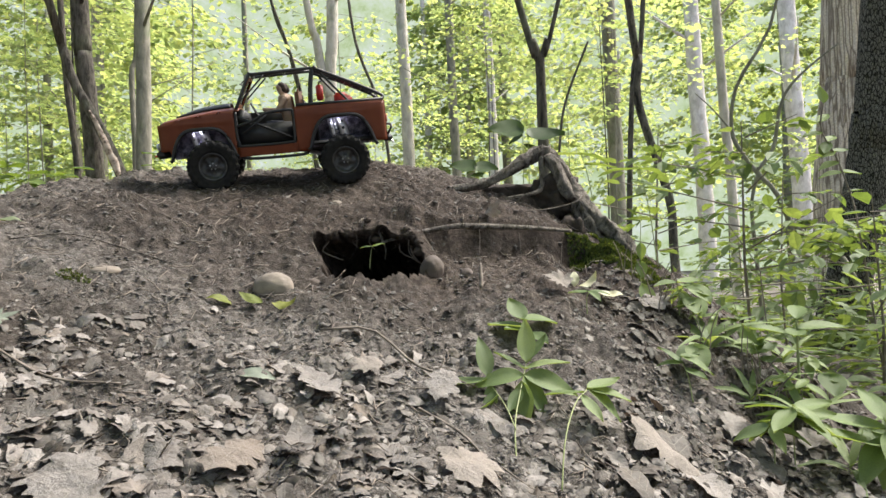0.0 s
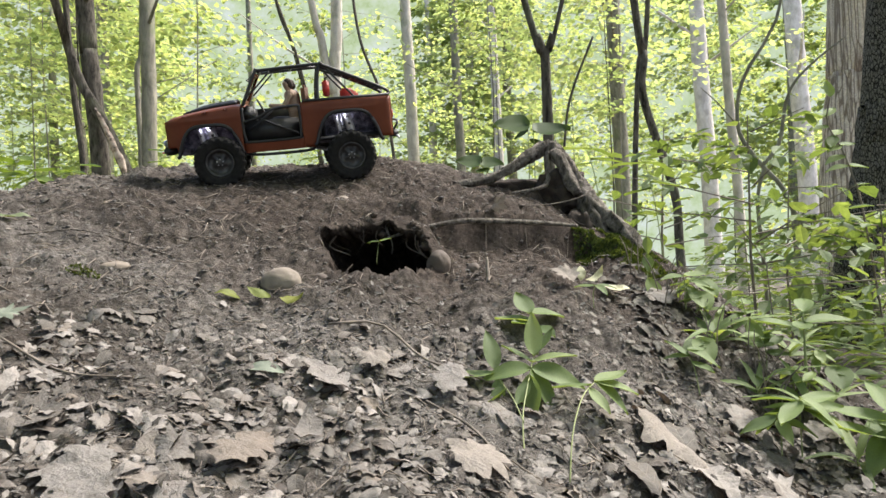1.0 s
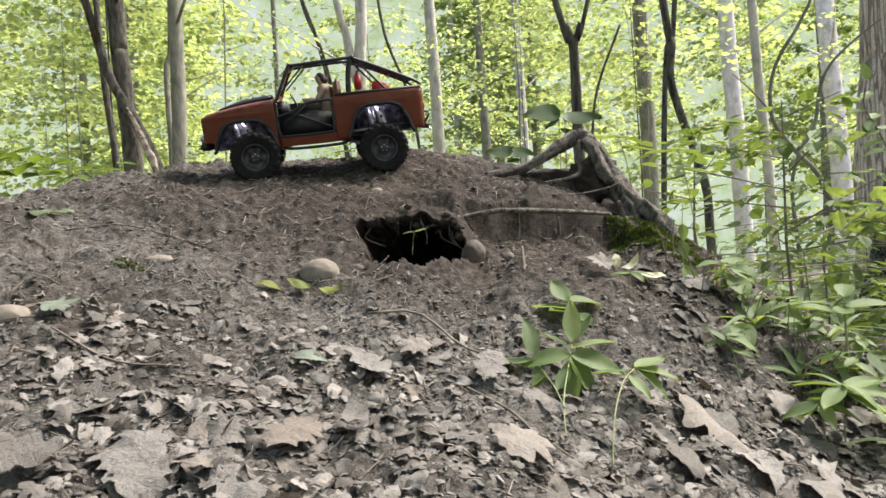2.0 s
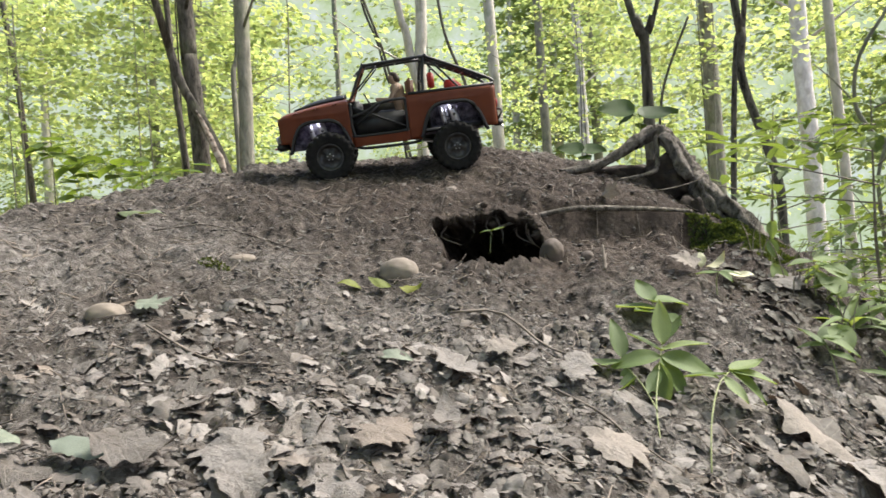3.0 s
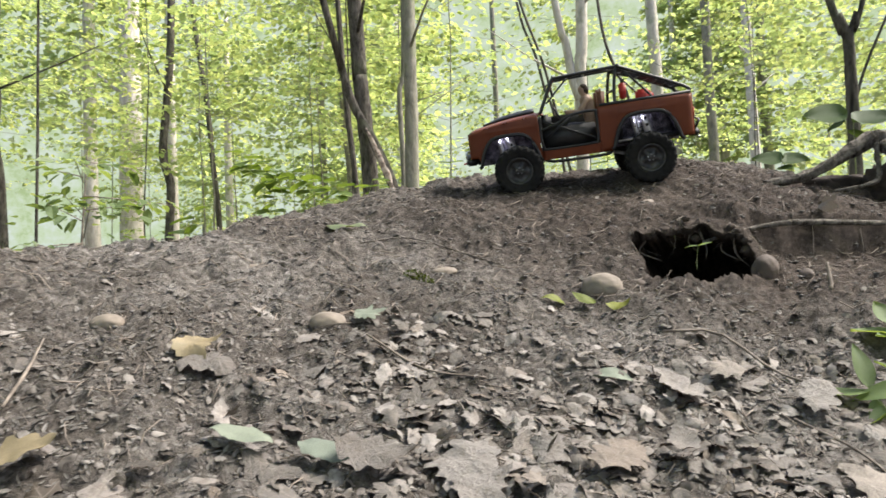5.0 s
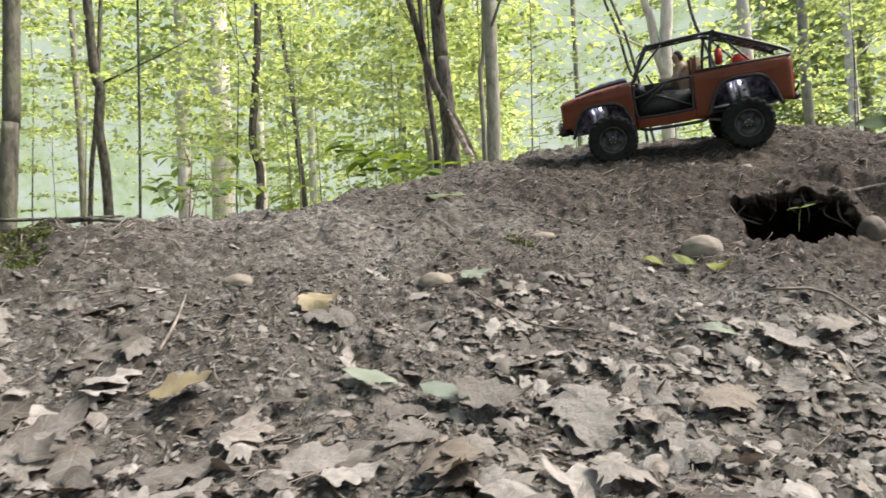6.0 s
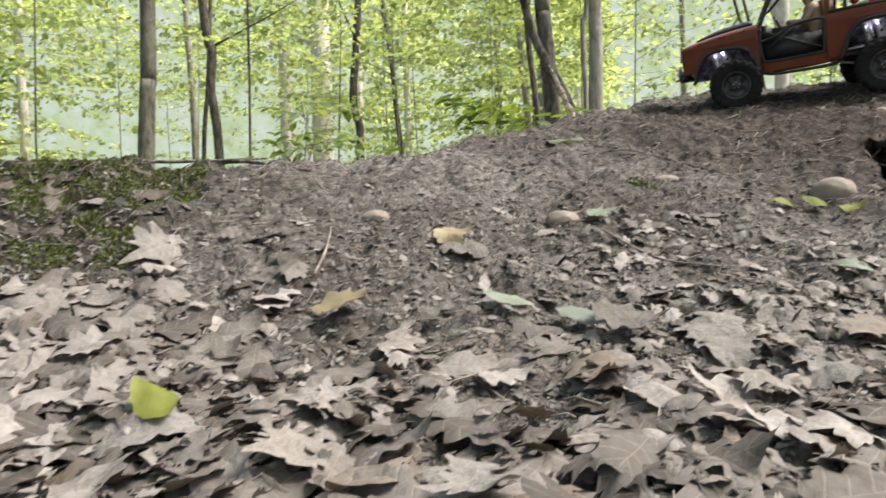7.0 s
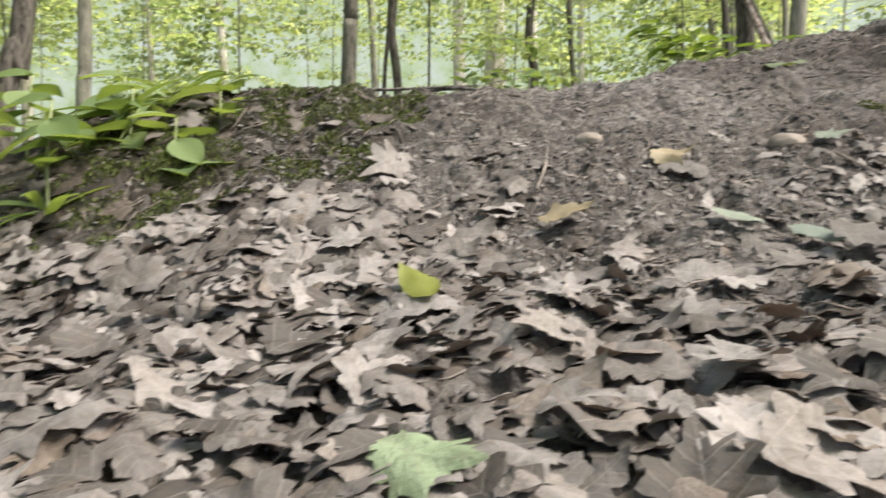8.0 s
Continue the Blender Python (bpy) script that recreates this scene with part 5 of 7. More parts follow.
def herbs(name, count, box, hs, leaf, label, seed, keepout):
    """Low plants: each a stem with a few spreading leaves."""
    nr = np.random.RandomState(seed)
    x, y = nr.uniform(box[0], box[1], count * 3), nr.uniform(box[2], box[3], count * 3)
    ok = keepout(x, y)
    x, y = x[ok][:count], y[ok][:count]
    n = len(x)
    g, h = lie(x, y), nr.uniform(hs[0], hs[1], n)
    P, A, U, S = [], [], [], []
    per = 7
    for j in range(per):
        az = 2.4 * j + nr.uniform(0, 0.8, n) + x * 7
        level = g + h * (0.55 + 0.45 * (j / per)) + nr.normal(0, 0.02, n)
        out = nr.uniform(0.0, 0.12, n) * h
        d = np.stack([np.cos(az), np.sin(az), nr.uniform(-0.2, 0.12, n)], -1)
        P.append(np.stack([x, y, level], -1) + d * out[:, None])
        A.append(d)
        U.append(np.stack([nr.normal(0, 0.13, n), nr.normal(0, 0.13, n), np.ones(n)], -1))
        S.append(nr.uniform(leaf[0], leaf[1], n))
    v, f = leaf_cloud(np.concatenate(P), np.concatenate(A), np.concatenate(U), np.concatenate(S))
    tagged(link_mesh(name, v, f, BROAD), label, "undergrowth", kind="stuff")


herbs("undergrowth", 1500, (0.75, 4.6, 1.0, 6.0), (0.06, 0.36), (0.035, 0.075), "dense light green undergrowth below the mound", 81, lambda x, y: (mound(x, y) < 0.2) & (x > 0.95) & (y > 1.25 + 0.5 * value_noise(x, y, 0.6, 33)) & (x < 3.9 + 0.4 * value_noise(x, y, 0.7, 34)))
herbs("undergrowth", 1700, (-14, 12, 3.2, 16), (0.1, 0.7), (0.06, 0.12), "light green undergrowth on the forest floor", 82, lambda x, y: (mound(x, y) < 0.25) & (np.hypot(x, y) > 3.4))
herbs("undergrowth", 900, (-9, -2.0, -4, 4), (0.1, 0.5), (0.06, 0.13), "light green undergrowth on the forest floor", 83, lambda x, y: (mound(x, y) < 0.3) & (y > -2.5 + 1.5 * value_noise(x, y, 1.2, 35)) & (value_noise(x, y, 0.9, 36) > -0.5))
herbs("undergrowth", 700, (-9, 10, -9, 1.5), (0.08, 0.35), (0.06, 0.12), "scattered light green undergrowth on the forest floor", 84, lambda x, y: (np.hypot(x, y) > 2.4) & (value_noise(x, y, 1.3, 37) > 0.1))


def backdrop():
    # Sheet glows by itself; haze and pale sky gaps are painted into its colours.
    m, nt, out = nodes_of("painted_wood_haze")
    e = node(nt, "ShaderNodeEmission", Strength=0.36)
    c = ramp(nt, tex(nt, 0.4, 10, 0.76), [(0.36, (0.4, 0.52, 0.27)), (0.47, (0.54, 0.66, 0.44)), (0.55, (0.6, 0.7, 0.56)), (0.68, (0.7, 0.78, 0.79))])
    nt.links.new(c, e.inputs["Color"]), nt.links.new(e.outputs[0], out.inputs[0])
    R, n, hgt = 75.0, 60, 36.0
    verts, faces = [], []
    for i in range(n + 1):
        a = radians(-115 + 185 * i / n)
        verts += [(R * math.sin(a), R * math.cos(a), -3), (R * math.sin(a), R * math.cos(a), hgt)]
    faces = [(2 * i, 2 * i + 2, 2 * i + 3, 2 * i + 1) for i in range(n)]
    tagged(link_mesh("backdrop", verts, faces, m), "glowing sheet painted with the hazy distance of the wood", "backdrop", kind="structure")


backdrop()


# ---- green plants on and round the mound ----
def blade_mesh(name, wide, droop, heart, material, seed):
    """One leaf blade of length 1, folded along its midrib, with a wavy edge."""
    rng = random.Random(seed)
    n, verts, faces = 10, [], []
    for i in range(n + 1):
        s = i / n
        w = wide / 2 * (math.sin(math.pi * min(1, s ** (0.62 if heart else 0.8))) ** (0.75 if heart else 0.9)) + 0.004
        back = -0.12 * math.sin(math.pi * s) ** 2 if heart and s < 0.3 else 0
        for k in (-1, -0.5, 0, 0.5, 1):
            z = 0.12 * wide * abs(k) - droop * s * s + 0.015 * math.sin(7 * s + 3 * k + seed) * abs(k)
            verts.append((s + (back - 0.05 * (heart and s < 0.2)) * abs(k), k * w, z))
    for i in range(n):
        for k in range(4):
            a = i * 5 + k
            faces.append((a, a + 1, a + 6, a + 5))
    me = bpy.data.meshes.new(name)
    me.from_pydata(verts, [], faces)
    me.materials.append(material)
    me.polygons.foreach_set("use_smooth", [True] * len(me.polygons))
    return me


PLANT_ONE = leaf_surface("plant_blade", [(0.0, (0.105, 0.155, 0.055)), (0.5, (0.155, 0.22, 0.075)), (1.0, (0.225, 0.29, 0.12))], 0.45, 0.55, 0.03, "object", 0.25)
# Darkened green that puts the shade of undersides into the round leaves.
SHADED_GREEN = leaf_surface("shaded_green_blade", [(0.0, (0.03, 0.055, 0.015)), (1.0, (0.05, 0.085, 0.022))], 0.35, 0.5, 0.03, "object", 0.2)
LANCE = [blade_mesh("leaf", 0.42, d, False, PLANT_ONE, i) for i, d in enumerate((0.05, 0.2, 0.4, 0.0))]
MID_LEAF = leaf_surface("layered_blade", [(0.0, (0.085, 0.135, 0.035)), (1.0, (0.135, 0.2, 0.05))], 0.55, 0.5, 0.03, "object", 0.2)
LAYERED = [blade_mesh("leaf", 0.62, d, False, MID_LEAF, 11 + i) for i, d in enumerate((0.05, 0.2, 0.1))]
OVATE = [blade_mesh("leaf", 0.6, d, False, PLANT_ONE, i) for i, d in enumerate((0.05, 0.25, 0.1))]
HEART = [blade_mesh("leaf", 0.85, d, True, PLANT_ONE, i) for i, d in enumerate((0.1, 0.3, 0.2))]
ROUND = [blade_mesh("leaf", 0.9, d, True, SHADED_GREEN, 5 + i) for i, d in enumerate((0.02, 0.08))]
STRAP = [blade_mesh("leaf", 0.14, d, False, PLANT_ONE, i) for i, d in enumerate((0.3, 0.6, 0.9))]


def plant(label, stem, leaves, blades, thick=0.0012, category="plant", group="green plants on the mound", stem_material=None, face=16, grow=0.8):
    """A stem through points, and leaves: (share of the stem, turn, rise, length, roll)."""
    base = tagged(new("plant"), label, category, group)
    o = Vector(stem[0])
    base.location = o
    path = smooth_path([Vector(p) - o for p in stem], 14)
    v, f = tube(path, list(np.linspace(thick, thick * 0.6, 14)), 6)
    link_mesh("stem", v, f, stem_material or STEM, base)
    for k, (s, turn, rise, length, roll) in enumerate(leaves):
        p = path[min(13, int(s * 13))]
        ob = new("leaf", blades[k % len(blades)])
        ob.parent = base
        ob.matrix_basis = Matrix.Translation(p) @ Euler((radians(roll + face * math.cos(radians(turn))), radians(-rise), radians(turn)), "XYZ").to_matrix().to_4x4() @ Matrix.Diagonal((length * grow, length * grow, length * grow, 1))
    return base


def whorl(n, length, rise, seed, s0=0.75, jitter=25):
    rng = random.Random(seed)
    return [(s0 + (1 - s0) * k / max(1, n - 1), 137 * k + rng.uniform(-jitter, jitter), rise + rng.uniform(-18, 18), length * rng.uniform(0.75, 1.15), rng.uniform(-20, 20)) for k in range(n)]


def g(x, y, h=0.0):
    return (x, y, at_ground(x, y) + h)


plant("seedling with broad lance-shaped grey-green leaves in tiers", [(0.085, 0.925, 0.35), (0.09, 0.98, 0.395), (0.105, 1.04, 0.43), (0.12, 1.09, 0.462)],
      [(1, 82, 70, 0.088, 20), (0.95, 4, 16, 0.085, -10), (0.85, 346, -8, 0.1, 25), (1, 38, 40, 0.075, -15), (0.8, 262, -60, 0.1, 15), (0.85, 312, -48, 0.095, -10), (0.92, 192, 4, 0.09, -20), (0.75, 235, -38, 0.06, 0), (0.98, 150, 28, 0.07, 20)], LANCE, face=18)
plant("slender seedling with narrow grey-green leaves beside another", [(0.09, 0.97, 0.39), (0.08, 1.02, 0.415), (0.065, 1.06, 0.435), (0.06, 1.08, 0.445)],
      [(0.9, 178, -2, 0.1, 10), (1, 100, 66, 0.085, 15), (0.75, 262, -55, 0.06, 0), (0.6, 222, -40, 0.05, 0), (0.5, 204, -30, 0.09, 40)], LANCE, 0.0009, face=18)
plant("seedling with broad grey-green leaves behind another", [g(0.14, 1.2), (0.14, 1.22, 0.48), (0.135, 1.25, 0.515)], [(1, 115, 40, 0.075, 0), (1, 20, 5, 0.085, 0), (0.9, 170, 10, 0.08, 10), (0.8, 215, 10, 0.06, 0), (0.7, 300, 0, 0.07, 0)], OVATE)
plant("seedling with drooping pale leaves on a bent stem", [(0.135, 0.89, 0.325), (0.15, 0.94, 0.38), (0.175, 1.0, 0.415), (0.2, 1.04, 0.428)], [(0.95, 175, 0, 0.07, 15), (1, 5, -8, 0.085, 0), (1, 335, -25, 0.075, 0), (1, 30, 8, 0.08, 0), (0.9, 310, -40, 0.06, 0)], LANCE)
plant("young plant with narrow upright light green leaves", [g(0.405, 1.2), g(0.405, 1.22, 0.03), g(0.4, 1.24, 0.05)], [(0.9, 160, 35, 0.06, 0), (0.9, 180, 5, 0.055, 0), (1, 330, -10, 0.07, 0), (1, 20, 0, 0.05, 0), (0.7, 300, -15, 0.06, 0)], LANCE)
plant("plant with a broad heart-shaped leaf near the ground", [g(0.44, 1.29), g(0.44, 1.29, 0.03), g(0.437, 1.28, 0.045)], [(1, 280, -45, 0.065, 0), (0.8, 200, -10, 0.05, 0), (0.9, 30, 5, 0.05, 0)], HEART)
plant("plant with a whorl of drooping pale green leaves", [g(0.53, 1.12), g(0.53, 1.12, 0.06), g(0.525, 1.11, 0.105)], whorl(11, 0.085, -8, 5, 0.8), LANCE)
plant("plant with a whorl of drooping pale green leaves", [g(0.49, 1.1), g(0.49, 1.1, 0.04), g(0.485, 1.1, 0.07)], whorl(7, 0.07, -25, 6, 0.8), LANCE)
plant("plant with long broad arching green leaves", [g(0.66, 1.1), g(0.66, 1.1, 0.06), g(0.66, 1.1, 0.1)], [(0.6, 185, 15, 0.14, 5), (0.7, 215, -30, 0.12, 0), (0.8, 260, -25, 0.12, 0), (0.9, 150, 10, 0.12, 0), (1, 20, 15, 0.13, 0), (1, 90, 40, 0.1, 0), (0.8, 235, -45, 0.1, 0)], LANCE, 0.003)
plant("plant with long broad arching green leaves", [g(0.64, 1.32), g(0.64, 1.32, 0.06), g(0.64, 1.32, 0.12)], [(0.8, 190, 12, 0.12, 0), (0.9, 0, 10, 0.12, 0), (1, 60, 35, 0.1, 0), (0.9, 240, -5, 0.1, 0)], LANCE, 0.003)
plant("short plant with a broad upright sheath leaf", [g(0.56, 1.33), g(0.56, 1.33, 0.02), g(0.56, 1.33, 0.03)], [(1, 110, 70, 0.075, 0), (1, 50, 50, 0.07, 0), (1, 20, 20, 0.08, 0)], OVATE)
plant("tuft of arching grass-like green blades", [g(0.5, 1.38), g(0.5, 1.38, 0.01), g(0.5, 1.38, 0.015)], whorl(9, 0.15, 45, 9, 0.1), STRAP)
plant("tuft of arching grass-like green blades", [g(0.6, 1.22), g(0.6, 1.22, 0.01), g(0.6, 1.22, 0.015)], whorl(7, 0.13, 50, 10, 0.1), STRAP)
plant("thin seedling with a yellow-green leaf at the mound's edge", [g(0.47, 1.45), g(0.47, 1.45, 0.05), g(0.465, 1.44, 0.075)], [(1, 10, 5, 0.07, 0), (1, 190, 5, 0.06, 0), (0.6, 120, 0, 0.05, 0)], OVATE)
plant("tall thin stem at the mound's edge", [g(0.41, 1.5), g(0.41, 1.5, 0.08), g(0.415, 1.5, 0.16)], [(0.5, 270, -70, 0.05, 0), (0.75, 270, -75, 0.045, 0), (0.2, 300, -60, 0.08, 0)], OVATE)
plant("small pale seedling over fallen cream leaves", [g(0.27, 1.37), g(0.27, 1.37, 0.03), g(0.275, 1.37, 0.045)], [(1, 175, 0, 0.05, 0), (1, 0, 0, 0.05, 0), (1, 290, -5, 0.05, 0)], LANCE)
plant("tiny seedling growing in the burrow's mouth", [(-0.145, 1.435, 0.615), (-0.143, 1.44, 0.64), (-0.14, 1.445, 0.66)], [(1, 20, 15, 0.035, 0), (1, 180, 5, 0.03, 0), (1, 330, 30, 0.03, 0)], LANCE, 0.0006)
# the leafy rim of the mound
def rim_plants():
    rng = random.Random(91)
    for k in range(22):
        y = rng.uniform(1.08, 1.52)
        x = 0.42 + 0.16 * (1.55 - y) / 0.45 + rng.uniform(0.0, 0.22)
        kind = k % 4
        h = rng.uniform(0.02, 0.07)
        if kind == 0:
            plant("tuft of thin arching grass-like blades on the mound's rim", [g(x, y), g(x, y, 0.008), g(x, y, 0.014)], whorl(7, 0.12, 42, 200 + k, 0.1), STRAP, 0.0012, group="green plants on the mound's rim")
        elif kind == 1:
            plant("small plant with drooping narrow grey-green leaves on the mound's rim", [g(x, y), g(x, y, h * 0.6), g(x + 0.01, y, h)], whorl(8, 0.055, -12, 200 + k, 0.5), LANCE, 0.0012, group="green plants on the mound's rim", face=10)
        elif kind == 2:
            plant("small plant with oval green leaves on the mound's rim", [g(x, y), g(x, y, h * 0.8), g(x - 0.01, y, h * 1.4)], whorl(5, 0.048, 2, 200 + k, 0.5), OVATE, 0.0012, group="green plants on the mound's rim", face=12)
        else:
            plant("plant with a drooping heart-shaped grey-green leaf on the mound's rim", [g(x, y), g(x, y, h * 0.6), g(x, y - 0.01, h)], [(1, 270 + rng.uniform(-50, 50), -35, 0.07, 0), (0.8, rng.uniform(0, 360), -5, 0.05, 0)], HEART, 0.0012, group="green plants on the mound's rim")
    for k in range(34):
        y = rng.uniform(1.2, 1.6)
        x = 0.36 + 0.16 * (1.6 - y) / 0.4 + rng.uniform(0.0, 0.1)
        a, ln = rng.uniform(-0.6, 0.6), rng.uniform(0.05, 0.13)
        rod("dry_stalk", [g(x, y, 0.002), g(x + 0.3 * ln * math.sin(a), y, 0.45 * ln), (x + 0.8 * ln * math.sin(a), y - 0.02, at_ground(x, y) + 0.8 * ln * math.cos(a))], [0.0014, 0.0011, 0.0007], TWIG,
            "thin dry stalk standing on the mound's rim", "stalk", "dry stalks on the mound's rim", n=8, sides=5, seed=k)


rim_plants()


def bent_shrub():
    """A crooked young tree that leans out from the dark trunk."""
    base = tagged(new("bent_shrub"), "crooked thin grey young tree leaning over the undergrowth", "tree", "trees of the wood")
    base.location = (1.75, 2.8, at_ground(1.75, 2.8) - 0.05)
    o = Vector(base.location)

    def limb(points, r):
        path = smooth_path([Vector(p) - o for p in points], 26)
        v, f = tube(path, list(np.linspace(r[0], r[1], 26)), 8, 0.08, 5)
        link_mesh("limb", v, f, BARK_GREY, base)
    limb([o, (1.637, 2.861, 0.503), (1.575, 2.897, 0.641), (1.487, 2.942, 0.703), (1.424, 2.969, 0.788), (1.386, 2.978, 0.895), (1.318, 2.999, 0.983), (1.257, 3.011, 1.082), (1.231, 3.009, 1.154), (1.228, 2.987, 1.268), (1.257, 2.949, 1.375), (1.36, 2.906, 1.55), (1.42, 2.88, 1.8)], (0.013, 0.006))
    limb([(1.318, 2.999, 0.983), (1.375, 2.96, 1.069), (1.394, 2.923, 1.224), (1.423, 2.89, 1.307), (1.491, 2.836, 1.381), (1.58, 2.8, 1.45)], (0.009, 0.003))
    limb([(1.33, 3.03, 0.3), (1.313, 3.025, 0.654), (1.306, 3.025, 0.749), (1.304, 3.017, 0.867), (1.328, 2.994, 0.982)], (0.009, 0.007))
    limb([(1.231, 3.009, 1.154), (1.15, 3.0, 1.25), (1.08, 3.0, 1.32)], (0.004, 0.002))


bent_shrub()
plant("leafy twig with broad bright green leaves before the dark trunk", [g(1.36, 2.22), (1.3, 2.25, 0.7), (1.271, 2.253, 0.842), (1.242, 2.257, 0.933), (1.205, 2.263, 1.016), (1.209, 2.246, 1.092)],
      [(0.88, 185, 10, 0.075, 0), (0.9, 30, 45, 0.06, 0), (1, 100, 80, 0.06, 0), (0.8, 190, -10, 0.07, 0), (0.75, 215, -45, 0.06, 0), (0.7, 230, -40, 0.06, 0), (0.65, 200, -20, 0.06, 0), (0.6, 190, -10, 0.07, 0), (0.72, 40, 30, 0.06, 0), (0.62, 20, 10, 0.065, 0), (0.5, 170, 0, 0.07, 0), (0.5, 10, 0, 0.07, 0)], OVATE, 0.0035, group="green plants beyond the mound", stem_material=TWIG, grow=1.0, face=25)
plant("bare forked twig in the undergrowth", [g(0.9, 2.01), (0.884, 2.012, 0.541), (0.879, 2.014, 0.588), (0.835, 2.032, 0.67), (0.796, 2.044, 0.736)], [(0.6, 60, 40, 0.03, 0), (0.9, 170, 0, 0.03, 0)], OVATE, 0.002, group="green plants beyond the mound", stem_material=TWIG)
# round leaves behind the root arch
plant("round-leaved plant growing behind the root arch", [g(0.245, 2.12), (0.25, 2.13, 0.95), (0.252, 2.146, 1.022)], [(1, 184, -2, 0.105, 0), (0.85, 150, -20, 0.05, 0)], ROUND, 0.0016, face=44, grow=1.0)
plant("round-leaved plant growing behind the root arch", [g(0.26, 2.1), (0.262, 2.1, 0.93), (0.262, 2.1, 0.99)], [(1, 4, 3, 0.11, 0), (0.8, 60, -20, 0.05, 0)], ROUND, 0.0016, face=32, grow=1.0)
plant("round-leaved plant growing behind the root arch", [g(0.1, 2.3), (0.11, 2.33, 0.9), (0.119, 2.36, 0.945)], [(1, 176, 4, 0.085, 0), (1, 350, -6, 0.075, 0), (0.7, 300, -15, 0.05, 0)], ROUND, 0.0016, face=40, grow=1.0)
plant("round-leaved plant growing beside the root arch", [g(0.43, 1.98), (0.42, 2.03, 0.85), (0.41, 2.07, 0.93)], [(1, 160, 6, 0.09, 0), (1, 5, -6, 0.08, 0), (0.8, 350, -4, 0.09, 0), (0.7, 200, -8, 0.06, 0)], OVATE, 0.0016, face=8, grow=1.0)
plant("round-leaved plant growing beside the root arch", [g(0.58, 1.95), (0.57, 1.97, 0.75), (0.55, 1.98, 0.87)], [(1, 180, 0, 0.09, 0), (1, 20, 0, 0.08, 0), (0.8, 330, -8, 0.08, 0), (0.75, 150, -6, 0.08, 0), (0.6, 60, 0, 0.07, 0)], OVATE, 0.0016, face=8, grow=1.0)
# along the crest
plant("young plant with dark rounded leaves on the crest", [(-0.95, 2.35, 0.72), (-0.93, 2.34, 0.93), (-0.92, 2.33, 1.02)], [(1, 180, 10, 0.055, 0), (1, 10, 15, 0.055, 0), (0.9, 330, 0, 0.05, 0), (0.8, 190, 0, 0.05, 0), (0.75, 60, 0, 0.05, 0)], LAYERED, 0.0016)
plant("young plant with dark rounded leaves on the crest", [(-0.37, 2.16, 0.86), (-0.37, 2.12, 0.92), (-0.366, 2.08, 0.955)], [(1, 180, 10, 0.06, 0), (1, 30, 50, 0.06, 0), (0.9, 330, 0, 0.05, 0), (0.8, 200, -5, 0.06, 0)], LAYERED, 0.0016)
plant("low plant with rounded leaves on the crest", [g(-0.75, 2.2), g(-0.75, 2.2, 0.04), g(-0.75, 2.2, 0.06)], [(1, 180, 0, 0.06, 0), (1, 0, 0, 0.06, 0), (1, 280, 0, 0.05, 0)], LAYERED, 0.0014)
plant("low plant with rounded leaves on the crest", [g(-1.1, 2.1), g(-1.1, 2.1, 0.05), g(-1.1, 2.1, 0.08)], [(1, 180, 0, 0.06, 0), (1, 0, 0, 0.06, 0), (1, 280, 0, 0.05, 0)], LAYERED, 0.0014)
# beyond the crest and the shoulder
for k, (x, y, z) in enumerate(((-1.62, 2.72, 1.09), (-1.45, 2.85, 1.07), (-1.25, 2.95, 0.97), (-1.78, 2.6, 1.02), (-1.95, 2.3, 0.92))):
    plant("leafy shoot with layered green leaves beyond the crest", [g(x - 0.1, y), (x - 0.06, y, z - 0.2), (x, y, z)], whorl(9, 0.11, -2, 20 + k, 0.55, 40), LAYERED, 0.002, group="green plants beyond the mound")
for k, (x, y, z) in enumerate(((-1.82, 2.42, 1.15), (-1.73, 2.49, 1.12), (-1.63, 2.56, 1.08), (-1.52, 2.63, 1.04), (-1.81, 2.56, 1.09))):
    plant("leafy shoot with flat layered green leaves beyond the crest", [g(x + 0.05, y + 0.05), (x + 0.04, y + 0.02, z - 0.15), (x, y, z)], whorl(8, 0.1, -4, 120 + k, 0.7, 40), LAYERED, 0.0016, group="green plants beyond the mound", face=8, grow=1.0)
for k, (x, y, z) in enumerate(((-1.5, 0.12, 0.62), (-1.58, 0.28, 0.66), (-1.52, 0.42, 0.66), (-1.62, 0.02, 0.62), (-1.72, 0.32, 0.7), (-1.68, 0.52, 0.72), (-1.82, 0.18, 0.7), (-1.45, 0.3, 0.6))):
    plant("tall plant with long arching green leaves on the mound's shoulder", [g(x + 0.05, y - 0.03), (x + 0.03, y - 0.02, z - 0.08), (x, y, z)], whorl(8, 0.13, -6, 40 + k, 0.45, 40), OVATE, 0.003, group="green plants on the mound's shoulder")
for k in range(7):
    x, y = -1.48 - 0.05 * k + 0.08 * math.sin(k * 2.1), 0.0 + 0.09 * k
    plant("tuft of arching grass-like green blades", [g(x, y), g(x, y, 0.01), g(x, y, 0.02)], whorl(8, 0.17, 30, 60 + k, 0.1), STRAP, 0.002, group="green plants on the mound's shoulder")


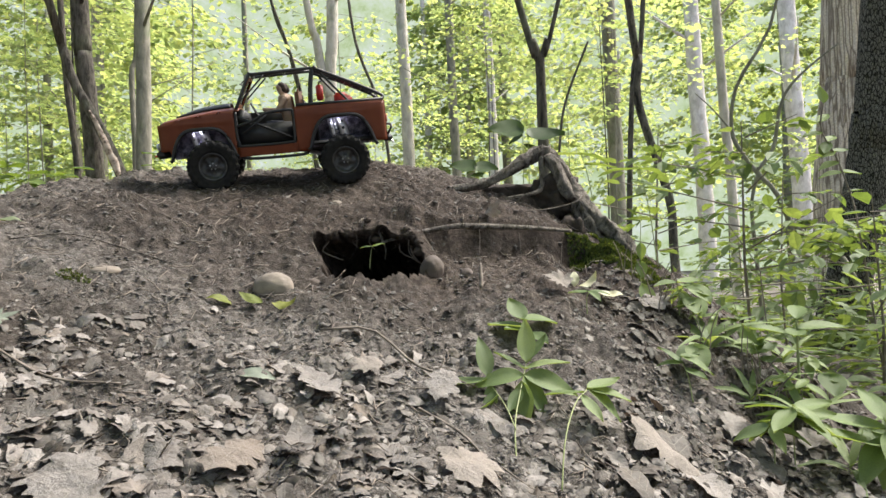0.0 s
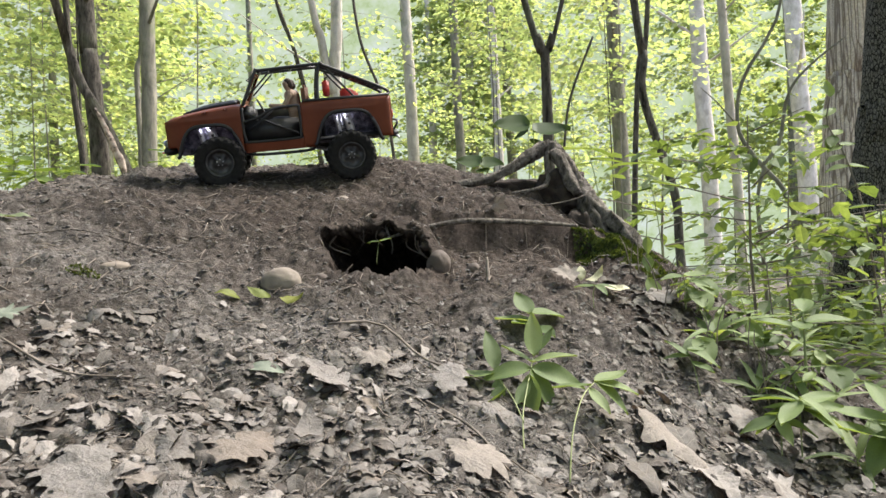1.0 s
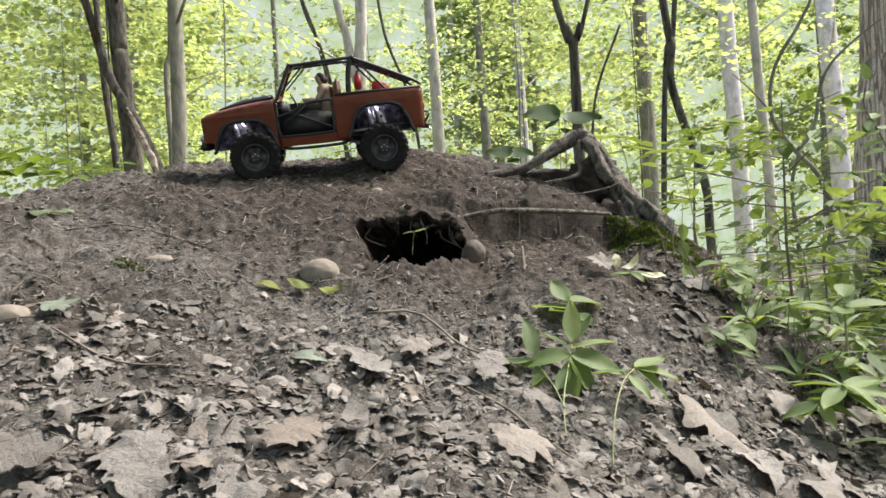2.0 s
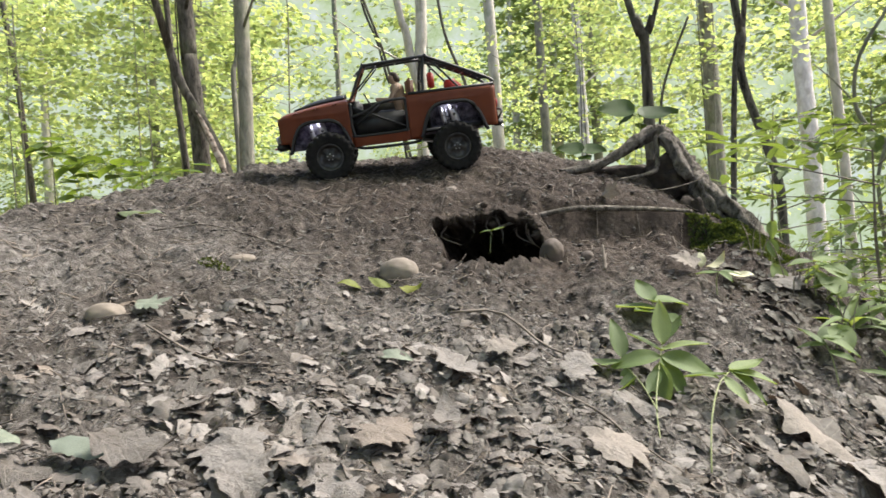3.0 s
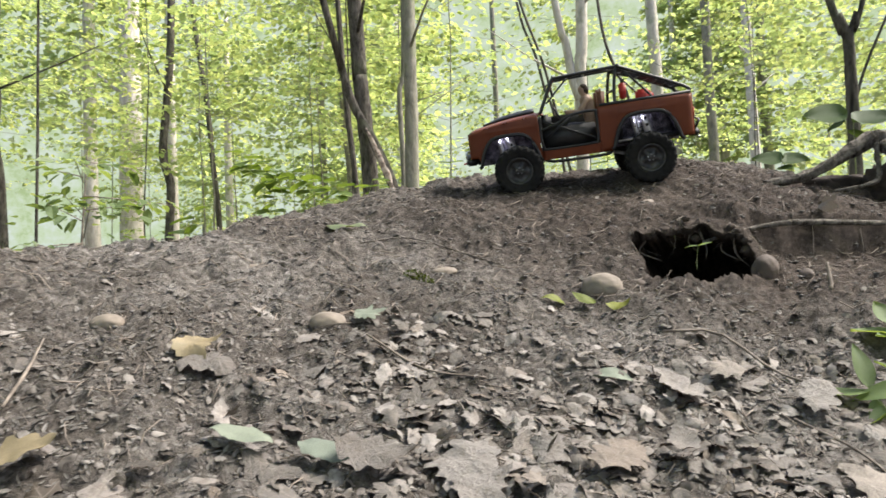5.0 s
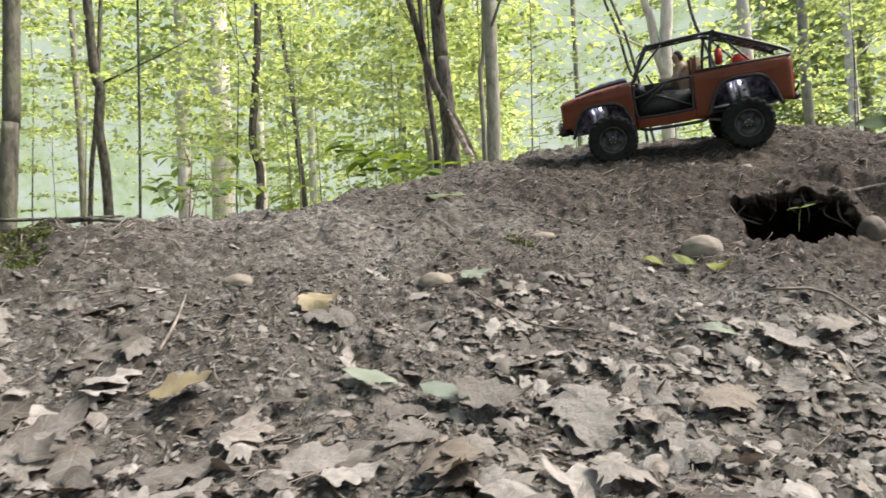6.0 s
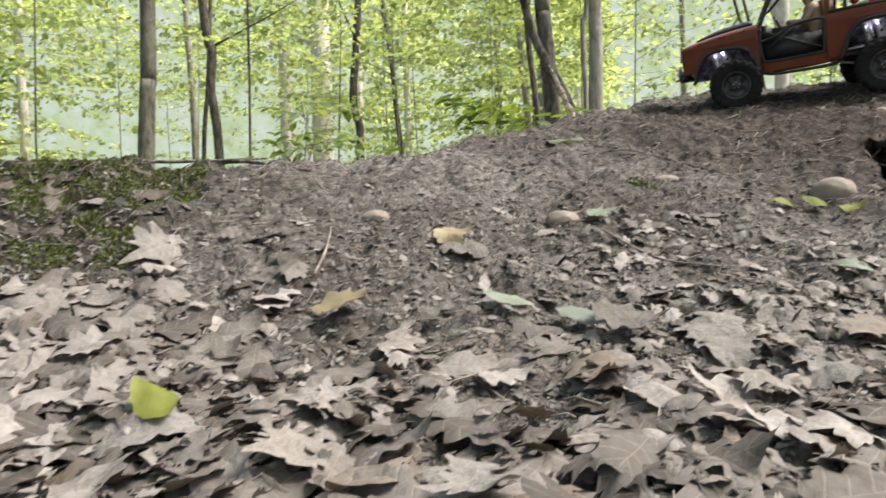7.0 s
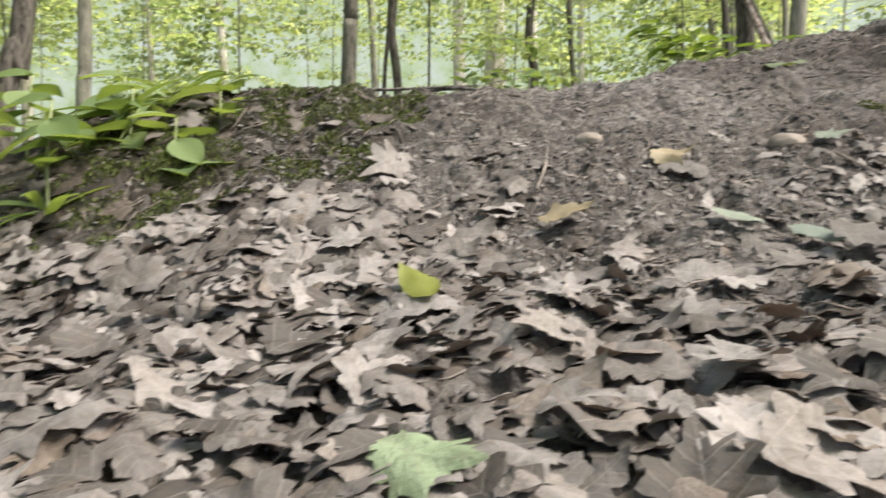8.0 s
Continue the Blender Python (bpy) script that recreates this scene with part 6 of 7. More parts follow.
def shrubs():
    """Low shrubs with flat tiers of broad leaves beside the mound."""
    made = []
    for n in range(4):
        nr = np.random.RandomState(400 + n)
        P, A, U, S, twigs = spray_leaves(nr, 0.25, 0.8, 13, (0.22, 0.6), 14, (0.045, 0.085), 0.06)
        v, f = leaf_cloud(P, A, U, S)
        me = bpy.data.meshes.new("foliage")
        me.from_pydata(v.tolist(), [], f.tolist())
        me.materials.append(BROAD)
        tv, tf = joined([tube(t, [0.003, 0.002, 0.001], 4, cap=False) for t in twigs] + [tube([(0, 0, -0.1), (0.02, 0, 0.4), (0, 0.02, 0.85)], [0.006, 0.005, 0.002], 6)])
        tm = bpy.data.meshes.new("stem")
        tm.from_pydata([tuple(p) for p in tv], [], tf)
        tm.materials.append(TWIG)
        made.append((me, tm))
    rng = random.Random(9)
    for k, (x, y) in enumerate(((0.98, 2.3), (1.25, 2.1), (1.3, 2.75), (1.65, 2.4), (0.9, 3.0), (1.75, 3.3), (2.3, 3.2), (1.5, 1.8), (2.6, 4.2), (1.8, 4.4), (-2.6, 2.4), (-3.2, 1.9), (-3.0, 3.3), (-3.9, 2.6), (-2.3, 3.6), (-3.4, 0.9), (-4.0, 0.2), (-4.4, 1.6), (-3.3, -0.2))):
        base = tagged(new("shrub"), "low shrub with flat tiers of light green leaves", "shrub", "shrubs beside the mound")
        s = rng.uniform(0.85, 1.15)
        base.matrix_world = Matrix.Translation((x, y, at_ground(x, y) - 0.03)) @ Matrix.Rotation(rng.uniform(0, 6.28), 4, "Z") @ Matrix.Diagonal((s, s, s, 1))
        me, tm = made[k % 4]
        child("stem", tm, base)
        child("foliage", me, base)


shrubs()


# ---- fallen leaves, crumbs of earth and twigs ----
def lobed_leaf(kind, seed, fine=True):
    """An old curled leaf of length 1: oak with round lobes, maple with pointed ones, or a plain oval blade."""
    rng = random.Random(seed)
    cup, roll, twist = rng.uniform(-0.8, 0.5), rng.uniform(-0.5, 0.5), rng.uniform(-0.5, 0.5)
    ph, curl = rng.uniform(0, 6), rng.choice((-0.2, -0.1, 0.08, 0.2))
    verts, faces = [], []

    def bend(x, y):
        r = math.hypot(x - 0.45, y)
        z = cup * y * y * 1.8 + roll * (x - 0.5) ** 2 * 1.4 + twist * y * (x - 0.4) * 0.8 + curl * max(0.0, r - 0.28) ** 2 * 9
        z += 0.022 * math.sin(11 * x + ph) * math.cos(9 * y + ph) + 0.016 * math.sin(21 * y + 7 * x + ph) + 0.04 * abs(y)
        return (x, y, z)

    if kind == "maple":
        n = 48 if fine else 24
        tips = [(0.0, 0.58), (0.5, 0.42), (-0.48, 0.43), (1.05, 0.52), (-1.02, 0.5), (1.55, 0.4), (-1.6, 0.4), (2.15, 0.38), (-2.1, 0.36)]
        half = rng.choice((1.0, 1.0, 0.55, 0.75))
        tips = [(a + rng.uniform(-0.12, 0.12), r * rng.uniform(0.8, 1.1)) for a, r in tips]
        for ring, k in ((0, 0.0), (1, 0.38), (2, 0.72), (3, 1.0)):
            for i in range(n if ring else 1):
                a = 2 * math.pi * i / n
                a = a - 2 * math.pi if a > math.pi else a
                r = 0.25 + 0.02 * math.sin(5 * a + ph)
                for ta, tr in tips:
                    w = abs(a - ta) / 0.36
                    if w < 1:
                        r = max(r, 0.2 + (tr - 0.2) * (1 - w) ** 0.85)
                if ring == 3:
                    r *= 1 + 0.1 * rng.uniform(-1, 1)
                r *= k if ring < 3 else 1
                verts.append(bend(0.4 + r * math.cos(a), r * math.sin(a) * (half if a > 0 else 1)))
        for i in range(n):
            j = (i + 1) % n
            faces.append((0, 1 + i, 1 + j))
            for q in (0, 1):
                faces.append((1 + q * n + i, 1 + (q + 1) * n + i, 1 + (q + 1) * n + j, 1 + q * n + j))
    else:
        n = 24 if fine else 13
        for i in range(n + 1):
            s = i / n
            if kind == "oak":
                w = 0.28 * math.sin(math.pi * min(1, s ** 0.75 * 1.02)) ** 0.7 * (0.62 + 0.85 * ((3.6 * s + ph) % 1.0) ** 0.8 * (1 - ((3.6 * s + ph) % 1.0) ** 5))
                w = max(w, 0.02)
            else:
                w = max(0.006, 0.24 * math.sin(math.pi * s ** 0.8) ** 0.85)
            for k in (-1, -0.5, 0, 0.5, 1):
                verts.append(bend(s + (0.08 * abs(k) if kind == "oak" else 0), k * w * (1 + 0.1 * rng.uniform(-1, 1))))
        for i in range(n):
            for k in range(4):
                a = i * 5 + k
                faces.append((a, a + 1, a + 6, a + 5))
    return verts, faces


def leaf_pose(x, y, turn, tip, lift, size):
    n = slope(x, y)
    q = Vector((0, 0, 1)).rotation_difference(n).to_matrix().to_4x4()
    return Matrix.Translation((x, y, at_ground(x, y) + lift)) @ q @ Matrix.Rotation(turn, 4, "Z") @ Matrix.Rotation(tip, 4, "Y") @ Matrix.Rotation(tip * 0.7, 4, "X") @ Matrix.Diagonal((size, size, size, 1))


def lay_out(me, flat):
    """UV from the flat blade, so that ribs follow it."""
    layer = me.uv_layers.new(name="blade")
    idx = np.empty(len(me.loops), np.int32)
    me.loops.foreach_get("vertex_index", idx)
    layer.data.foreach_set("uv", flat[idx].astype(np.float32).ravel())


def leaf_mesh(kind, seed, material):
    v, f = lobed_leaf(kind, seed)
    me = bpy.data.meshes.new("fallen_leaf")
    me.from_pydata([(p[0] - 0.45, p[1], p[2]) for p in v], [], f)
    me.materials.append(material)
    me.polygons.foreach_set("use_smooth", [True] * len(me.polygons))
    lay_out(me, np.array([(p[0], p[1]) for p in v]))
    return me


FALLEN = [(k, leaf_mesh(k, 10 + i, DRY_LEAF)) for i, k in enumerate(["oak"] * 6 + ["maple"] * 6 + ["oval"] * 3)]
WORDS = {"oak": "dry grey-brown lobed oak leaf lying on the earth", "maple": "dry curled grey-tan maple leaf lying on the earth", "oval": "dry brown oval leaf lying on the earth"}


def thick(x, y):
    """How thickly leaves lie: deep at the foot of the mound, thin on its bare top."""
    z = mound(x, y)
    d = np.maximum(0.75 * (1 - step(0.24, 0.42, z)), 1 - step(0.15, 0.6, y + 0.12 * value_noise(x, y, 0.35, 22)))
    d = d * (0.35 + 0.65 * step(-0.3, 0.4, value_noise(x, y, 0.25, 21)))
    bank = np.maximum(step(-1.27, -1.14, x + 0.08 * value_noise(x, y, 0.2, 23)), 1 - step(0.03, 0.12, y))
    return np.clip((d + 0.06) * (0.02 + 0.98 * bank), 0, 1)


def strew_leaves():
    rng = random.Random(31)
    n = 0
    while n < 290:
        x, y = rng.uniform(-1.5, 0.75), rng.uniform(-0.25, 1.25)
        if y > 1.1 or rng.random() > float(thick(np.array([x]), np.array([y]))[0]) or math.hypot(x + 0.2, y + 0.2) < 0.22:
            continue
        kind, me = FALLEN[rng.randrange(len(FALLEN))]
        ob = new("fallen_leaf", me)
        size = rng.uniform(0.045, 0.105) * (0.7 if kind == "oval" else 1)
        ob.matrix_world = leaf_pose(x, y, rng.uniform(0, 6.3), rng.gauss(0, 0.1), rng.uniform(-0.004, 0.008) if y > 0.55 else rng.uniform(0.004, 0.016), size)
        tagged(ob, WORDS[kind], "leaf", "fallen leaves on the mound")
        n += 1


strew_leaves()


def strew_foot():
    """Larger leaves lying flat on the earth at the mound's foot."""
    rng = random.Random(33)
    for k in range(26):
        x, y = rng.uniform(-0.75, 0.45), 0.68 + 0.42 * rng.random() ** 1.5
        kind, me = FALLEN[rng.randrange(12)]
        ob = new("fallen_leaf", me)
        ob.matrix_world = leaf_pose(x, y, rng.uniform(0, 6.3), rng.gauss(0, 0.09), rng.uniform(0.001, 0.009), rng.uniform(0.05, 0.095))
        tagged(ob, WORDS[kind], "leaf", "fallen leaves on the mound")


strew_foot()


def one_leaf(x, y, kind, seed, size, turn, tip, material, label, lift=0.012):
    ob = new("fallen_leaf", leaf_mesh(kind, seed, material))
    ob.matrix_world = leaf_pose(x, y, radians(turn), radians(tip), lift, size)
    tagged(ob, label, "leaf", "fallen leaves on the mound")


one_leaf(-0.645, 1.035, "maple", 61, 0.07, 30, -18, PALE_GREEN, "fresh pale green maple leaf leaning on a pebble", 0.018)
one_leaf(-0.82, 0.84, "maple", 162, 0.1, 20, -12, YELLOW_LEAF, "curled yellow-brown leaf on crumbled earth", 0.02)
one_leaf(-0.79, 0.81, "oak", 63, 0.095, 10, 4, DRY_LEAF, "dry grey lobed leaf under a yellow one")
one_leaf(-0.645, 0.693, "oval", 64, 0.085, 190, 5, PALE_GREEN, "long pale green leaf lying on the earth", 0.02)
one_leaf(-0.554, 0.718, "oval", 65, 0.075, 0, 5, PALE_GREEN, "long pale green leaf lying on the earth", 0.02)
one_leaf(0.3, 1.03, "oak", 66, 0.14, -28, 8, TAN_LEAF, "long pale dry oak leaf at the foot of the plants", 0.026)
one_leaf(-0.842, 1.358, "oval", 166, 0.095, 5, -4, DIM_GREEN, "fresh green leaf lying on bare earth", 0.012)
one_leaf(0.29, 1.45, "oval", 67, 0.05, 40, -30, CREAM_LEAF, "fallen cream-yellow oval leaf", 0.02)
one_leaf(0.325, 1.43, "oval", 68, 0.055, 10, -12, CREAM_LEAF, "fallen cream-yellow oval leaf", 0.015)
one_leaf(0.265, 1.46, "oval", 69, 0.04, 100, -30, CREAM_LEAF, "fallen cream-yellow oval leaf", 0.02)
one_leaf(0.225, 1.4, "maple", 70, 0.075, 150, -5, TAN_LEAF, "dry tan curled maple leaf", 0.02)
one_leaf(0.117, 1.66, "maple", 71, 0.065, 80, -60, TAN_LEAF, "dry grey leaf standing on edge by the root", 0.03)
one_leaf(-0.545, 0.035, "maple", 72, 0.1, 20, -6, FRESH_LEAF, "large fresh pale green leaf on brown leaves", 0.03)
one_leaf(-0.785, 0.255, "oval", 173, 0.08, 165, -3, LIME_LEAF, "yellow-green leaf on the leaf litter", 0.036)
one_leaf(-0.825, 0.555, "oak", 74, 0.085, 30, -14, YELLOW_LEAF, "curled tan leaf on crumbled earth", 0.02)
one_leaf(-0.33, 1.245, "oval", 75, 0.045, 170, -8, LIME_LEAF, "yellow-green seedling leaf below a stone", 0.014)
one_leaf(-0.275, 1.25, "oval", 76, 0.045, 10, -8, LIME_LEAF, "yellow-green seedling leaf below a stone", 0.014)
one_leaf(-0.38, 1.24, "oval", 77, 0.045, 200, -6, LIME_LEAF, "yellow-green seedling leaf below a stone", 0.012)
one_leaf(-0.265, 1.0, "oval", 78, 0.055, 5, -6, PALE_GREEN, "narrow pale green leaf on the earth", 0.01)
one_leaf(-0.08, 1.06, "oval", 79, 0.06, 60, -10, DRY_LEAF, "dry tan oval leaf on the earth", 0.01)
one_leaf(0.026, 0.861, "maple", 181, 0.125, 20, 0, TAN_LEAF, "broad dry tan oak leaf lying flat", 0.014)
one_leaf(-0.396, 0.75, "maple", 182, 0.12, 200, 4, DRY_LEAF, "large dry grey maple leaf with curled edges", 0.02)
one_leaf(-0.312, 0.795, "maple", 183, 0.075, 120, -6, DRY_LEAF, "dry grey maple leaf on the leaf litter", 0.018)
one_leaf(-0.236, 0.79, "oak", 184, 0.1, 70, 5, DRY_LEAF, "dry pale lobed oak leaf on the leaf litter", 0.018)
one_leaf(-0.171, 0.833, "oval", 185, 0.07, 100, -8, DRY_LEAF, "dry tan oval leaf on the leaf litter", 0.015)
one_leaf(-0.113, 1.057, "maple", 186, 0.075, 160, 2, TAN_LEAF, "dry tan leaf on crumbled earth", 0.012)
one_leaf(-0.006, 1.03, "oak", 187, 0.085, 80, -8, DRY_LEAF, "dry grey leaf lying on crumbled earth", 0.018)
one_leaf(-0.171, 0.993, "oak", 188, 0.09, 140, 3, DRY_LEAF, "dry pale leaf on crumbled earth", 0.012)
one_leaf(-0.498, 0.714, "oak", 189, 0.1, 0, 4, DRY_LEAF, "dry pale lobed oak leaf lying flat", 0.016)
one_leaf(-0.372, 0.714, "maple", 190, 0.1, 45, 2, DRY_LEAF, "dry grey maple leaf lying flat", 0.016)
one_leaf(-0.62, 0.266, "maple", 191, 0.1, 250, -5, DRY_LEAF, "dry tan maple leaf with curled edges", 0.024)
one_leaf(-0.81, 0.259, "oak", 192, 0.12, 330, 0, DRY_LEAF, "long pale lobed oak leaf on the leaf litter", 0.024)
one_leaf(-0.44, 0.261, "maple", 193, 0.1, 160, 4, DRY_LEAF, "dry grey maple leaf lying flat", 0.022)
one_leaf(-0.765, 0.231, "oak", 194, 0.11, 220, 5, DRY_LEAF, "large dry oak leaf on the leaf litter", 0.03)


def litter(name, count, box, sizes, kinds, material, label, density, seed, lift=(0.002, 0.014), tilt=0.35, fine=False):
    rng = random.Random(seed)
    shapes = [np.array(lobed_leaf(k, seed + i, fine)[0]) - (0.45, 0, 0) for i, k in enumerate(kinds)]
    fcs = [lobed_leaf(k, seed + i, fine)[1] for i, k in enumerate(kinds)]
    nr = np.random.RandomState(seed)
    x, y = nr.uniform(box[0], box[1], count * 6), nr.uniform(box[2], box[3], count * 6)
    keep = (nr.uniform(0, 1, len(x)) < density(x, y)) & off_burrow(x, y)
    x, y = x[keep][:count], y[keep][:count]
    e = 0.045
    z = lie(x, y) if sizes[1] < 0.03 else (lie(x, y) + lie(x + 0.02, y) + lie(x - 0.02, y) + lie(x, y + 0.02) + lie(x, y - 0.02)) / 5
    nrm = np.stack([lie(x - e, y) - lie(x + e, y), lie(x, y - e) - lie(x, y + e), np.full(len(x), 2 * e)], -1)
    verts, faces, flat = [], [], []
    for i in range(len(x)):
        k = rng.randrange(len(shapes))
        q = Vector((0, 0, 1)).rotation_difference(Vector(nrm[i])).to_matrix() @ Matrix.Rotation(rng.uniform(0, 6.3), 3, "Z") @ Euler((rng.gauss(0, tilt), rng.gauss(0, tilt), 0)).to_matrix()
        s = rng.uniform(*sizes)
        p = shapes[k] @ (np.array(q).T * s) + (x[i], y[i], z[i] + rng.uniform(*lift))
        n = len(verts)
        verts.extend(p.tolist())
        flat.append(shapes[k][:, :2] + (0.45, 0))
        faces.extend(tuple(j + n for j in f) for f in fcs[k])
    ob = tagged(link_mesh(name, verts, faces, material), label, "leaf litter", kind="stuff")
    lay_out(ob.data, np.concatenate(flat))


# dark layer added for shade between the leaves and on the bank
litter("damp_litter", 1500, (-1.9, 0.5, -0.4, 0.7), (0.04, 0.1), ["oak", "maple", "oak"], SHADE_DEBRIS_LEAF, "dark brown leaves added under the dry ones as gap shade", lambda x, y: np.clip(thick(x, y) + 0.9 * (1 - step(-1.35, -1.15, x)), 0, 1), 48, (-0.002, 0.004), 0.08)
litter("leaf_litter", 1450, (-2.0, 1.0, -0.4, 1.2), (0.03, 0.085), ["oak", "maple", "oak", "maple", "oval"], DRY_BITS, "dry grey-brown leaves half sunk in the earth", lambda x, y: thick(x, y) ** 1.3, 41, (-0.006, 0.006), 0.1, True)
litter("leaf_litter", 1500, (-1.6, 0.4, -0.4, 0.62), (0.055, 0.115), ["oak", "maple", "oak", "maple", "maple", "oak"], DRY_BITS, "thick layer of dry oak and maple leaves", lambda x, y: thick(x, y), 45, (0.002, 0.02), 0.17, True)
litter("leaf_litter", 2200, (-1.6, 0.4, -0.4, 0.75), (0.018, 0.05), ["oak", "maple", "oval", "maple"], DRY_BITS, "broken dry leaves between whole ones", lambda x, y: thick(x, y), 47, (0.0, 0.022), 0.3)
litter("leaf_litter", 8000, (-6.0, 5.0, -6.0, 3.6), (0.05, 0.11), ["oak", "maple", "oval"], DRY_BITS, "dry leaves strewn over the forest floor", lambda x, y: np.clip(np.hypot(x + 0.4, y - 0.2) / 1.6 - 0.55, 0, 1) * np.where((x > -2.1) & (x < -1.1) & (y > 0.05) & (y < 1.2), 0.04, 1.0) * np.where((x > -1.2) & (x < 0.4) & (y > 1.1), 0.0, 1.0) * (1 - step(0.5, 0.7, mound(x, y))) * np.clip(2.6 - np.hypot(x + 0.5, y + 0.5) / 2.8, 0, 1), 46, (-0.004, 0.02), 0.2)
litter("leaf_litter", 1500, (-0.95, 0.6, 0.66, 1.3), (0.012, 0.045), ["oak", "maple", "oak", "oval"], DRY_BITS, "torn dry leaves trodden into the earth", lambda x, y: (0.15 + 0.85 * step(-0.1, 0.4, value_noise(x, y, 0.2, 26))) * step(-0.75, -0.45, x) * (1 - step(1.05, 1.25, y)), 49, (-0.001, 0.008), 0.34)
litter("damp_litter", 420, (0.2, 0.75, 1.05, 1.62), (0.015, 0.05), ["oak", "maple", "oval"], SHADE_DEBRIS_LEAF, "dark broken leaves below the plants on the rim", lambda x, y: step(0.24, 0.4, x), 50, (-0.002, 0.008), 0.3)
litter("leaf_scraps", 6500, (-1.9, 0.8, 0.2, 2.3), (0.006, 0.026), ["oval", "maple", "oak", "oval"], LEAF_MOULD, "small torn scraps of dry leaves on the earth", lambda x, y: (0.06 + 0.75 * (1 - step(0.44, 0.62, mound(x, y)))) * (0.25 + 0.75 * step(0.35, 0.75, np.hypot((x - 0.0) * 0.75, y - 1.8))), 42, (-0.001, 0.004), 0.28)


def crumbs(count, seed):
    nr = np.random.RandomState(seed)
    x, y = nr.uniform(-1.9, 0.9, count), nr.uniform(0.0, 2.3, count)
    keep = ((x - BURROW[0]) / 0.12) ** 2 + ((y - BURROW[1]) / 0.095) ** 2 > 1
    x, y = x[keep], y[keep]
    n = len(x)
    s = 0.0016 + 0.0055 * nr.uniform(0, 1, n) ** 5
    z = lie(x, y) + s * 0.1
    octa = np.array([(1, 0, 0), (0, 1, 0), (-1, 0, 0), (0, -1, 0), (0.1, 0, 0.75), (0, 0.1, -0.75)], float)
    tri = np.array([(0, 1, 4), (1, 2, 4), (2, 3, 4), (3, 0, 4), (1, 0, 5), (2, 1, 5), (3, 2, 5), (0, 3, 5)])
    v = octa[None] * (1, 1, 0.6) * (1 + nr.uniform(-0.5, 0.5, (n, 6, 3)))
    a = nr.uniform(0, 6.3, n)
    c, sn = np.cos(a)[:, None], np.sin(a)[:, None]
    v = np.stack([v[..., 0] * c - v[..., 1] * sn, v[..., 0] * sn + v[..., 1] * c, v[..., 2]], -1) * s[:, None, None]
    v += np.stack([x, y, z], -1)[:, None]
    f = (tri[None] + (np.arange(n) * 6)[:, None, None]).reshape(-1, 3)
    tagged(link_mesh("earth_crumbs", v.reshape(-1, 3), f, CRUMB), "loose crumbs of grey-brown earth on the mound", "earth", kind="stuff")


crumbs(36000, 51)


FLAKE = np.array([(0, 0.02, 0), (0.3, 0.17, 0.05), (0.75, 0.12, 0.02), (1, -0.03, -0.03), (0.6, -0.2, 0.04), (0.2, -0.14, 0.0)])


def flakes(count, seed):
    """Thin crumbled flakes of leaf and soil, lying flat or a little lifted."""
    nr = np.random.RandomState(seed)
    x, y = nr.uniform(-1.6, 0.6, count), 0.35 + 1.75 * nr.uniform(0, 1, count) ** 1.25
    keep = off_burrow(x, y) & (nr.uniform(0, 1, count) < (0.3 + 0.7 * step(0.35, 0.8, np.hypot(x * 0.75, y - 1.85))) * (0.45 + 0.55 * (1 - step(0.5, 0.66, mound(x, y)))))
    x, y = x[keep], y[keep]
    n, e = len(x), 0.012
    nrm = np.stack([lie(x - e, y) - lie(x + e, y), lie(x, y - e) - lie(x, y + e), np.full(n, 2 * e)], -1)
    nrm /= np.linalg.norm(nrm, axis=1)[:, None]
    a = nr.uniform(0, 6.283, n)
    along = np.stack([np.cos(a), np.sin(a), np.zeros(n)], -1)
    along -= nrm * np.sum(along * nrm, axis=1)[:, None]
    along += nrm * nr.normal(0.08, 0.22, n)[:, None]
    v, f = leaf_cloud(np.stack([x, y, lie(x, y) + 0.0008], -1), along, nrm + nr.normal(0, 0.25, (n, 3)), 0.0035 + 0.011 * nr.uniform(0, 1, n) ** 2, FLAKE, LEAF6_FACES)
    tagged(link_mesh("leaf_flakes", v, f, FLAKE_MOULD, smooth=False), "fine crumbled flakes of dry leaf on the earth", "leaf litter", kind="stuff")


flakes(80000, 53)


def straws(count, seed):
    rng = random.Random(seed)
    pieces = []
    for i in range(count):
        x, y = rng.uniform(-1.7, 0.75), rng.uniform(0.1, 2.2)
        if not off_burrow(x, y):
            continue
        a, ln = rng.uniform(0, 6.3), rng.uniform(0.01, 0.05)
        p0, p2 = (x, y), (x + ln * math.cos(a), y + ln * math.sin(a))
        m = ((p0[0] + p2[0]) / 2 + rng.uniform(-1, 1) * ln * 0.15, (p0[1] + p2[1]) / 2 + rng.uniform(-1, 1) * ln * 0.15)
        pts = [(q[0], q[1], at_ground(*q) + rng.uniform(0.002, 0.008)) for q in (p0, m, p2)]
        r = rng.uniform(0.0004, 0.0011)
        pieces.append(tube(pts, [r, r, r * 0.7], 4))
    v, f = joined(pieces)
    tagged(link_mesh("rootlets", v, f, TWIG), "fine dry rootlets and straws on the earth", "rootlet", kind="stuff")


straws(3600, 52)


def twig(points, r, label, seed):
    pts = [(x, y, at_ground(x, y) + h) for x, y, h in points]
    rod("twig", pts, [r, r, r * 0.6], ROOT if "root" in label else TWIG, label, "twig", "twigs on the mound", n=12, sides=6, seed=seed)


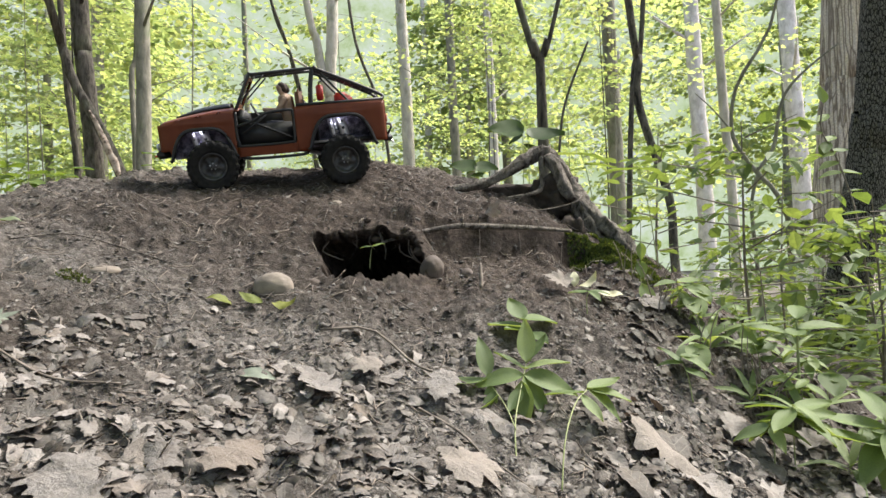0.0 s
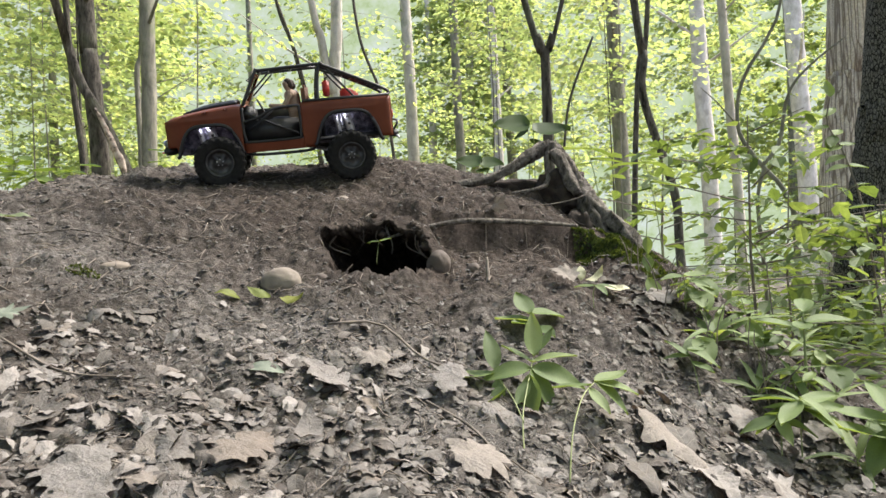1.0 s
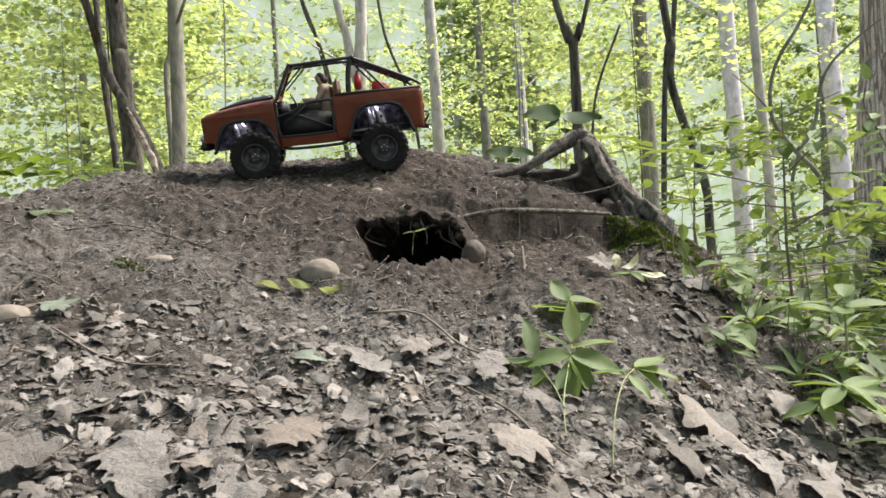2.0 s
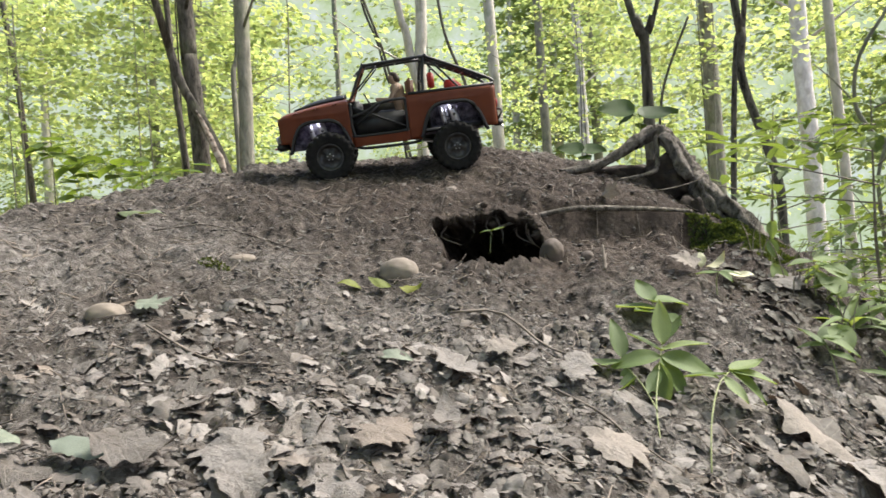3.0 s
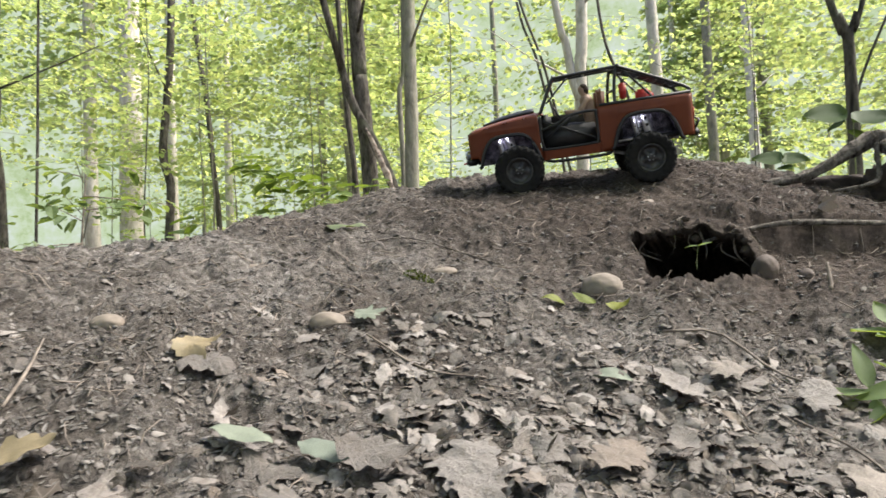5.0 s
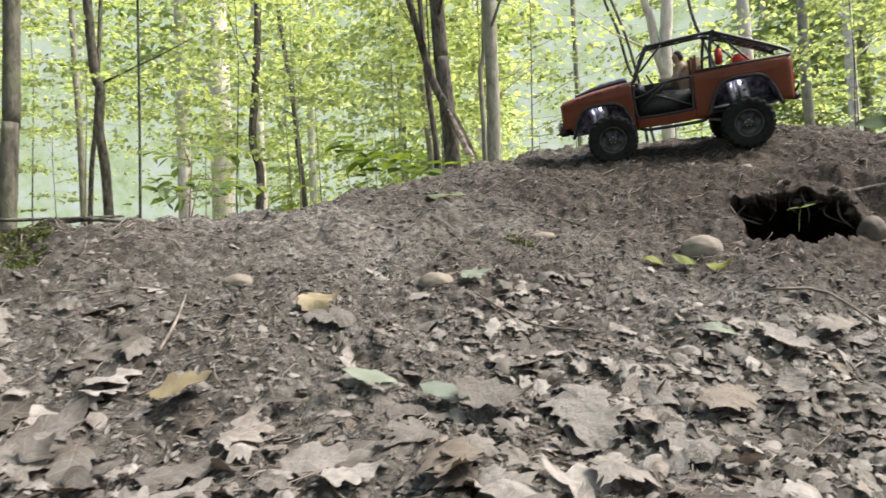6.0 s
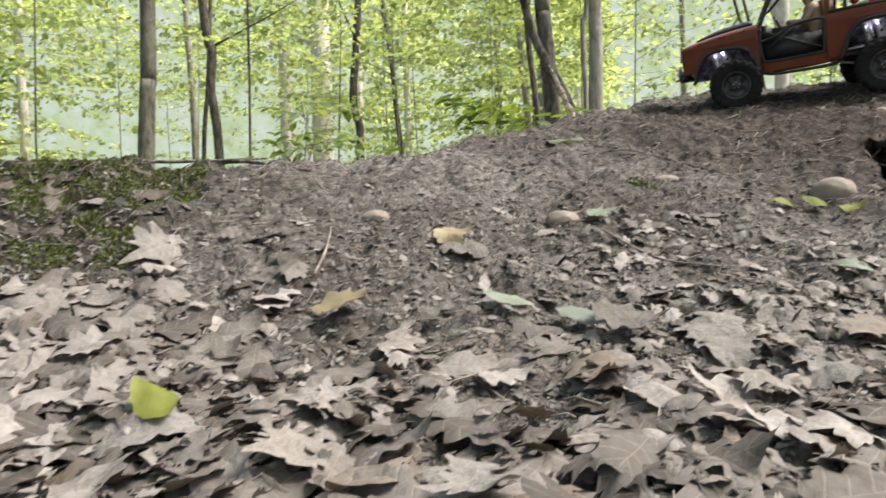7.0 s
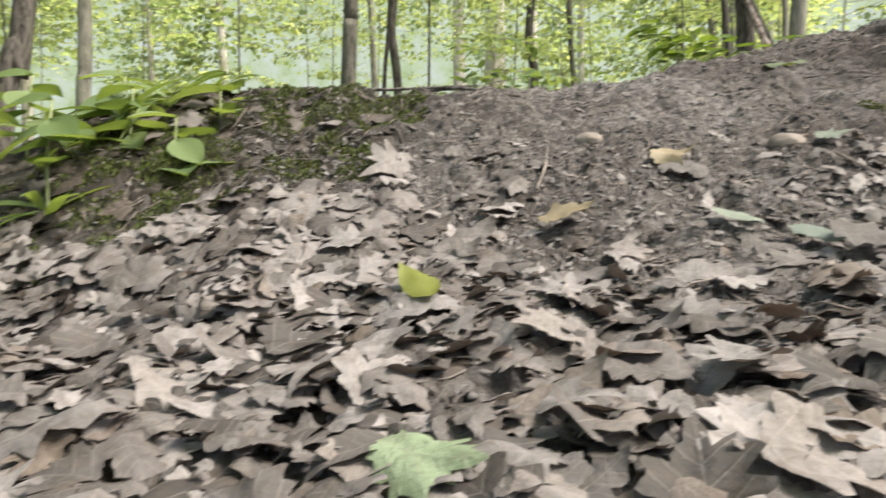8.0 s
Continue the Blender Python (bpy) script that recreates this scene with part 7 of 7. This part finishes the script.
twig([(-0.2, 1.17, 0.01), (-0.12, 1.19, 0.018), (-0.05, 1.12, 0.012), (0.0, 1.08, 0.008), (0.07, 1.06, 0.01)], 0.0022, "thin crooked grey twig on the earth", 1)
twig([(-0.78, 1.3, 0.006), (-0.7, 1.36, 0.01), (-0.6, 1.38, 0.004), (-0.5, 1.36, 0.008)], 0.0016, "thin dark root on the mound", 2)
twig([(-0.04, 1.0, 0.01), (0.02, 0.93, 0.012), (0.06, 0.86, 0.01)], 0.0018, "thin pale straw across the leaves", 3)
twig([(0.073, 1.39, 0.004), (0.074, 1.405, 0.02), (0.074, 1.42, 0.034)], 0.004, "short pale stick standing in the earth", 4)
twig([(-0.92, 0.62, 0.012), (-0.95, 0.68, 0.016), (-1.0, 0.75, 0.02)], 0.0022, "thin pale twig on the leaves", 5)
twig([(-0.62, 0.98, 0.008), (-0.52, 0.95, 0.01), (-0.43, 0.96, 0.008)], 0.0018, "thin dark twig on the earth", 6)
twig([(-1.75, 0.95, 0.02), (-1.55, 0.9, 0.03), (-1.35, 0.86, 0.02), (-1.2, 0.92, 0.02)], 0.005, "grey root lying along the mound's rim", 7)
twig([(-1.6, 0.72, 0.02), (-1.45, 0.8, 0.025), (-1.3, 0.9, 0.02)], 0.004, "grey root lying along the mound's rim", 8)


def moss_patch(cx, cy, rx, ry, count, seed, label, material=MOSS):
    nr = np.random.RandomState(seed)
    a, r = nr.uniform(0, 6.3, count), np.sqrt(nr.uniform(0, 1, count))
    x, y = cx + rx * r * np.cos(a), cy + ry * r * np.sin(a)
    keep = value_noise(x, y, 0.04, seed) > -0.35 + r[: len(x)] * 0.5
    x, y = x[keep], y[keep]
    n = len(x)
    place = np.stack([x, y, lie(x, y) - 0.001], -1)
    along = np.stack([nr.normal(0, 0.5, n), nr.normal(0, 0.5, n), np.ones(n)], -1)
    up = nr.normal(0, 1, (n, 3))
    v, f = leaf_cloud(place, along, up, nr.uniform(0.003, 0.008, n) * (1.4 if material is BRIGHT_MOSS else 1))
    tagged(link_mesh("moss", v, f, material), label, "moss", kind="stuff")


moss_patch(0.4, 1.73, 0.1, 0.14, 17000, 61, "bright green moss cushion below the root arch", BRIGHT_MOSS)
moss_patch(0.47, 1.66, 0.06, 0.12, 5000, 62, "bright green moss cushion on the mound's edge", BRIGHT_MOSS)
moss_patch(0.44, 1.745, 0.1, 0.07, 14000, 66, "bright green moss hanging over the ledge's end", BRIGHT_MOSS)
moss_patch(-0.645, 1.2, 0.06, 0.06, 1600, 63, "thin patch of olive moss on bare earth")
moss_patch(-1.5, 0.47, 0.33, 0.36, 60000, 64, "dark green moss on the mound's shoulder")
moss_patch(-1.52, 0.12, 0.26, 0.26, 18000, 67, "dark green moss on the bank of the mound")
moss_patch(-0.95, 2.05, 0.12, 0.12, 3000, 65, "green moss at the foot of the trees")


def hanging_rootlets():
    rng = random.Random(15)
    for k in range(26):
        x = BURROW[0] + rng.uniform(-0.1, 0.1)
        deep = rng.choice((0.0, 0.0, 0.02, 0.045))
        y = BURROW[1] + 0.085 * math.sqrt(max(0.05, 1 - ((x - BURROW[0]) / 0.115) ** 2)) + 0.012
        z, ln = at_ground(x, y + 0.02) - 0.008, rng.uniform(0.02, 0.085)
        w = rng.choice((0.0008, 0.0012, 0.0016, 0.003))
        rod("rootlet", [(x, y + 0.01, z), (x + rng.uniform(-0.012, 0.012), y - 0.006 + deep, z - ln * 0.35), (x + rng.uniform(-0.02, 0.02), y + deep, z - ln * 0.7), (x + rng.uniform(-0.03, 0.03), y + deep, z - ln)], [w, w * 0.8, w * 0.4], TWIG if k % 3 else ROOT,
            "thin bare rootlet hanging in the burrow's mouth", "rootlet", "rootlets in the burrow", n=10, sides=5, seed=k, lumps=0.2)


hanging_rootlets()


def burrow_clods():
    """Lumps of earth sticking in the burrow's mouth."""
    rng = random.Random(19)
    for k in range(9):
        a = rng.uniform(0.1, 3.04)
        x, y = BURROW[0] + 0.1 * math.cos(a), BURROW[1] + 0.02 + 0.075 * math.sin(a)
        r = rng.uniform(0.005, 0.012)
        bm = bmesh.new()
        bmesh.ops.create_icosphere(bm, subdivisions=3, radius=1)
        for v in bm.verts:
            q = 1 + 0.4 * noise.fractal(v.co * 2.2 + Vector((k * 5.1, 0, 0)), 0.8, 2.1, 5)
            v.co = Vector((v.co.x * r * 1.3 * q, v.co.y * r * q, v.co.z * r * q))
        me = bpy.data.meshes.new("earth_clod")
        bm.to_mesh(me), bm.free()
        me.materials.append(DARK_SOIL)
        me.polygons.foreach_set("use_smooth", [True] * len(me.polygons))
        ob = new("earth_clod", me)
        ob.location = (x, y, at_ground(x, y + 0.03) - rng.uniform(0.012, 0.05))
        tagged(ob, "damp dark clod of earth in the burrow's wall", "earth clod", "clods in the burrow")


burrow_clods()
